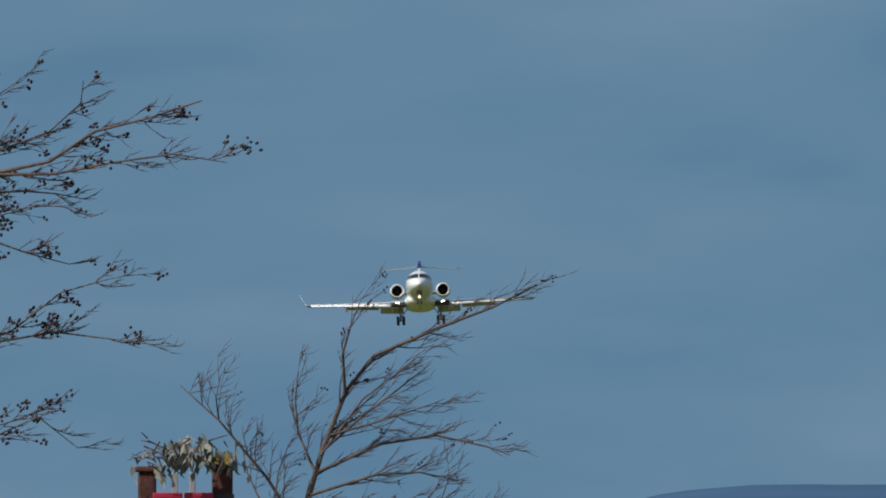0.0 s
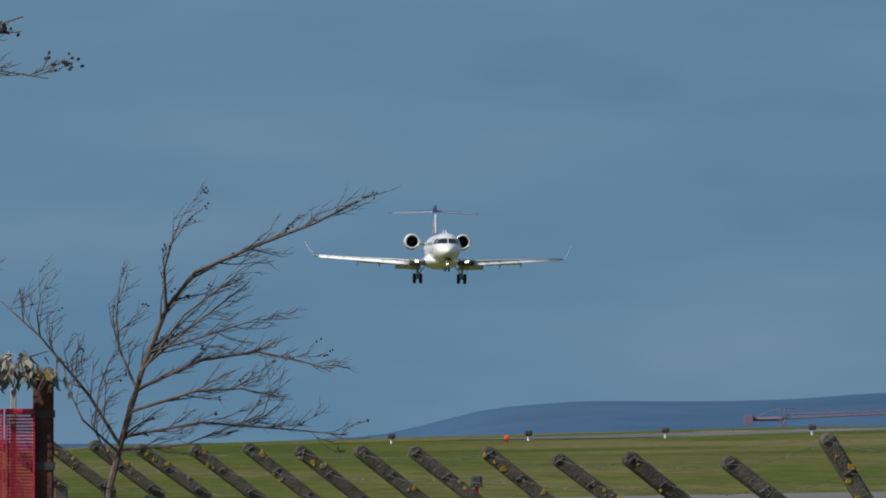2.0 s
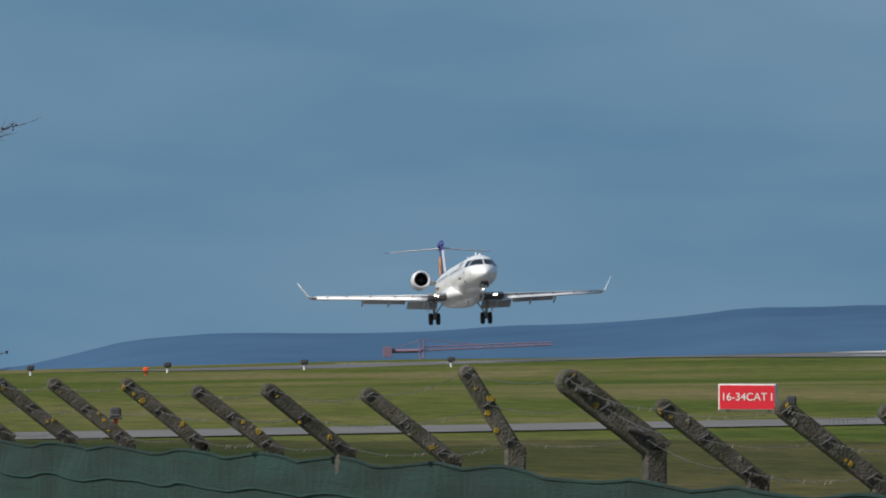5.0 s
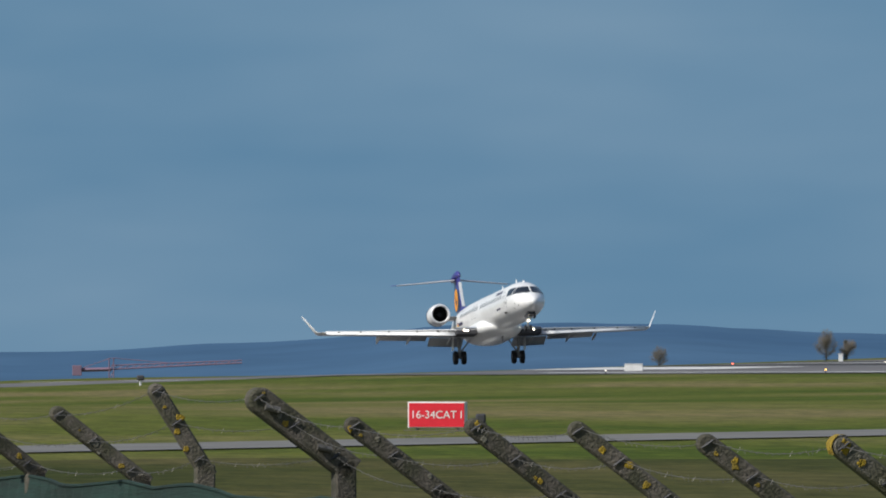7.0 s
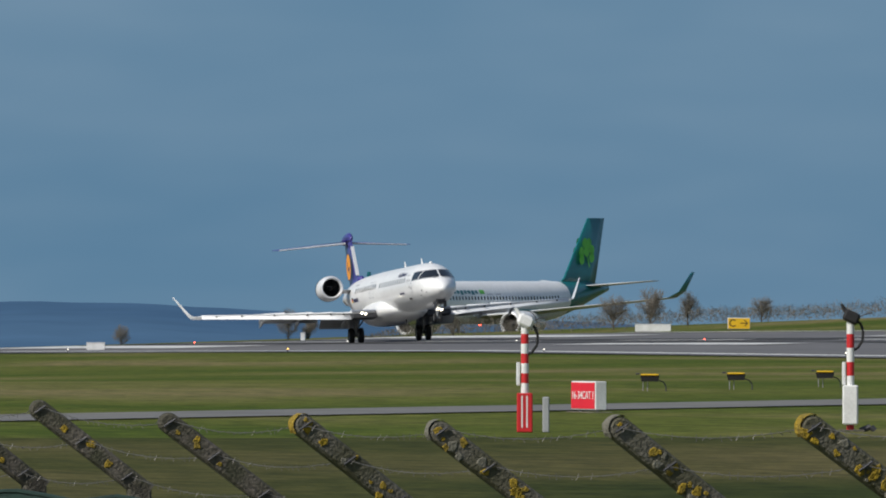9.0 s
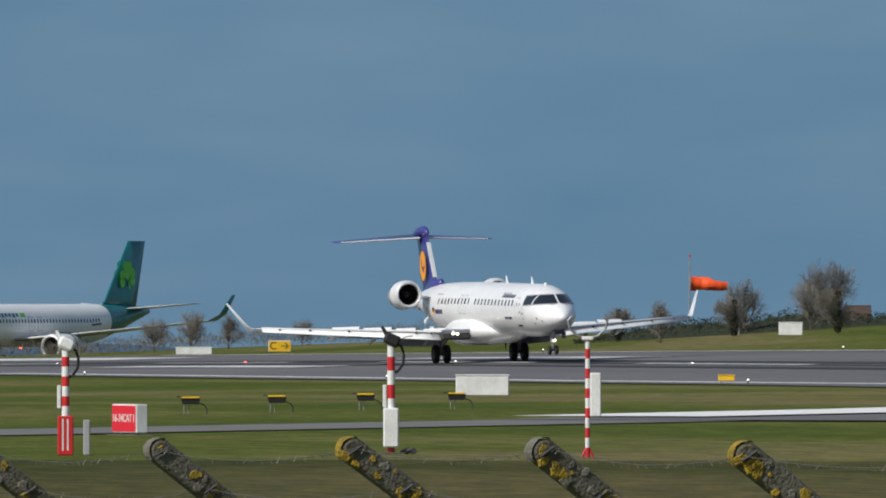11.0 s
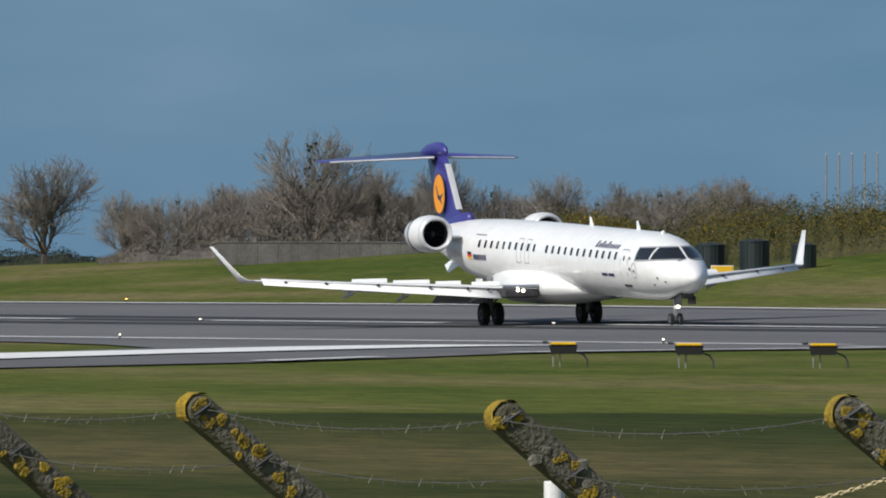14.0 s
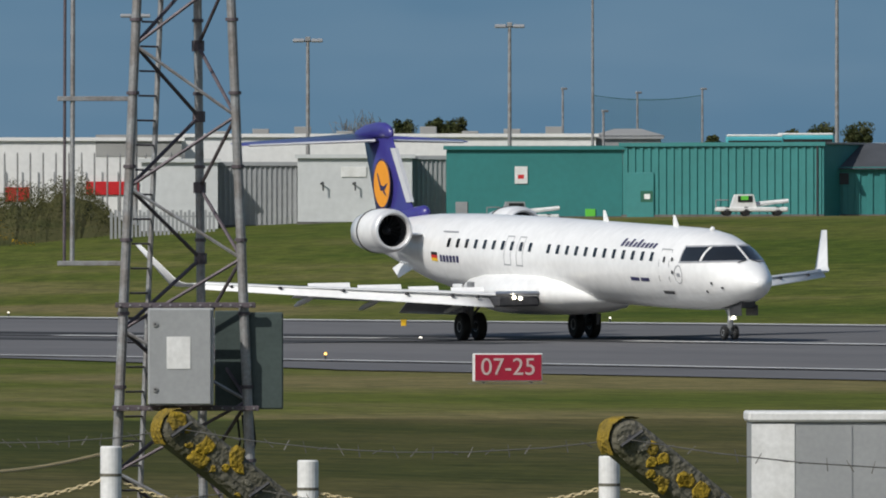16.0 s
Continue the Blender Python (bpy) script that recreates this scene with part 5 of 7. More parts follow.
def bare_tree(seed, tall, ivy=0.0, lean=(0, 0, 0)):
    rng = random.Random(seed)
    t = thing("bare_tree", pose(0, 0, 0), "bare grey-brown broadleaf tree in early spring" if ivy < 0.5 else "bare tree thickly clad in dark ivy", "tree", "trees beyond the runway")
    out = ([], [], [])
    grow(Vector((0, 0, -0.1)), Vector((0, 0, 1)), tall * 0.36, tall * 0.026, 0, rng, out, Vector(lean), tall)
    part("trunk", join(*out[0]), M_BARK, t)
    part("limbs_crown", join(*out[1]), M_BARK, t)
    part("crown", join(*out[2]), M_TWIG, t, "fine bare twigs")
    if ivy:
        leaves = []
        for _ in range(int(1100 * ivy)):
            z = tall * rng.uniform(0.05, 0.85)
            a, r = rng.uniform(0, 6.283), tall * 0.10 * rng.random() ** 0.5 * (1.3 - z / tall) * (1 + 0.5 * math.sin(z * 3 + seed))
            c = Vector((r * math.cos(a), r * math.sin(a), z))
            u, w = Vector((rng.uniform(-1, 1), rng.uniform(-1, 1), rng.uniform(-1, 1))) * 0.09, Vector((rng.uniform(-1, 1), rng.uniform(-1, 1), rng.uniform(-1, 1))) * 0.09
            leaves.append(([tuple(c - u), tuple(c + w), tuple(c + u)], [(0, 1, 2)]))
        part("ivy", join(*leaves), M_IVY, t, "dark ivy leaves")
    return t


def settle(t, bearing, d, sink=0.0, size=1.0, spin=0.0):
    x, y = spot(bearing, d)
    m = pose(x, y, ground_z(x, y) - sink, 0, 0, spin)
    t.matrix_basis = m @ Matrix.Diagonal((size, size, size, 1))
    return t


kinds = [bare_tree(11, 4.6), bare_tree(5, 4.6), bare_tree(23, 4.6, 0.25), bare_tree(42, 3.6, 1.0), bare_tree(77, 4.4, 0.12)]
first = [(17.58, 880, 1.12, 0), (16.44, 905, 0.74, 1), (18.66, 850, 1.38, 4), (17.27, 885, 0.72, 3), (17.9, 893, 0.75, 2)]
for b, d, k, i in first:
    settle(kinds[i], b, d, 0.1, k * 1.35, 40 * i)
    kinds[i].scale = (k * 1.35 * (1.25 if i == 0 else 1.1), k * 1.35, k * 1.35)
rng = random.Random(3)
rows = [(16.1, 0.55, 2), (16.36, 0.5, 0), (16.47, 0.62, 3), (15.58, 0.5, 3), (15.75, 0.42, 2), (16.05, 0.55, 3), (16.9, 0.45, 3), (16.98, 0.42, 2), (17.05, 0.5, 3), (17.12, 0.45, 4),
        (15.0, 0.36, 1), (15.12, 0.4, 0), (15.25, 0.36, 2)]
rows += [(17.95 + 0.085 * i, 0.62 + 0.22 * rng.random() + (0.12 if 4 < i < 16 else 0), rng.choice((0, 1, 2, 4, 4))) for i in range(31)]
rows += [(18.93, 0.86, 3), (19.02, 0.8, 3), (19.06, 0.86, 3), (17.98, 0.6, 3), (18.3, 0.6, 2)]
rows += [(12.38, 0.42, 2), (12.46, 0.4, 3), (11.7, 0.3, 2), (13.05, 0.3, 1), (13.7, 0.45, 1), (13.85, 0.5, 0), (14.0, 0.42, 2), (14.3, 0.34, 1)]
for b, k, i in rows:
    d = rng.uniform(850, 900) if b > 15.3 else rng.uniform(1010, 1060) if b > 13 else 1150
    x, y = spot(b, d)
    c = copy_thing(kinds[i], pose(x, y, ground_z(x, y) - 0.1, 0, 0, rng.uniform(0, 360)))
    c.scale = [k * 1.4] * 3
for b, d, k, i in ((22.98, 800, 1.0, 0), (23.1, 805, 0.95, 1), (23.2, 800, 1.1, 3), (23.33, 800, 1.05, 3), (25.0, 800, 0.6, 3), (25.1, 800, 0.7, 3)):
    x, y = spot(b, d)
    c = copy_thing(kinds[i], pose(x, y, ground_z(x, y) - 0.1, 0, 0, 60 * i + b))
    c.scale = [k * 1.5, k * 1.5, k * 1.65]


def thicket(name, b0, b1, d0, d1, tall, count, leaf, mat, label, seed, slim=0.6, sink=0.0):
    """A bank of scrub: mounds of many small leaves and upright twigs with an uneven top."""
    rng = random.Random(seed)
    V, F = [], []
    for i in range(count):
        b, d = rng.uniform(b0, b1), rng.uniform(d0, d1)
        edge = smooth01(min(b - b0, b1 - b), 0, 0.3)
        h = tall * edge * (0.62 + 0.42 * noise.noise((b * 4.0, d * 0.04, seed)) + 0.26 * noise.noise((b * 17, d * 0.15, seed + 9)))
        x, y = spot(b, d)
        z = ground_z(x, y) - sink + max(0.05, h) * rng.random() ** 0.6
        c = Vector((x, y, z))
        s = leaf * rng.uniform(0.5, 1.3)
        u = Vector((rng.uniform(-1, 1), rng.uniform(-1, 1), rng.uniform(-0.6, 0.6))).normalized() * s * slim
        w = Vector((rng.uniform(-0.8, 0.8), rng.uniform(-0.8, 0.8), rng.uniform(0.1, 1))).normalized() * s
        k = len(V)
        V += [tuple(c - u), tuple(c + w), tuple(c + u)]
        F.append((k, k + 1, k + 2))
    ob = part(name, (V, F), mat, None)
    return tagged(ob, label, "scrub", kind="stuff")


def mound(name, b0, b1, d0, d1, tall, mat, label, seed):
    """The dense heart of a bank of scrub, with a lumpy top."""
    rows = []
    nb = int((b1 - b0) / 0.02)
    for i in range(nb + 1):
        b = b0 + (b1 - b0) * i / nb
        edge = smooth01(min(b - b0, b1 - b), 0, 0.3)
        row = []
        for k, f in enumerate((0.0, 0.55, 0.85, 1.0, 0.8, 0.0)):
            d = d0 + (d1 - d0) * k / 5
            x, y = spot(b, d)
            h = tall * 0.62 * edge * (0.72 + 0.42 * noise.noise((b * 4.0, d * 0.04, seed)) + 0.3 * noise.noise((b * 17, d * 0.15, seed + 9)) + 0.16 * noise.noise((b * 60, d * 0.5, seed)))
            row.append((x, y, ground_z(x, y) - 0.2 + max(0, h) * f))
        rows.append(row)
    ob = part(name, loft(rows, closed=False, cap0=False, cap1=False), mat, None)
    return tagged(ob, label, "scrub", kind="stuff")


mound("scrub_heart", 17.8, 20.6, 842, 888, 3.3, M_TWIGRED, "dense dark heart of the brown hedge", 1)
mound("scrub_heart", 15.4, 17.9, 882, 903, 1.9, M_IVY, "dense dark heart of the low bushes", 2)
mound("gorse_heart", 19.45, 20.2, 787, 827, 2.4, M_SCRUB, "dense heart of the gorse bank", 4)
mound("gorse_heart", 19.9, 22.15, 692, 740, 3.6, M_SCRUB, "dense heart of the long gorse bank", 6)
mound("wood_heart", 18.9, 21.4, 908, 965, 4.6, M_TWIGRED, "dense heart of the hazy wood", 8)
thicket("scrub_hedge", 17.8, 20.6, 838, 885, 3.5, 40000, 0.42, M_TWIGRED, "tangled bare brown hedge below the trees", 1, 0.05)
thicket("scrub_hedge", 15.4, 17.9, 880, 905, 1.5, 14000, 0.13, M_IVY, "low dark bushes along the field edge", 2, 0.35)
thicket("scrub_hedge", 12.6, 15.4, 1030, 1080, 1.6, 16000, 0.34, M_TWIGRED, "hazy brown hedge beyond the runway", 3, 0.06)
thicket("gorse_bank", 19.45, 20.2, 785, 825, 2.4, 24000, 0.10, M_SCRUB, "dense gorse bank flecked with yellow blossom", 4, 0.4)
thicket("gorse_blossom", 19.5, 20.15, 784, 823, 2.6, 7000, 0.07, M_GORSE, "yellow blossom on the gorse bank", 4, 0.6)
thicket("gorse_bank", 19.9, 22.15, 690, 735, 3.3, 90000, 0.09, M_SCRUB, "long high gorse bank flecked with yellow blossom", 6, 0.4)
thicket("gorse_blossom", 19.95, 21.7, 689, 733, 3.5, 11000, 0.06, M_GORSE, "yellow blossom on the long gorse bank", 6, 0.6)
thicket("distant_wood", 18.9, 21.4, 905, 960, 5.0, 34000, 0.5, M_TWIGRED, "hazy bare wood behind the gorse", 8, 0.05)

# low concrete wall, tanks, poles
x, y = spot(18.78, 795)
wall = thing("concrete_wall", facing(x, y, ground_z(x, y)), "long low grey concrete wall below the trees", "wall")
M_WALL = material("grey_concrete", (0.16, 0.155, 0.145), 0.9, spread=0.25, scale=0.6, second=(0.11, 0.105, 0.10), fine=6, spec=0.1)
for i in range(12):
    part("wall_panel", box(-6.9 + 1.15 * i, -6.9 + 1.15 * i + 1.13, -0.12, 0.12, -0.4, 0.85, 0.02), M_WALL, wall)
part("coping", box(-7, 7, -0.16, 0.16, 0.85, 0.93, 0.02), M_WALL, wall)
M_TANK = material("dark_green_tank", (0.012, 0.022, 0.024), 0.5, spread=0.2, scale=1)
for b, wide in ((20.09, 1.35), (20.28, 1.2), (20.46, 1.2), (20.66, 1.0)):
    x, y = spot(b, 682)
    wide *= 1.16
    t = thing("storage_tank", facing(x, y, ground_z(x, y)), "dark green storage tank before the gorse bank", "tank", "storage tanks")
    h = 1.55 if b < 20.6 else 1.15
    part("shell", lathe([(wide / 2 - 0.02, -0.2), (wide / 2, 0.05), (wide / 2, h - 0.1), (wide / 2 - 0.1, h)], 20), M_TANK, t)
    part("lid", lathe([(wide / 2 + 0.02, h - 0.08), (wide / 2 + 0.02, h), (0.2, h + 0.08)], 20), M_TANK, t)
    for q in range(6):
        a = 2 * math.pi * q / 6
        part("stay", tube((wide / 2 * math.cos(a), wide / 2 * math.sin(a), 0), (wide / 2 * math.cos(a), wide / 2 * math.sin(a), h), 0.03, n=5), M_TANK, t)
x, y = spot(19.86, 684)
pump = thing("pump_frame", facing(x, y, ground_z(x, y)), "pale pipework frame and hook beside the tanks", "pipework")
part("rail", join(tube((-1.4, 0, 0.5), (1.2, 0, 0.5), 0.03, n=6), tube((-1.4, 0, 0.2), (1.2, 0, 0.2), 0.03, n=6)), M_STEEL, pump)
for q in range(6):
    part("post", tube((-1.4 + 0.52 * q, 0, -0.1), (-1.4 + 0.52 * q, 0, 0.52), 0.03, n=6), M_STEEL, pump)
part("swan_neck", pipe([(0, 0, 0), (0, 0, 1.25), (0.1, 0, 1.35), (0.35, 0, 1.3)], 0.05, 6), M_PLAIN, pump)
for b, d, h in [(18.2 + 0.11 * i, 815, 1.35) for i in range(22)]:
    x, y = spot(b, d)
    f = thing("wire_fence_post", pose(x, y, ground_z(x, y)), "thin grey cranked fence post below the trees", "fence post", "far fence posts")
    part("upright", tube((0, 0, -0.1), (0, 0, h), 0.045, n=5), M_WALL, f)
    part("arm", tube((0, 0, h), (-0.22, 0, h + 0.2), 0.04, n=5), M_WALL, f)
for b, d, h in ((16.6 + 0.37, 860, 2.4), (17.21, 830, 1.6), (16.07, 880, 1.6), (19.58, 820, 2.2)):
    x, y = spot(b, d)
    f = thing("lamp_pole", pose(x, y, ground_z(x, y)), "thin pale pole with a small lamp", "pole", "field poles")
    part("pole", tube((0, 0, -0.1), (0, 0, h), 0.05, 0.035, 6), M_STEEL, f)
    part("lamp_head", box(-0.12, 0.12, -0.08, 0.08, h - 0.02, h + 0.1, 0.02), M_STEEL, f)

# tower crane beyond the crest
# Crane red washed towards blue-grey: distance haze is part of the colour.
M_CRANE = material("hazed_crane_red", (0.20, 0.13, 0.19), 0.7, spread=0.15, scale=0.3)
x, y = spot(9.482, 2000)
crane = thing("tower_crane", facing(x, y, -24), "distant red tower crane with painted haze above the grass crest", "crane")
jz = 15.9
part("mast", join(*[tube((sx * 0.32, sy * 0.32, -6), (sx * 0.32, sy * 0.32, jz + 1.6), 0.08, n=4) for sx in (-1, 1) for sy in (-1, 1)], *[tube((-0.32, -0.32, -6 + 1.2 * i), (0.32, -0.32, -4.8 + 1.2 * i), 0.055, n=4) for i in range(19)]), M_CRANE, crane)
part("jib", join(tube((0, 0, jz), (18.5, 0, jz + 0.9), 0.10, n=4), tube((0, 0, jz + 0.55), (18.5, 0, jz + 1.25), 0.08, n=4), *[tube((0.9 * i, 0, jz + 0.045 * i), (0.9 * i + 0.9, 0, jz + 0.55 + 0.038 * i), 0.05, n=4) for i in range(20)]), M_CRANE, crane)
part("counter_jib", tube((0, 0, jz), (-5.2, 0, jz - 0.1), 0.28, n=4), M_CRANE, crane)
part("counterweight", box(-5.5, -4.2, -0.6, 0.6, jz - 0.9, jz + 0.55, 0.05), M_CRANE, crane)
part("tie", join(tube((0, 0, jz + 1.6), (8, 0, jz + 0.9), 0.05, n=4), tube((0, 0, jz + 1.6), (-4.6, 0, jz), 0.05, n=4)), M_CRANE, crane)

# ---- sheds and lamps beyond the runway ----
M_TEALCLAD = material("teal_cladding", (0.028, 0.20, 0.195), 0.6, spread=0.1, scale=0.4, fine=3)
M_GREYCLAD = material("pale_grey_render", (0.58, 0.595, 0.60), 0.75, spread=0.08, scale=0.4, fine=3)
M_MIDCLAD = material("grey_cladding", (0.30, 0.31, 0.32), 0.6, spread=0.12, scale=0.4, fine=3)
M_WHITECLAD = material("white_cladding", (0.74, 0.74, 0.73), 0.6, spread=0.06, scale=0.3, fine=3)
M_ROOF = material("flat_roof_grey", (0.33, 0.33, 0.32), 0.8, spread=0.15, scale=0.4)
M_DOORDARK = material("dark_doorway", (0.03, 0.035, 0.04), 0.7, spread=0.2)
M_DARKROOF = material("dark_roof_sheet", (0.07, 0.075, 0.085), 0.7, spread=0.2, scale=0.8)
M_GREENSIGN = material("sign_green", (0.01, 0.10, 0.06), 0.5, spread=0.1)


def bx(px):
    return 23.359 + (px - 784) * 0.002292


def shed(b0, b1, d, top, mat, label, ribs=0, deep=9.0, d1=None, base=None):
    """A shed whose front runs from one bearing to another; b in degrees, top in metres."""
    (x0, y0), (x1, y1) = spot(b0, d), spot(b1, d1 or d)
    w = math.hypot(x1 - x0, y1 - y0)
    g = min(ground_z(x0, y0), ground_z(x1, y1)) if base is None else base
    s = thing("shed", Matrix.Translation((x0, y0, g)) @ pose(0, 0, 0, 0, 0, math.degrees(math.atan2(y1 - y0, x1 - x0))), label, "building")
    h = top - g
    part("wall", box(0, w, 0, deep, -0.5, h, 0.02), mat, s)
    part("roof", box(-0.12, w + 0.12, -0.12, deep + 0.1, h, h + 0.10, 0.02), M_ROOF, s, "flat roof with a narrow overhang")
    part("eaves_trim", box(-0.14, w + 0.14, -0.16, -0.125, h - 0.08, h + 0.11), mat, s)
    for i in range(ribs):
        x = w * (i + 0.5) / ribs
        part("cladding_rib", box(x - w / ribs * 0.22, x + w / ribs * 0.22, -0.07, 0.0, -0.3, h - 0.1, 0.015), mat, s)
    part("plinth", box(-0.03, w + 0.03, -0.09, -0.005, -0.5, 0.14), M_WALL, s)
    return s, w, h


teal, w, h = shed(bx(790), bx(1102), 692, 8.05, M_TEALCLAD, "teal clad shed with a flat roof beyond the runway")
part("notice", box(3.35, 3.98, -0.05, -0.01, h - 1.75, h - 0.9, 0.01), M_PLAIN, teal)
part("notice_mark", box(3.5, 3.8, -0.06, -0.052, h - 1.5, h - 1.3), M_RED, teal)
part("side_door", box(0.45, 1.05, -0.05, -0.01, 0.0, 0.85, 0.02), M_MIDCLAD, teal)
part("green_notice", box(6.8, 7.3, -0.05, -0.01, 0.1, 0.5, 0.01), M_CLOVER, teal)
teal2, w, h = shed(bx(1102), bx(1458), 692, 8.2, M_TEALCLAD, "ribbed teal clad shed with double doors", 26, d1=688)
part("door_frame", box(0.25, 1.7, -0.12, -0.075, 0, h * 0.62, 0.02), M_TEALCLAD, teal2)
part("exit_notice", box(1.0, 1.65, -0.13, -0.122, 0.75, 1.3, 0.01), M_GREENSIGN, teal2)
part("exit_mark", box(1.2, 1.5, -0.14, -0.132, 0.9, 1.15), M_PLAIN, teal2)
part("downpipe", tube((w - 0.3, -0.1, 0), (w - 0.3, -0.1, h), 0.05, n=6), M_DARK, teal2)
teal3, w, h = shed(bx(1462), bx(1640), 690, 7.0, M_TEALCLAD, "low teal shed with a dark pitched roof", 8)
part("pitched_roof", loft([[(-0.3, -0.3, h), (w + 0.3, -0.3, h), (w + 0.3, 9.2, h), (-0.3, 9.2, h)], [(-0.3, 2.6, h + 1.25), (w + 0.3, 2.6, h + 1.25), (w + 0.3, 3.4, h + 1.25), (-0.3, 3.4, h + 1.25)]]), M_DARKROOF, teal3, "dark pitched roof")
part("dark_opening", box(0.3, 1.1, -0.1, -0.075, h - 0.75, h - 0.2), M_DOORDARK, teal3)
shed(bx(728), bx(792), 696, 7.6, M_MIDCLAD, "ribbed grey shed beside the teal shed", 8)
g, w, h = shed(bx(527), bx(730), 694, 7.65, M_GREYCLAD, "plain pale grey shed with a small notice")
part("notice", box(w * 0.38, w * 0.6, -0.05, -0.01, h - 1.0, h - 0.5, 0.01), M_PLAIN, g)
for q in (0.2, 0.48, 0.75):
    part("wall_lamp", pipe([(w * q, -0.02, h * 0.6), (w * q + 0.12, -0.3, h * 0.62), (w * q + 0.12, -0.3, h * 0.5)], 0.04, 5), M_DARK, g)
shed(bx(385), bx(528), 697, 7.3, M_MIDCLAD, "ribbed grey shed with a shaded end wall", 16)
shed(bx(250), bx(386), 695, 7.45, M_GREYCLAD, "plain pale grey shed beside the gorse")
far, w, h = shed(21.33, 22.3, 745, 8.9, M_WHITECLAD, "long white warehouse with red panels above the gorse")
for a0, a1, z0, z1 in ((0.26, 0.37, 0.35, 0.5), (0.60, 0.82, 0.42, 0.56)):
    part("red_panel", box(w * a0, w * a1, -0.1, -0.03, h * z0, h * z1, 0.02), M_RED, far)
for i in range(15):
    part("panel_joint", box(w * i / 15 - 0.03, w * i / 15 + 0.03, -0.06, -0.02, -0.3, h * 0.66), M_MIDCLAD, far)
part("grey_gable", box(w * 0.64, w, -0.03, -0.005, h * 0.82, h + 0.25), M_ROOF, far)
far2, w, h = shed(22.28, 23.98, 752, 9.15, M_WHITECLAD, "long low white terminal roofs behind the sheds")
for i in range(9):
    part("roof_unit", box(w * (0.08 + 0.1 * i), w * (0.12 + 0.1 * i), 0.5, 1.5, h + 0.1, h + 0.25 + 0.12 * (i % 3), 0.03), M_ROOF, far2)
far3, w, h = shed(bx(1052), bx(1170), 758, 9.1, M_MIDCLAD, "grey store with a low hipped roof behind the teal shed")
part("hipped_roof", loft([[(-0.2, -0.2, h + 0.1), (w + 0.2, -0.2, h + 0.1), (w + 0.2, 9.2, h + 0.1), (-0.2, 9.2, h + 0.1)], [(w * 0.3, 3.5, h + 0.5), (w * 0.7, 3.5, h + 0.5), (w * 0.7, 5.5, h + 0.5), (w * 0.3, 5.5, h + 0.5)]]), M_ROOF, far3, "low grey hipped roof")
shed(24.3, 25.6, 760, 8.7, M_WHITECLAD, "long white roofs at the airport's far side")

def service_vehicle(b, d, label, k):
    x, y = spot(b, d)
    v = thing("service_vehicle", facing(x, y, ground_z(x, y) + 0.02, 6), label, "service vehicle", "service vehicles")
    part("chassis", box(-1.7, 1.7, -0.5, 0.5, 0.2, 0.42, 0.05), M_PLAIN, v)
    part("cab", loft([[(-1.0, -0.45, 0.42), (0.2, -0.45, 0.42), (0.2, 0.45, 0.42), (-1.0, 0.45, 0.42)], [(-0.8, -0.42, 1.02), (0.05, -0.42, 1.02), (0.05, 0.42, 1.02), (-0.8, 0.42, 1.02)]]), M_PLAIN if k else M_MIDCLAD, v)
    part("cab_window", box(-0.7, 0.0, -0.47, -0.44, 0.66, 0.95, 0.02), M_GLASS, v)
    part("boom", tube((0.2, 0, 0.55), (1.75, 0, 0.72), 0.12, 0.09, 8), M_PLAIN, v)
    part("rail", join(tube((-1.7, 0, 0.42), (-1.7, 0, 0.75), 0.03, n=5), tube((-1.7, 0, 0.75), (-1.1, 0, 0.75), 0.03, n=5)), M_STEEL, v)
    if k:
        part("green_mark", box(-0.55, -0.2, -0.48, -0.46, 0.75, 0.95), M_CLOVER, v)
    for q in (-1.2, -0.3, 1.2):
        part("wheel", moved(lathe([(0.12, -0.5), (0.22, -0.48), (0.22, 0.48), (0.12, 0.5)], 14, "y"), pose(q, 0, 0.22)), M_BLACK, v)


service_vehicle(bx(1330), 668, "white airport loader with a low boom parked by the shed", 1)
service_vehicle(bx(925), 668, "grey airport loader with a white boom by the shed", 0)


def floodlight(b, d, top, wide):
    x, y = spot(b, d)
    g = ground_z(x, y)
    f = thing("floodlight_mast", facing(x, y, g), "tall grey floodlight mast with a cross-arm of lamps", "floodlight", "floodlight masts")
    h = top - g
    part("pole", tube((0, 0, -0.2), (0, 0, h), 0.13, 0.09, 10), M_STEEL, f)
    part("cross_arm", tube((-wide / 2, 0, h), (wide / 2, 0, h), 0.05, n=6), M_STEEL, f)
    for q in (-0.5, -0.28, 0.28, 0.5):
        part("lamp_head", moved(box(-0.16, 0.16, -0.14, 0.14, -0.02, 0.10, 0.03), pose(q * wide, -0.1, h, 25, 0, 0)), M_MIDCLAD, f)
    part("lamp_bracket", box(-0.14, 0.14, -0.12, 0.12, h, h + 0.24, 0.02), M_STEEL, f)


for px, top in ((240, 15.3), (545, 14.0), (902, 14.75), (1481, 16.3)):
    floodlight(bx(px), 740, top, 1.25)
for px, top, d in ((1049, 18.5, 740), (1068, 9.9, 700), (996, 11.7, 760), (1243, 11.8, 770), (1128, 11.6, 770)):
    x, y = spot(bx(px), d)
    f = thing("pole", pose(x, y, ground_z(x, y)), "tall plain grey pole among the sheds", "pole", "plain poles")
    part("shaft", tube((0, 0, -0.2), (0, 0, top - ground_z(x, y)), 0.09, 0.06, 8), M_STEEL, f)
    part("cap", box(-0.1, 0.25, -0.08, 0.08, top - ground_z(x, y) - 0.02, top - ground_z(x, y) + 0.1, 0.03), M_STEEL, f)
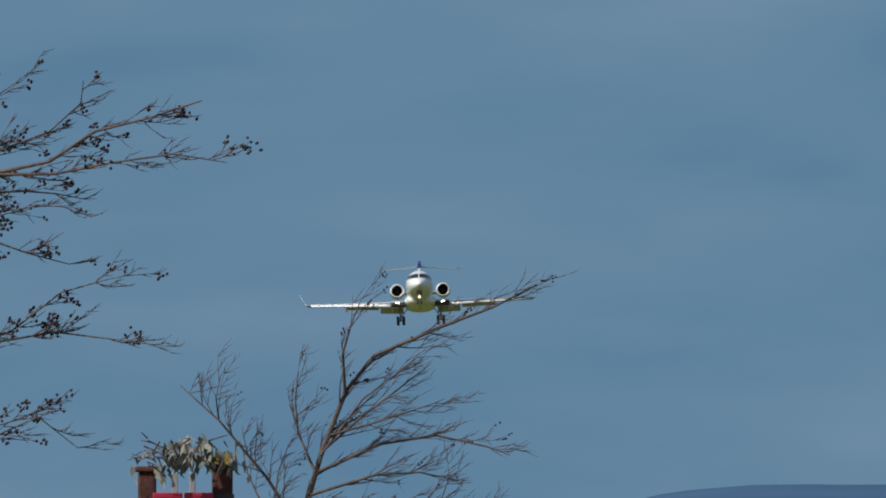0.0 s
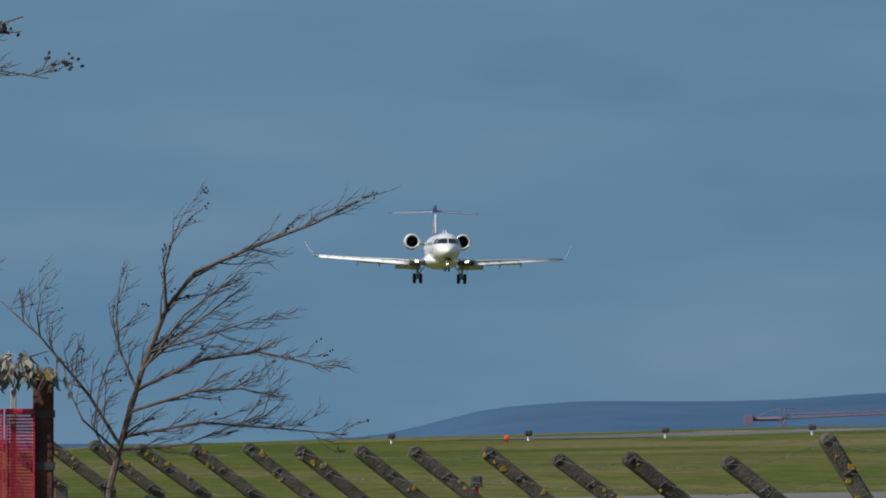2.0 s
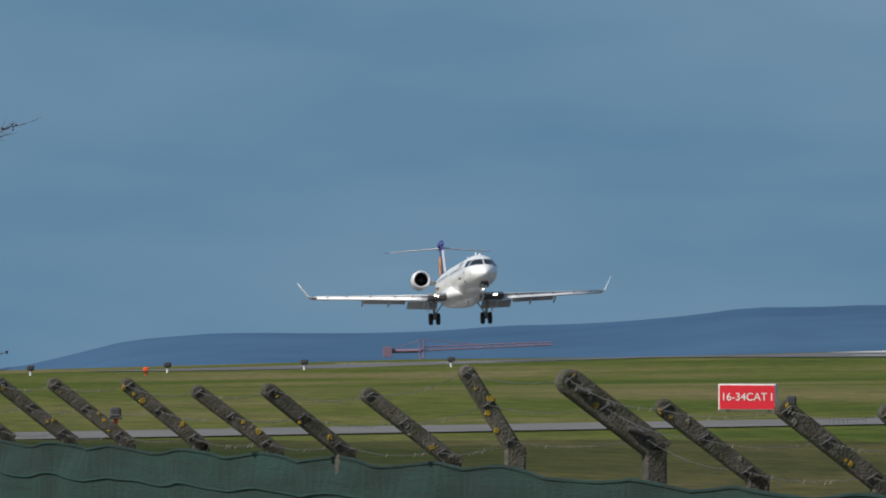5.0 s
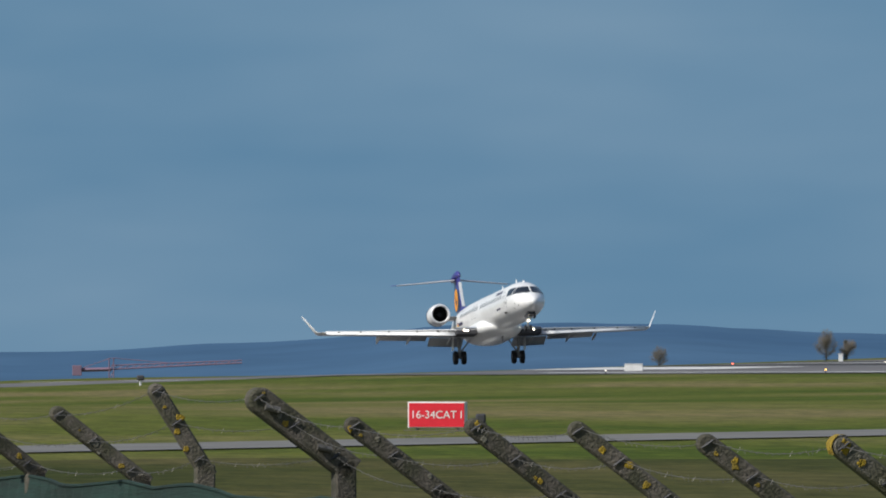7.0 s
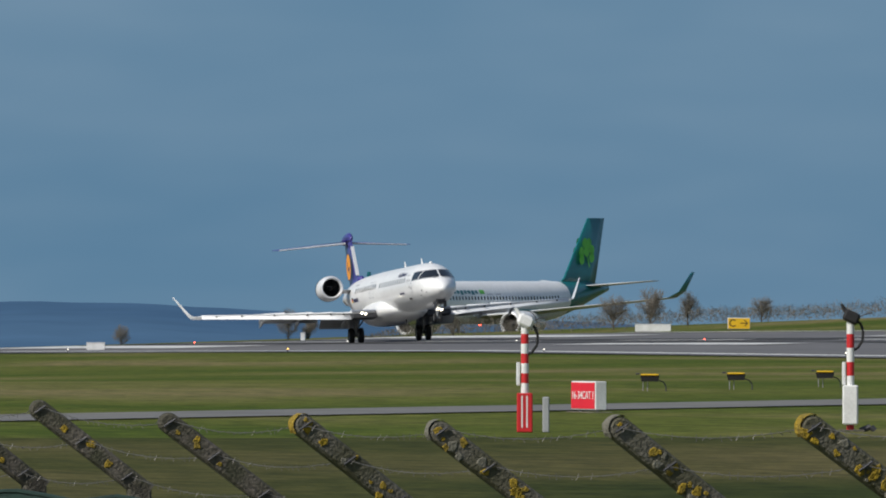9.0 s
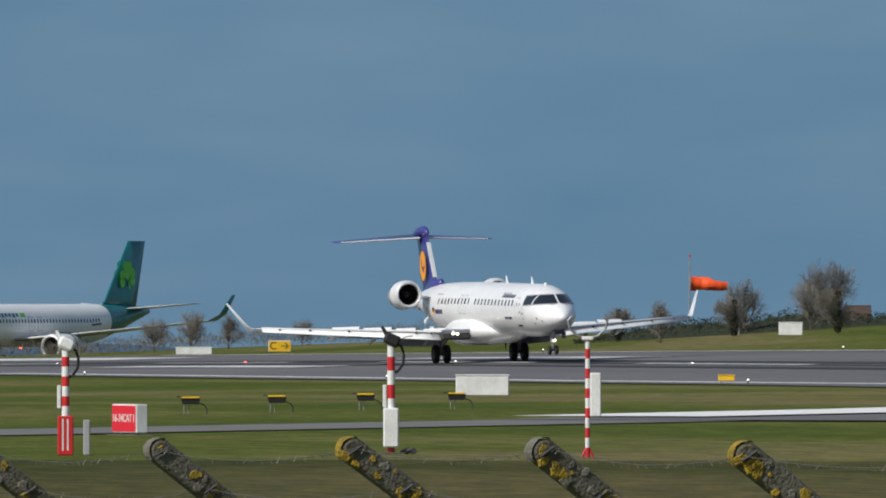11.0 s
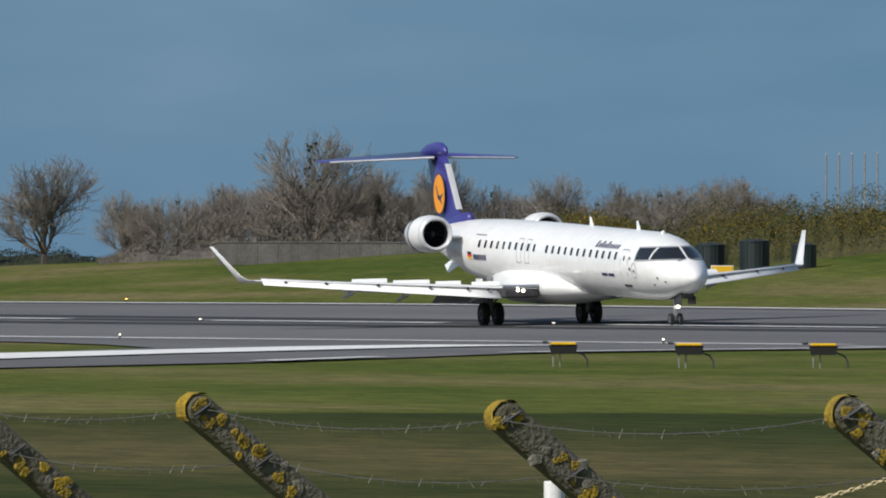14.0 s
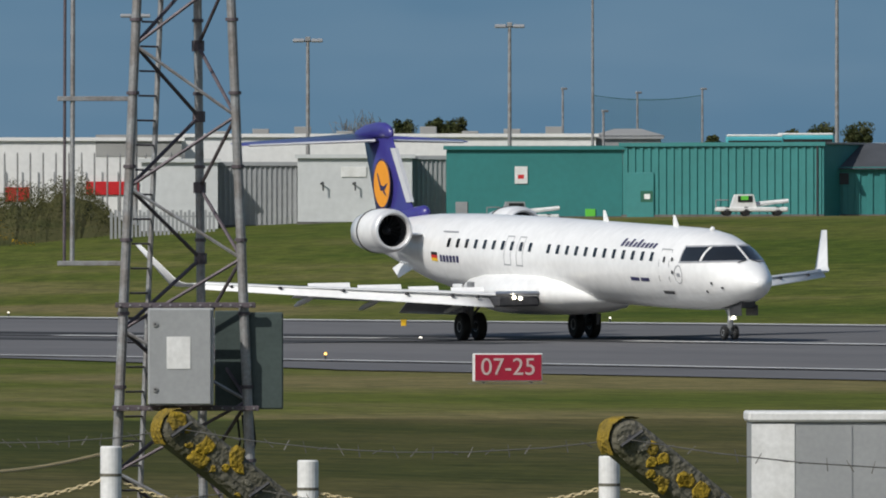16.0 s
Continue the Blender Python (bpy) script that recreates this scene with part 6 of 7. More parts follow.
# green safety net on its poles, evergreens and vehicles behind the sheds
M_NETCORD = material("green_net_cord", (0.02, 0.10, 0.09), 0.8, spread=0.2, scale=2)
x0, y0 = spot(bx(1050), 771)
x1, y1 = spot(bx(1243), 771)
safety_net = thing("safety_net", Matrix.Translation((x0, y0, ground_z(x0, y0))) @ pose(0, 0, 0, 0, 0, math.degrees(math.atan2(y1 - y0, x1 - x0))), "tall fine green safety net hung between poles", "net")
w, h = math.hypot(x1 - x0, y1 - y0), 11.5 - ground_z(x0, y0)
part("net_mesh", join(*[tube((w * i / 60, 0, 0), (w * i / 60, 0, h - 0.25 * math.sin(math.pi * i / 60)), 0.007, n=3, caps=False) for i in range(61)],
                       *[tube((0, 0, 0.1 * i), (w, 0, 0.1 * i), 0.006, n=3, caps=False) for i in range(int(h * 10))]), M_NETCORD, safety_net, kind="stuff")
part("net_rope", pipe([(w * i / 12, 0, h - 0.25 * math.sin(math.pi * i / 12)) for i in range(13)], 0.02, 5), M_NETCORD, safety_net)
M_NEEDLE = material("evergreen_leaves", (0.045, 0.062, 0.026), 0.9, spread=0.4, scale=1.2, second=(0.09, 0.095, 0.04), fine=6, spec=0.05)


def evergreen(px, d, top, wide, seed):
    """Bushy evergreen: a trunk and a crown of many small leaves in uneven lobes."""
    rng = random.Random(seed)
    x, y = spot(bx(px), d)
    g = ground_z(x, y)
    t = thing("evergreen_tree", pose(x, y, g), "dark bushy evergreen tree behind the sheds", "tree", "evergreens behind the sheds")
    h = top - g
    part("trunk", tube((0, 0, -0.2), (0.05, 0, h * 0.8), 0.16, 0.05, 8), M_BARK, t)
    lobes = [(rng.uniform(-0.32, 0.32) * wide, rng.uniform(-0.3, 0.3) * wide, h - wide * rng.uniform(0.2, 0.75), wide * rng.uniform(0.16, 0.27)) for _ in range(16)]
    leaves = []
    for a, b, c, r in lobes:
        for _ in range(150):
            q = Vector((rng.gauss(0, 1), rng.gauss(0, 1), rng.gauss(0, 1))).normalized() * r * rng.random() ** 0.4 + Vector((a, b, min(c, h - r)))
            u = Vector((rng.uniform(-1, 1), rng.uniform(-1, 1), rng.uniform(-1, 1))) * 0.10
            v = Vector((rng.uniform(-1, 1), rng.uniform(-1, 1), rng.uniform(-1, 1))) * 0.10
            leaves.append(([tuple(q - u), tuple(q + v), tuple(q + u)], [(0, 1, 2)]))
    part("crown", join(*leaves), M_NEEDLE, t, "dense dark leaves")


for px, d, top, wide, seed in ((712, 800, 10.6, 1.7, 1), (768, 800, 10.7, 1.6, 2), (803, 802, 10.7, 1.6, 3), (1408, 800, 10.0, 1.2, 4), (1455, 800, 10.3, 1.8, 5), (1522, 800, 10.5, 1.9, 6), (1262, 790, 9.5, 0.9, 7), (1340, 800, 9.4, 0.8, 8)):
    evergreen(px, d, top, wide, seed)


def coach(px, d, base, label, mat):
    x, y = spot(bx(px), d)
    g = ground_z(x, y)
    c = thing("coach", facing(x, y, g, 4), label, "coach", "coaches behind the sheds")
    z = base - g
    part("body", box(-1.5, 1.5, -0.5, 0.5, 0.25, z, 0.06), mat, c)
    part("window_band", box(-1.4, 1.4, -0.52, -0.505, z - 0.55, z - 0.2, 0.005), M_GLASS, c)
    part("roof", box(-1.45, 1.45, -0.48, 0.48, z, z + 0.12, 0.04), M_PLAIN, c)
    for q in (-0.9, 0.95):
        part("wheel", moved(lathe([(0.12, -0.5), (0.25, -0.48), (0.25, 0.48), (0.12, 0.5)], 14, "y"), pose(q, 0, 0.25)), M_BLACK, c)


M_TURQUOISE = material("turquoise_paint", (0.08, 0.42, 0.48), 0.4, spread=0.08, scale=1)
coach(1335, 742, 9.0, "turquoise and white coach behind the shed", M_TURQUOISE)
coach(1425, 745, 9.1, "turquoise and white coach behind the shed", M_TURQUOISE)
coach(1545, 742, 7.9, "white coach behind the low shed", M_PLAIN)
x, y = spot(bx(1552), 738)
board = thing("notice_board", facing(x, y, ground_z(x, y)), "small red notice board on two posts behind the shed", "sign")
h = 8.4 - ground_z(x, y)
part("panel", box(-0.33, 0.33, -0.03, 0.03, h - 0.45, h, 0.01), M_SIGNRED, board)
part("text_bar", box(-0.2, 0.2, -0.045, -0.035, h - 0.28, h - 0.18), M_PLAIN, board)
for q in (-0.25, 0.25):
    part("post", tube((q, 0.05, -0.1), (q, 0.05, h), 0.03, n=6), M_STEEL, board)

# palisade fence before the warehouse
for i in range(34):
    b = 20.75 + 0.052 * i
    x, y = spot(b, 742)
    if b > 22.35:
        break
    z = 6.4
    f = thing("palisade_post", pose(x, y, ground_z(x, y)), "tall thin pale palisade post above the gorse", "fence post", "palisade posts")
    top = 7.75 + 0.35 * smooth01(b, 20.75, 21.6) - ground_z(x, y)
    part("upright", tube((0, 0, -0.1), (0, 0, top), 0.055, 0.045, 6), M_STEEL, f)
    part("tip", tube((0, 0, top), (0.0, 0, top + 0.12), 0.045, 0.005, 6), M_STEEL, f)
x, y = spot(22.2, 690)
pal = thing("palisade_fence", facing(x, y, ground_z(x, y)), "grey steel palisade fence at the edge of the sheds", "fence")
for i in range(26):
    part("pale", box(-2.3 + 0.2 * i, -2.17 + 0.2 * i, -0.02, 0.02, -0.2, 1.15 + 0.1 * (i % 2), 0.006), M_MIDCLAD, pal)
part("rail", box(-2.4, 2.9, 0.02, 0.06, 0.9, 0.97), M_MIDCLAD, pal)


# ---- lattice mast with cabinets, bollards and chain ----
def lattice_mast(bearing, d):
    x, y = spot(bearing, d)
    g = ground_z(x, y)
    m = thing("lattice_mast", facing(x, y, g), "galvanised lattice mast carrying equipment cabinets and a side aerial", "lattice mast")
    k = d / 25000.0
    eye = 3.0 - g

    def at(px, py, dy=0.0):
        return Vector(((px - 325) * k, dy, eye - (py - 445) * k))
    def leg(name, a, b, dy, r):
        p, q = at(*a, dy), at(*b, dy)
        w = (p - q)
        lo = q - w * ((q.z + 0.2) / w.z)
        hi = p + w * (2.6 / w.z)
        part(name, tube(lo, hi, r * 1.08, r * 0.95, 12), M_STEEL, m, "galvanised tube leg")
        for i in range(11):
            c = lo.lerp(hi, (i + 0.5) / 11)
            part("leg_clamp", tube(c - Vector((0, 0, 0.018)), c + Vector((0, 0, 0.018)), r * 1.35, n=12), M_PURPLE, m)
        return lambda z: lo.lerp(hi, (z - lo.z) / (hi.z - lo.z))
    L = leg("leg", (243, 0), (219, 540), -0.25, 0.052)
    R = leg("leg", (409, 0), (431, 540), -0.25, 0.052)
    B = leg("leg", (350, 0), (356, 540), 0.55, 0.047)
    step = 0.78
    z, side = 0.1, 0
    while z < eye + 4.6:
        for a, b in ((L, B), (B, R), (L, R)):
            p, q = (a(z), b(z + step)) if side % 2 else (b(z), a(z + step))
            part("diagonal_brace", tube(p, q, 0.021, n=6), M_PURPLE if (a, b) != (L, R) or side % 2 else M_STEEL, m)
        part("bolted_joint", tube(B(z) - Vector((0, 0, 0.06)), B(z) + Vector((0, 0, 0.06)), 0.07, n=8), M_PURPLE, m)
        z += step
        side += 1
    # ladder
    a0, a1 = at(285, 0, 0.2), at(262, 540, 0.2)
    w = a0 - a1
    lo, hi = a1 - w * (a1.z / w.z), a0 + w * (2.6 / w.z)
    part("ladder_rail", tube(lo, hi, 0.03, n=8), M_STEEL, m)
    n = int((hi.z - lo.z) / 0.27)
    for i in range(n):
        c = lo.lerp(hi, (i + 0.5) / n)
        q = L(c.z)
        part("ladder_rung", tube(c, c.lerp(q, 0.75), 0.012, n=5), M_PURPLE, m)
    # carriers and cabinets
    for py, x0, x1 in ((540, 204, 452), (722, 199, 458)):
        for dy in (-0.36, 0.3):
            p, q = at(x0, py, dy), at(x1, py, dy)
            part("carrier_rail", box(p.x, q.x, dy - 0.025, dy + 0.025, p.z - 0.028, p.z + 0.028, 0.004), M_PURPLE, m)
        for i in range(14):
            p = at(x0 + (x1 - x0) * (i + 0.5) / 14, py, 0)
            part("rail_bolt", tube((p.x, -0.40, p.z), (p.x, -0.382, p.z), 0.012, n=6), M_STEEL, m)
    p, q = at(262, 545), at(378, 716)
    cab = part("cabinet", box(p.x, q.x, -0.75, -0.39, q.z, p.z, 0.015), M_CABINET, m, "grey steel equipment cabinet")
    part("cabinet_door", box(p.x + 0.012, q.x - 0.03, -0.772, -0.752, q.z + 0.012, p.z - 0.012, 0.008), M_CABINET, cab)
    a, b = at(295, 595), at(337, 652)
    part("paper_notice", box(a.x, b.x, -0.779, -0.775, b.z, a.z), M_PLAIN, cab, "blank white notice")
    for py in (573, 688):
        c = at(275, py)
        part("door_lock", moved(lathe([(0.03, -0.012), (0.03, 0.0), (0.012, 0.004)], 10, "y"), pose(c.x, -0.776, c.z)), M_STEEL, cab)
        part("lock_slot", box(c.x - 0.008, c.x + 0.008, -0.795, -0.789, c.z - 0.008, c.z + 0.008), M_BLACK, cab)
    p, q = at(440, 553), at(501, 724)
    part("rear_cabinet", box(p.x, q.x, -0.2, 0.35, q.z, p.z, 0.015), M_CABINETDARK, m, "dark green cabinet side")
    p, q = at(380, 550), at(440, 725)
    part("cabinet_back", box(p.x, q.x, 0.1, 0.35, q.z, p.z, 0.01), M_CABINETDARK, m)
    for i in range(4):
        c = at(420 + 9 * i, 735)
        part("cable", pipe([(c.x, 0.1, c.z), (c.x + 0.03, 0.05, c.z - 0.3), (c.x - 0.05, 0, c.z - 0.6), (c.x - 0.1, 0, 0.02)], 0.014, 6), M_BLACK, m)
    # side aerial
    for px, r, mat in ((114, 0.017, M_PURPLE), (128, 0.026, M_STEEL)):
        p = at(px, 465, -0.1)
        part("aerial_rod", tube((p.x, -0.1, p.z), (p.x + 0.02, -0.1, p.z + 5.6), r, n=8), mat, m)
    for py in (175, 466):
        p, q = at(102, py, -0.1), at(232, py, -0.25)
        part("aerial_arm", box(p.x, q.x + (0 if py < 200 else -0.05), -0.14, -0.09, p.z - 0.026, p.z + 0.026, 0.005), M_STEEL, m)


lattice_mast(22.307, 155)

bollards = []
for b, top in ((19.65, 0.66), (21.07, 1.05), (22.012, 1.07), (22.811, 0.93), (24.033, 0.97), (25.6, 0.95)):
    x, y = spot(b, 140)
    g = ground_z(x, y)
    p = thing("bollard", pose(x, y, g), "white painted round bollard with chain", "bollard", "chained bollards")
    h = top - g
    part("post", lathe([(0.105, -0.2), (0.105, h - 0.012), (0.095, h)], 20), M_PLAIN, p, smooth=False)
    part("band", lathe([(0.107, h - 0.30), (0.108, h - 0.30), (0.108, h - 0.27), (0.107, h - 0.27)], 20), M_LICHEN_PALE, p)
    bollards.append(Vector((x, y, g + h - 0.30)))


def chain(a, b, sag):
    c = thing("chain", pose(0, 0, 0), "yellowed plastic chain slung between white bollards", "chain", "bollard chains")
    n = int((b - a).length / 0.055)
    me = None
    for i in range(n):
        t = (i + 0.5) / n
        p = a.lerp(b, t) - Vector((0, 0, sag * 4 * t * (1 - t)))
        way = (b - a) - Vector((0, 0, sag * 4 * (1 - 2 * t)))
        if me is None:
            v, f = pipe([(0.038 * math.cos(q) , 0.018 * math.sin(q), 0) for q in [2 * math.pi * j / 8 for j in range(9)]], 0.008, 4)
            me = mesh_of("chain_link", v, f, M_CHAIN)
        o = new("chain_link", me)
        o.parent = c
        o.matrix_basis = Matrix.Translation(p) @ way.to_track_quat("X", "Z").to_matrix().to_4x4() @ pose(0, 0, 0, 90 * (i % 2) + 20)


for i in range(len(bollards) - 1):
    chain(bollards[i], bollards[i + 1], 0.22 if i != 3 else 0.2)
x, y = spot(22.1, 150)
chain(bollards[1] + Vector((0, 0, 0.1)), Vector((x, y, 0.95)), 0.15)

x, y = spot(24.92, 138)
cabin = thing("equipment_cabin", facing(x, y, ground_z(x, y), 3), "white flat-lidded equipment cabin behind the fence", "cabin")
k = 138 / 25000
w0, w1, h = (1326 - 1465) * k, 1.15, 3.0 - (728 - 445) * k - ground_z(x, y)
# The white walls' shade is put into this grey; lid and panel stay white.
part("body", box(w0, w1, -0.4, 0.6, -0.2, h - 0.1, 0.015), M_CABINET, cabin, "white sheet walls with their shade painted in as grey")
part("lid", box(w0 - 0.03, w1 + 0.03, -0.44, 0.64, h - 0.1, h, 0.02), M_PLAIN, cabin, "white overhanging lid")
part("corner_panel", box(w0 + 0.0, w0 + 0.42, -0.408, -0.402, 0, h - 0.12), M_PLAIN, cabin)
part("door_seam", box(0.2, 0.215, -0.408, -0.402, 0.05, h - 0.14), M_MIDCLAD, cabin)


# ---- posts, mesh barrier and trees by the fence ----
M_RUST = material("rusty_timber", (0.135, 0.045, 0.032), 0.9, spread=0.4, scale=5, second=(0.06, 0.024, 0.02), fine=40, bump=0.4)
M_CRATE = material("red_plastic_mesh", (0.52, 0.018, 0.055), 0.55, spread=0.2, scale=6)
M_DRYLEAF = material("grey_dry_leaves", (0.36, 0.35, 0.30), 0.9, spread=0.3, scale=8, second=(0.13, 0.13, 0.11), fine=40)
PD = 95.0


def near_frame(d, px, py, yaw=7.888, level=604.0):
    """A place at distance d, given across and down the view at one heading."""
    b = yaw + (px - 784) * 0.002292
    x, y = spot(b, d)
    return Vector((x, y, 3.0 - (py - level) * d / 25000))


for px, top, wide, cap in ((38, 690, 0.062, False), (171, 676, 0.07, True)):
    p = near_frame(PD, px, top)
    g = ground_z(p.x, p.y)
    t = thing("timber_post", facing(p.x, p.y, g), "rust-brown square timber post beside the fence", "post", "timber posts")
    h = p.z - g
    part("shaft", box(-wide, wide, -wide, wide, -0.3, h, 0.012), M_RUST, t)
    if cap:
        part("cap", loft([[(-0.1, -0.1, h), (0.1, -0.1, h), (0.1, 0.1, h), (-0.1, 0.1, h)], [(-0.06, -0.06, h + 0.07), (0.06, -0.06, h + 0.07), (0.06, 0.06, h + 0.07), (-0.06, 0.06, h + 0.07)]]), M_LICHEN, t, "yellow lichened cap")
    else:
        part("cap", box(-0.085, 0.085, -0.085, 0.085, h, h + 0.04, 0.012), M_RUST, t)
    for i in range(5):
        part("strap", box(-wide - 0.01, wide + 0.01, -wide - 0.01, -wide - 0.002, h - 0.25 - 0.35 * i, h - 0.2 - 0.35 * i), M_DARK, t)
for px in (87, 118):
    p = near_frame(PD, px, 690)
    t = thing("thin_stake", facing(p.x, p.y, ground_z(p.x, p.y)), "thin grey stake behind the red mesh", "stake", "thin stakes")
    part("shaft", box(-0.02, 0.02, -0.02, 0.02, -0.2, p.z - ground_z(p.x, p.y), 0.004), M_CABINET, t)
    part("tie", box(-0.03, 0.03, -0.03, 0.03, 1.2, 1.26, 0.004), M_DARK, t)
p = near_frame(PD - 0.1, 102, 726)
g = ground_z(p.x, p.y)
bar = thing("mesh_barrier", facing(p.x, p.y, g), "red plastic mesh barrier between two timber posts", "barrier")
h = p.z - g
for side in (-1, 1):
    pan = part("panel_frame", join(box(side * 0.105 - 0.1, side * 0.105 + 0.1, -0.02, 0.02, h - 0.04, h, 0.006), box(side * 0.105 - 0.1, side * 0.105 - 0.085, -0.018, 0.018, -0.2, h - 0.04), box(side * 0.105 + 0.085, side * 0.105 + 0.1, -0.018, 0.018, -0.2, h - 0.04)), M_CRATE, bar)
    for i in range(11):
        part("mesh_upright", box(side * 0.105 - 0.08 + 0.015 * i, side * 0.105 - 0.073 + 0.015 * i, -0.008, 0.0, -0.1, h - 0.04), M_CRATE, pan)
    for i in range(60):
        part("mesh_bar", box(side * 0.105 - 0.085, side * 0.105 + 0.085, 0.001, 0.012, h - 0.065 - 0.022 * i, h - 0.054 - 0.022 * i), M_CRATE, pan)

rng = random.Random(21)
c0 = near_frame(PD - 0.3, 112, 655)
clump = thing("dry_foliage", facing(c0.x, c0.y, c0.z), "clump of dry grey leaves caught on the posts", "foliage")
twigs, leaves = [], []
for i in range(34):
    a = rng.uniform(-0.32, 0.34)
    q = Vector((a, rng.uniform(-0.1, 0.1), rng.uniform(-0.1, 0.1)))
    r = q + Vector((rng.uniform(-0.14, 0.14), rng.uniform(-0.05, 0.05), rng.uniform(-0.16, 0.04)))
    twigs.append(tube(q, r, 0.006, 0.003, 4))
for i in range(150):
    a = rng.gauss(0.03, 0.15)
    q = Vector((a, rng.uniform(-0.1, 0.1), 0.02 + rng.gauss(0, 0.055) - 0.9 * a * a))
    w = rng.uniform(0.02, 0.04)
    down = Vector((rng.uniform(-0.5, 0.5), rng.uniform(-0.3, 0.3), -1)).normalized() * rng.uniform(0.05, 0.12)
    s = Vector((rng.uniform(-1, 1), rng.uniform(-1, 1), rng.uniform(-0.3, 0.3))).normalized() * w
    leaves.append(([tuple(q), tuple(q + down * 0.4 + s), tuple(q + down), tuple(q + down * 0.4 - s * 0.6)], [(0, 1, 2, 3)]))
for i in range(40):
    q = Vector((rng.uniform(-0.34, -0.05), rng.uniform(-0.06, 0.06), rng.uniform(-0.05, 0.03)))
    twigs.append(tube(q, q + Vector((rng.uniform(-0.1, 0.05), 0, rng.uniform(-0.04, 0.05))), 0.004, 0.002, 3))
part("leaf_cluster", join(*leaves), M_DRYLEAF, clump, kind="stuff")
part("twig_cluster", join(*twigs), M_NEARTWIG, clump, kind="stuff")


def sprays(points, r, rng, k, out, cones, lean, dense, first=0.15, level=0, cone_rate=0.0):
    """A limb along points with forked side twigs that sweep along lean."""
    n = len(points) - 1
    for i in range(n):
        f0, f1 = 1 - 0.75 * i / n, 1 - 0.75 * (i + 1) / n
        a, b = points[i], points[i + 1]
        out[0 if level == 0 else 1].append(tube(a, b, r * f0, r * f1, 7 if level == 0 else 4, False))
        if level < 3:
            count = max(1, int((b - a).length * dense * (1.0 if level else 1.0)))
            for j in range(count):
                t = rng.random()
                if i == 0 and t < first:
                    continue
                p = a.lerp(b, t)
                way = (b - a).normalized()
                side = (turned(way, rng, 38) * 0.9 + lean * 0.35 + Vector((0, 0, rng.uniform(-0.25, 0.3)))).normalized()
                side.y *= 0.6
                L = k * (0.62 ** level) * rng.uniform(0.5, 1.25) * (1 - 0.35 * i / n)
                pts = [p]
                for s in range(3):
                    side = (side + lean * 0.10 + Vector((rng.uniform(-0.16, 0.16), rng.uniform(-0.1, 0.1), rng.uniform(-0.1, 0.18)))).normalized()
                    pts.append(pts[-1] + side * L / 3)
                sprays(pts, max(0.0022, r * f0 * 0.42), rng, k, out, cones, lean, dense * 1.55, 0.1, level + 1, cone_rate)
                if cone_rate and level > 0 and rng.random() < cone_rate:
                    for _ in range(rng.choice((2, 3, 5))):
                        c = pts[-1] + Vector((rng.gauss(0, 0.012), rng.gauss(0, 0.01), rng.gauss(0, 0.012)))
                        cones.append(moved(lathe([(0.002, -0.009), (0.006, -0.004), (0.0065, 0.003), (0.002, 0.009)], 6), pose(*c, rng.uniform(0, 180), rng.uniform(0, 90), 0)))


def spray_tree(name, d, limbs, foot, label, seed, lean, k, dense, r, cone_rate, yaw, level, dx=0, dy=0):
    rng = random.Random(seed)
    base = near_frame(d, *foot, yaw, level)
    g = ground_z(base.x, base.y)
    origin = Vector((base.x, base.y, g))
    t = thing(name, pose(base.x, base.y, g), label, "tree", "windswept trees by the fence")
    out, cones = ([], []), []
    for j, (thick, pts) in enumerate(limbs):
        line = []
        for i, (px, py) in enumerate(pts):
            line.append(near_frame(d + (0.10 * math.sin(2.3 * j + 0.8 * i) if i else 0.05 * (j % 3)), px + dx, py + dy, yaw, level) - origin)
        sprays(line, r * thick, rng, k, out, cones, Vector(lean), dense, 0.3, 0, cone_rate)
    low = near_frame(d, *limbs[0][1][0], yaw, level) - origin
    part("trunk", join(tube((0, 0, -0.3), low, r * 1.5, r, 10)), M_NEARBARK, t)
    part("limb", join(*out[0]), M_NEARBARK, t)
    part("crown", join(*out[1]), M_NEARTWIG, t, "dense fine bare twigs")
    if cones:
        part("cone_cluster", join(*cones), M_CONE, t, "dark clustered cones", kind="stuff")
    return t


spray_tree("windswept_tree", 90.0, (
    (1.0, ((288, 868), (310, 780), (345, 660), (390, 545), (440, 484), (560, 432), (650, 398), (728, 358))),
    (0.55, ((306, 790), (250, 700), (200, 640), (165, 598), (125, 562), (96, 536))),
    (0.3, ((165, 598), (160, 560), (168, 518))),
    (0.45, ((335, 690), (305, 620), (300, 560), (306, 512))),
    (0.5, ((388, 548), (384, 480), (400, 425), (416, 386))),
    (0.5, ((350, 650), (420, 590), (480, 545), (530, 505))),
    (0.55, ((340, 690), (450, 640), (550, 625), (640, 645), (680, 660))),
    (0.5, ((328, 730), (440, 695), (520, 690), (590, 705))),
    (0.5, ((315, 775), (450, 750), (600, 762), (710, 772))),
    (0.4, ((345, 660), (420, 560), (500, 500), (520, 480))),
    (0.4, ((300, 800), (240, 745), (215, 690), (205, 640))),
    (0.35, ((300, 800), (420, 790), (560, 735), (575, 690))),
    (0.35, ((360, 625), (450, 600), (540, 570), (565, 560))),
    (0.35, ((295, 830), (260, 760), (270, 690), (285, 650)))),
    (286, 880), "windswept bare tree with reddish twigs beside the fence", 5, (0.8, 0, 0.25), 0.26, 11.5, 0.022, 0.03, 7.888, 604.0)

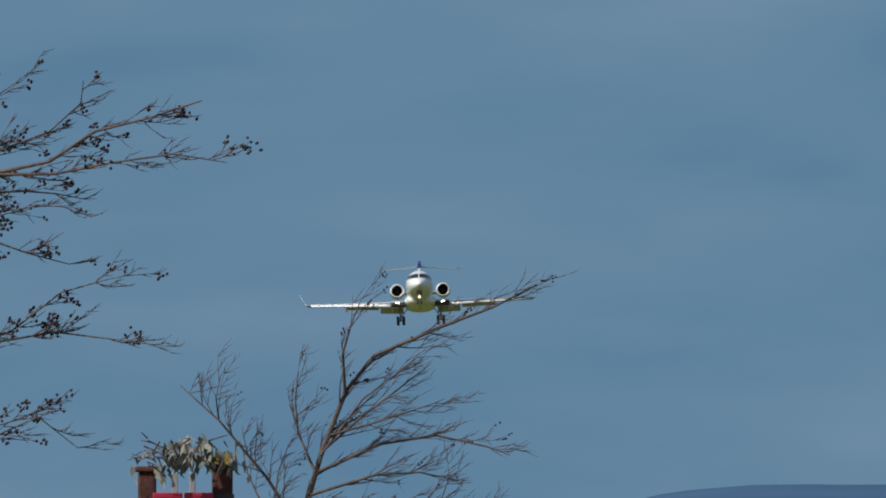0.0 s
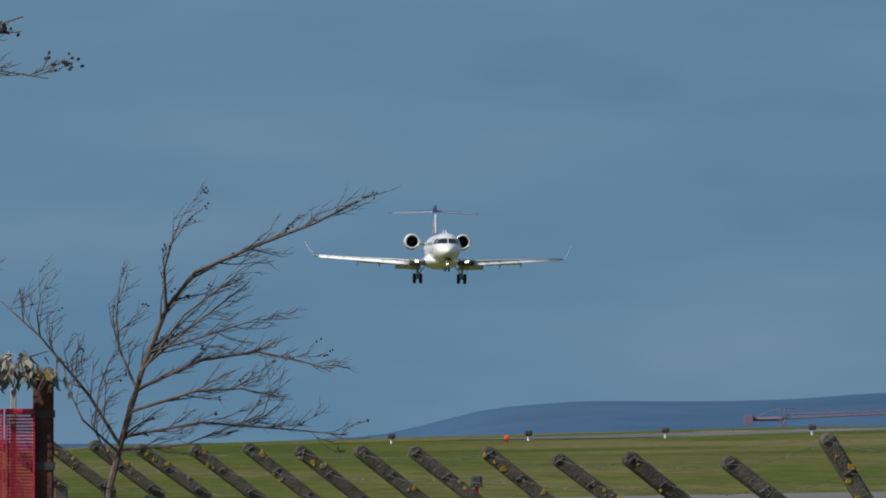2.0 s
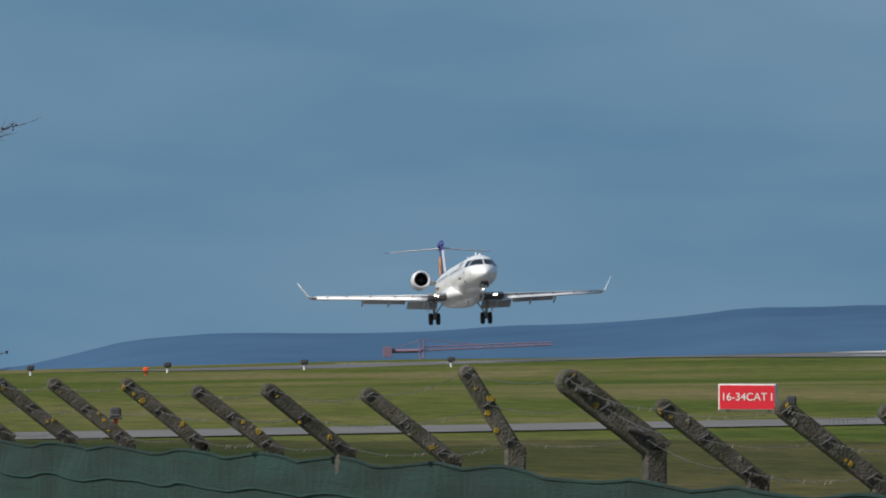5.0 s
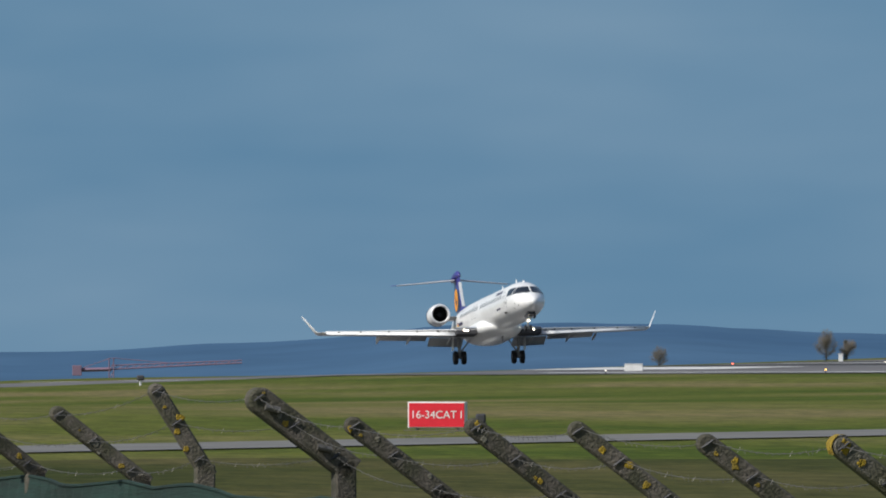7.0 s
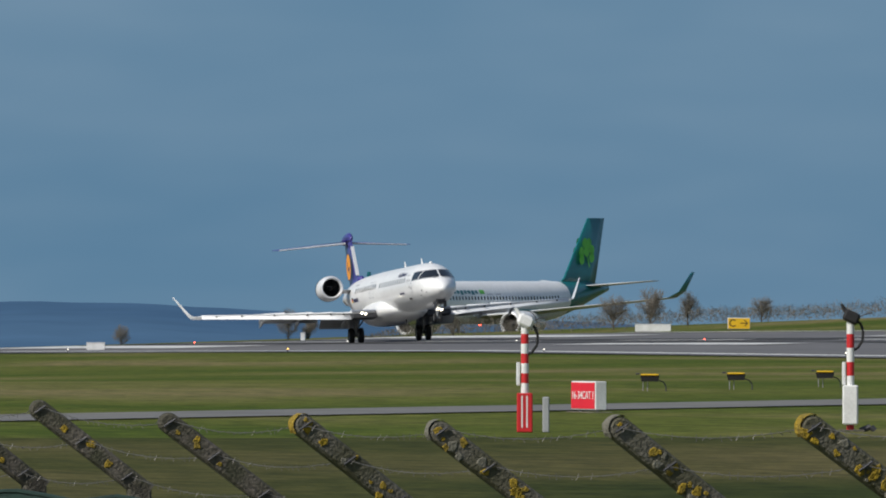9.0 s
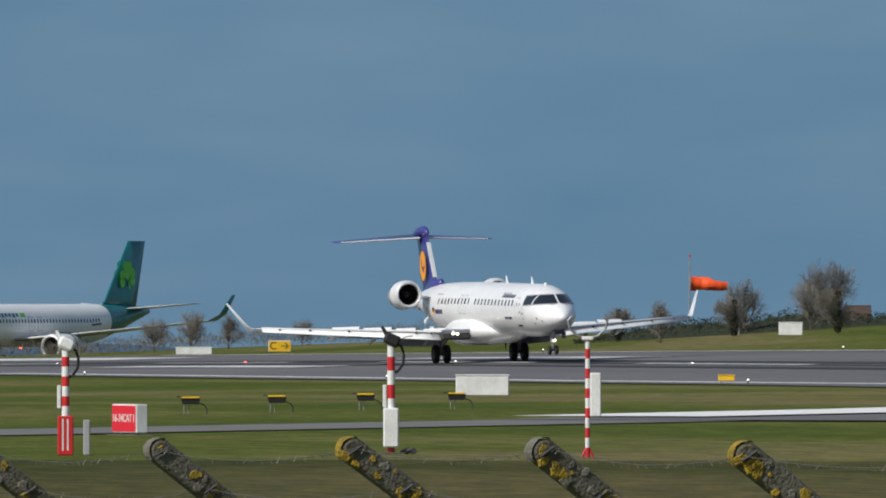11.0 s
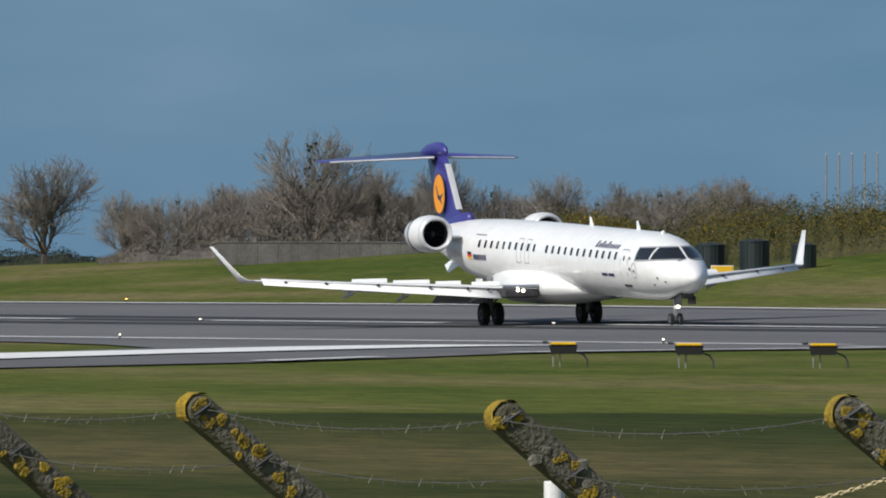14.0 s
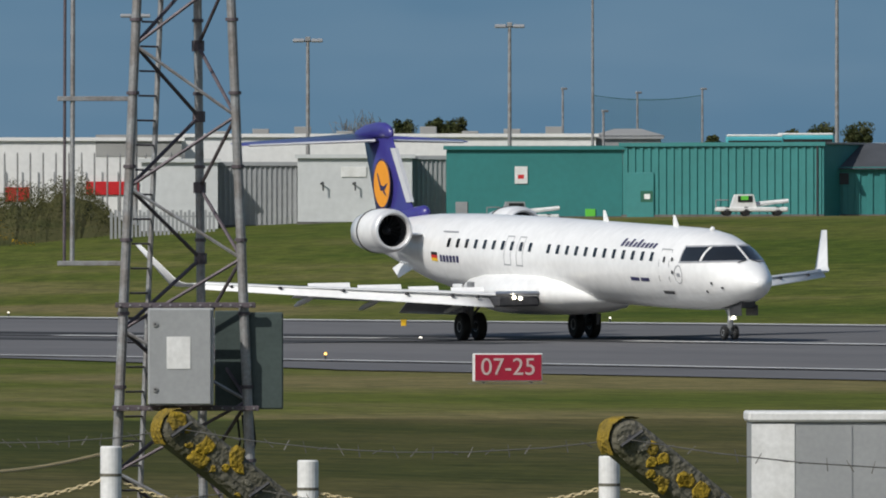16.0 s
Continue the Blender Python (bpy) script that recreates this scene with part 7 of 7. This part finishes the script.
spray_tree("windswept_tree", 60.0, (
    (1.0, ((-420, 700), (-300, 470), (-120, 330), (0, 292), (110, 268), (190, 215), (290, 190), (380, 160))),
    (0.6, ((0, 292), (120, 290), (220, 270), (330, 255), (424, 270))),
    (0.55, ((-200, 390), (-60, 330), (60, 320), (120, 325), (175, 335))),
    (0.5, ((-120, 330), (20, 250), (110, 215), (165, 165), (170, 125))),
    (0.6, ((-300, 470), (-120, 380), (0, 405), (70, 430), (145, 450))),
    (0.6, ((-420, 700), (-150, 610), (0, 590), (120, 570), (200, 580), (295, 592))),
    (0.45, ((-100, 600), (40, 570), (130, 500), (200, 480), (252, 468))),
    (0.5, ((-420, 760), (-200, 760), (0, 760), (90, 720), (160, 775))),
    (0.4, ((-160, 350), (-60, 200), (20, 150), (65, 118))),
    (0.4, ((-260, 500), (-120, 420), (0, 370), (90, 345), (150, 350))),
    (0.35, ((-200, 760), (-60, 720), (20, 735), (110, 705)))),
    (-430, 900), "bare alder-like tree with dark cone clusters", 9, (0.85, 0, 0.12), 0.16, 13.0, 0.013, 0.12, 7.378, 750.0, -22, 18)


# ---- what moves ----
def flight(x, y, z, nose_up, bank, yaw):
    return pose(x, y, z, 0, 0, yaw) @ pose(0, 0, 0, -nose_up) @ pose(0, 0, 0, 0, -bank)


def motions():
    walk(jet, [(r[0], flight(*r[1:])) for r in (
        (0, 183.81, 1437.12, 13.59, 5.01, 2.14, -7.68), (0.5, 183.82, 1402.99, 12.14, 4.26, 1.64, -7.09), (1, 184.08, 1368.23, 10.86, 3.31, 0.06, -6.58), (1.5, 184.24, 1334.00, 9.78, 2.45, -1.02, -6.12),
        (2, 184.64, 1299.10, 8.68, 1.90, -0.76, -5.81), (2.5, 184.96, 1264.71, 7.42, 1.77, 0.62, -5.57), (3, 185.37, 1230.08, 5.66, 2.25, 2.12, -5.39), (3.2, 185.54, 1216.30, 4.78, 2.64, 2.77, -5.38),
        (5.3, 186.19, 1075.27, -1.07, 5.59, 1.32, -3.60), (5.5, 186.35, 1061.63, -1.29, 5.75, 2.35, -3.55), (6, 186.76, 1027.43, -1.71, 6.29, 4.00, -3.27), (6.5, 186.81, 994.88, -1.87, 6.58, 2.62, -2.69),
        (7, 187.08, 961.25, -1.63, 6.10, 0.93, -2.04), (7.5, 187.18, 928.47, -1.42, 5.67, 1.99, -1.84), (8, 187.62, 894.07, -1.26, 5.27, 4.55, -2.32), (8.2, 187.76, 880.54, -1.31, 5.14, 4.80, -2.66),
        (9.2, 188.10, 815.20, -1.22, 3.60, 2.40, -3.50), (10.3, 188.46, 745.09, -0.80, 2.03, 1.91, -3.81), (10.5, 188.51, 732.77, -0.71, 2.18, 1.88, -3.61), (11, 188.52, 702.48, -0.56, 1.50, 1.64, -2.77),
        (11.5, 188.39, 673.41, -0.49, 0.75, 1.76, -1.91), (12, 188.50, 643.20, -0.45, 0.52, 1.76, -1.55), (12.5, 188.43, 614.68, -0.32, 0.33, 1.84, -1.67), (13, 188.61, 584.87, -0.22, 0.17, 1.40, -1.90),
        (13.5, 188.51, 557.88, -0.23, 0.28, 1.53, -2.06), (14, 188.64, 529.99, -0.17, 0.28, 1.59, -1.95), (14.5, 188.65, 504.74, -0.14, 0.14, 1.38, -1.83), (15, 188.91, 478.89, -0.04, 0.31, 1.38, -2.03),
        (15.5, 189.11, 455.38, 0.01, 0.40, 1.31, -1.90), (16, 189.46, 431.53, 0.06, 0.27, 1.00, -1.58))])
    for panel, place, sweep in spoilers:
        shut, up = pose(*place, -2, 0, sweep), pose(*place, 32, 0, sweep)
        walk(panel, [(0, shut), (8.2, shut), (9.0, up), (16, up)])
    for gear in gears:
        walk(gear, [(0, pose(0, 0, -0.46)), (8.2, pose(0, 0, -0.46)), (8.9, pose(0, 0, -0.1)), (10.3, pose(0, 0, 0)), (16, pose(0, 0, 0))])


motions()
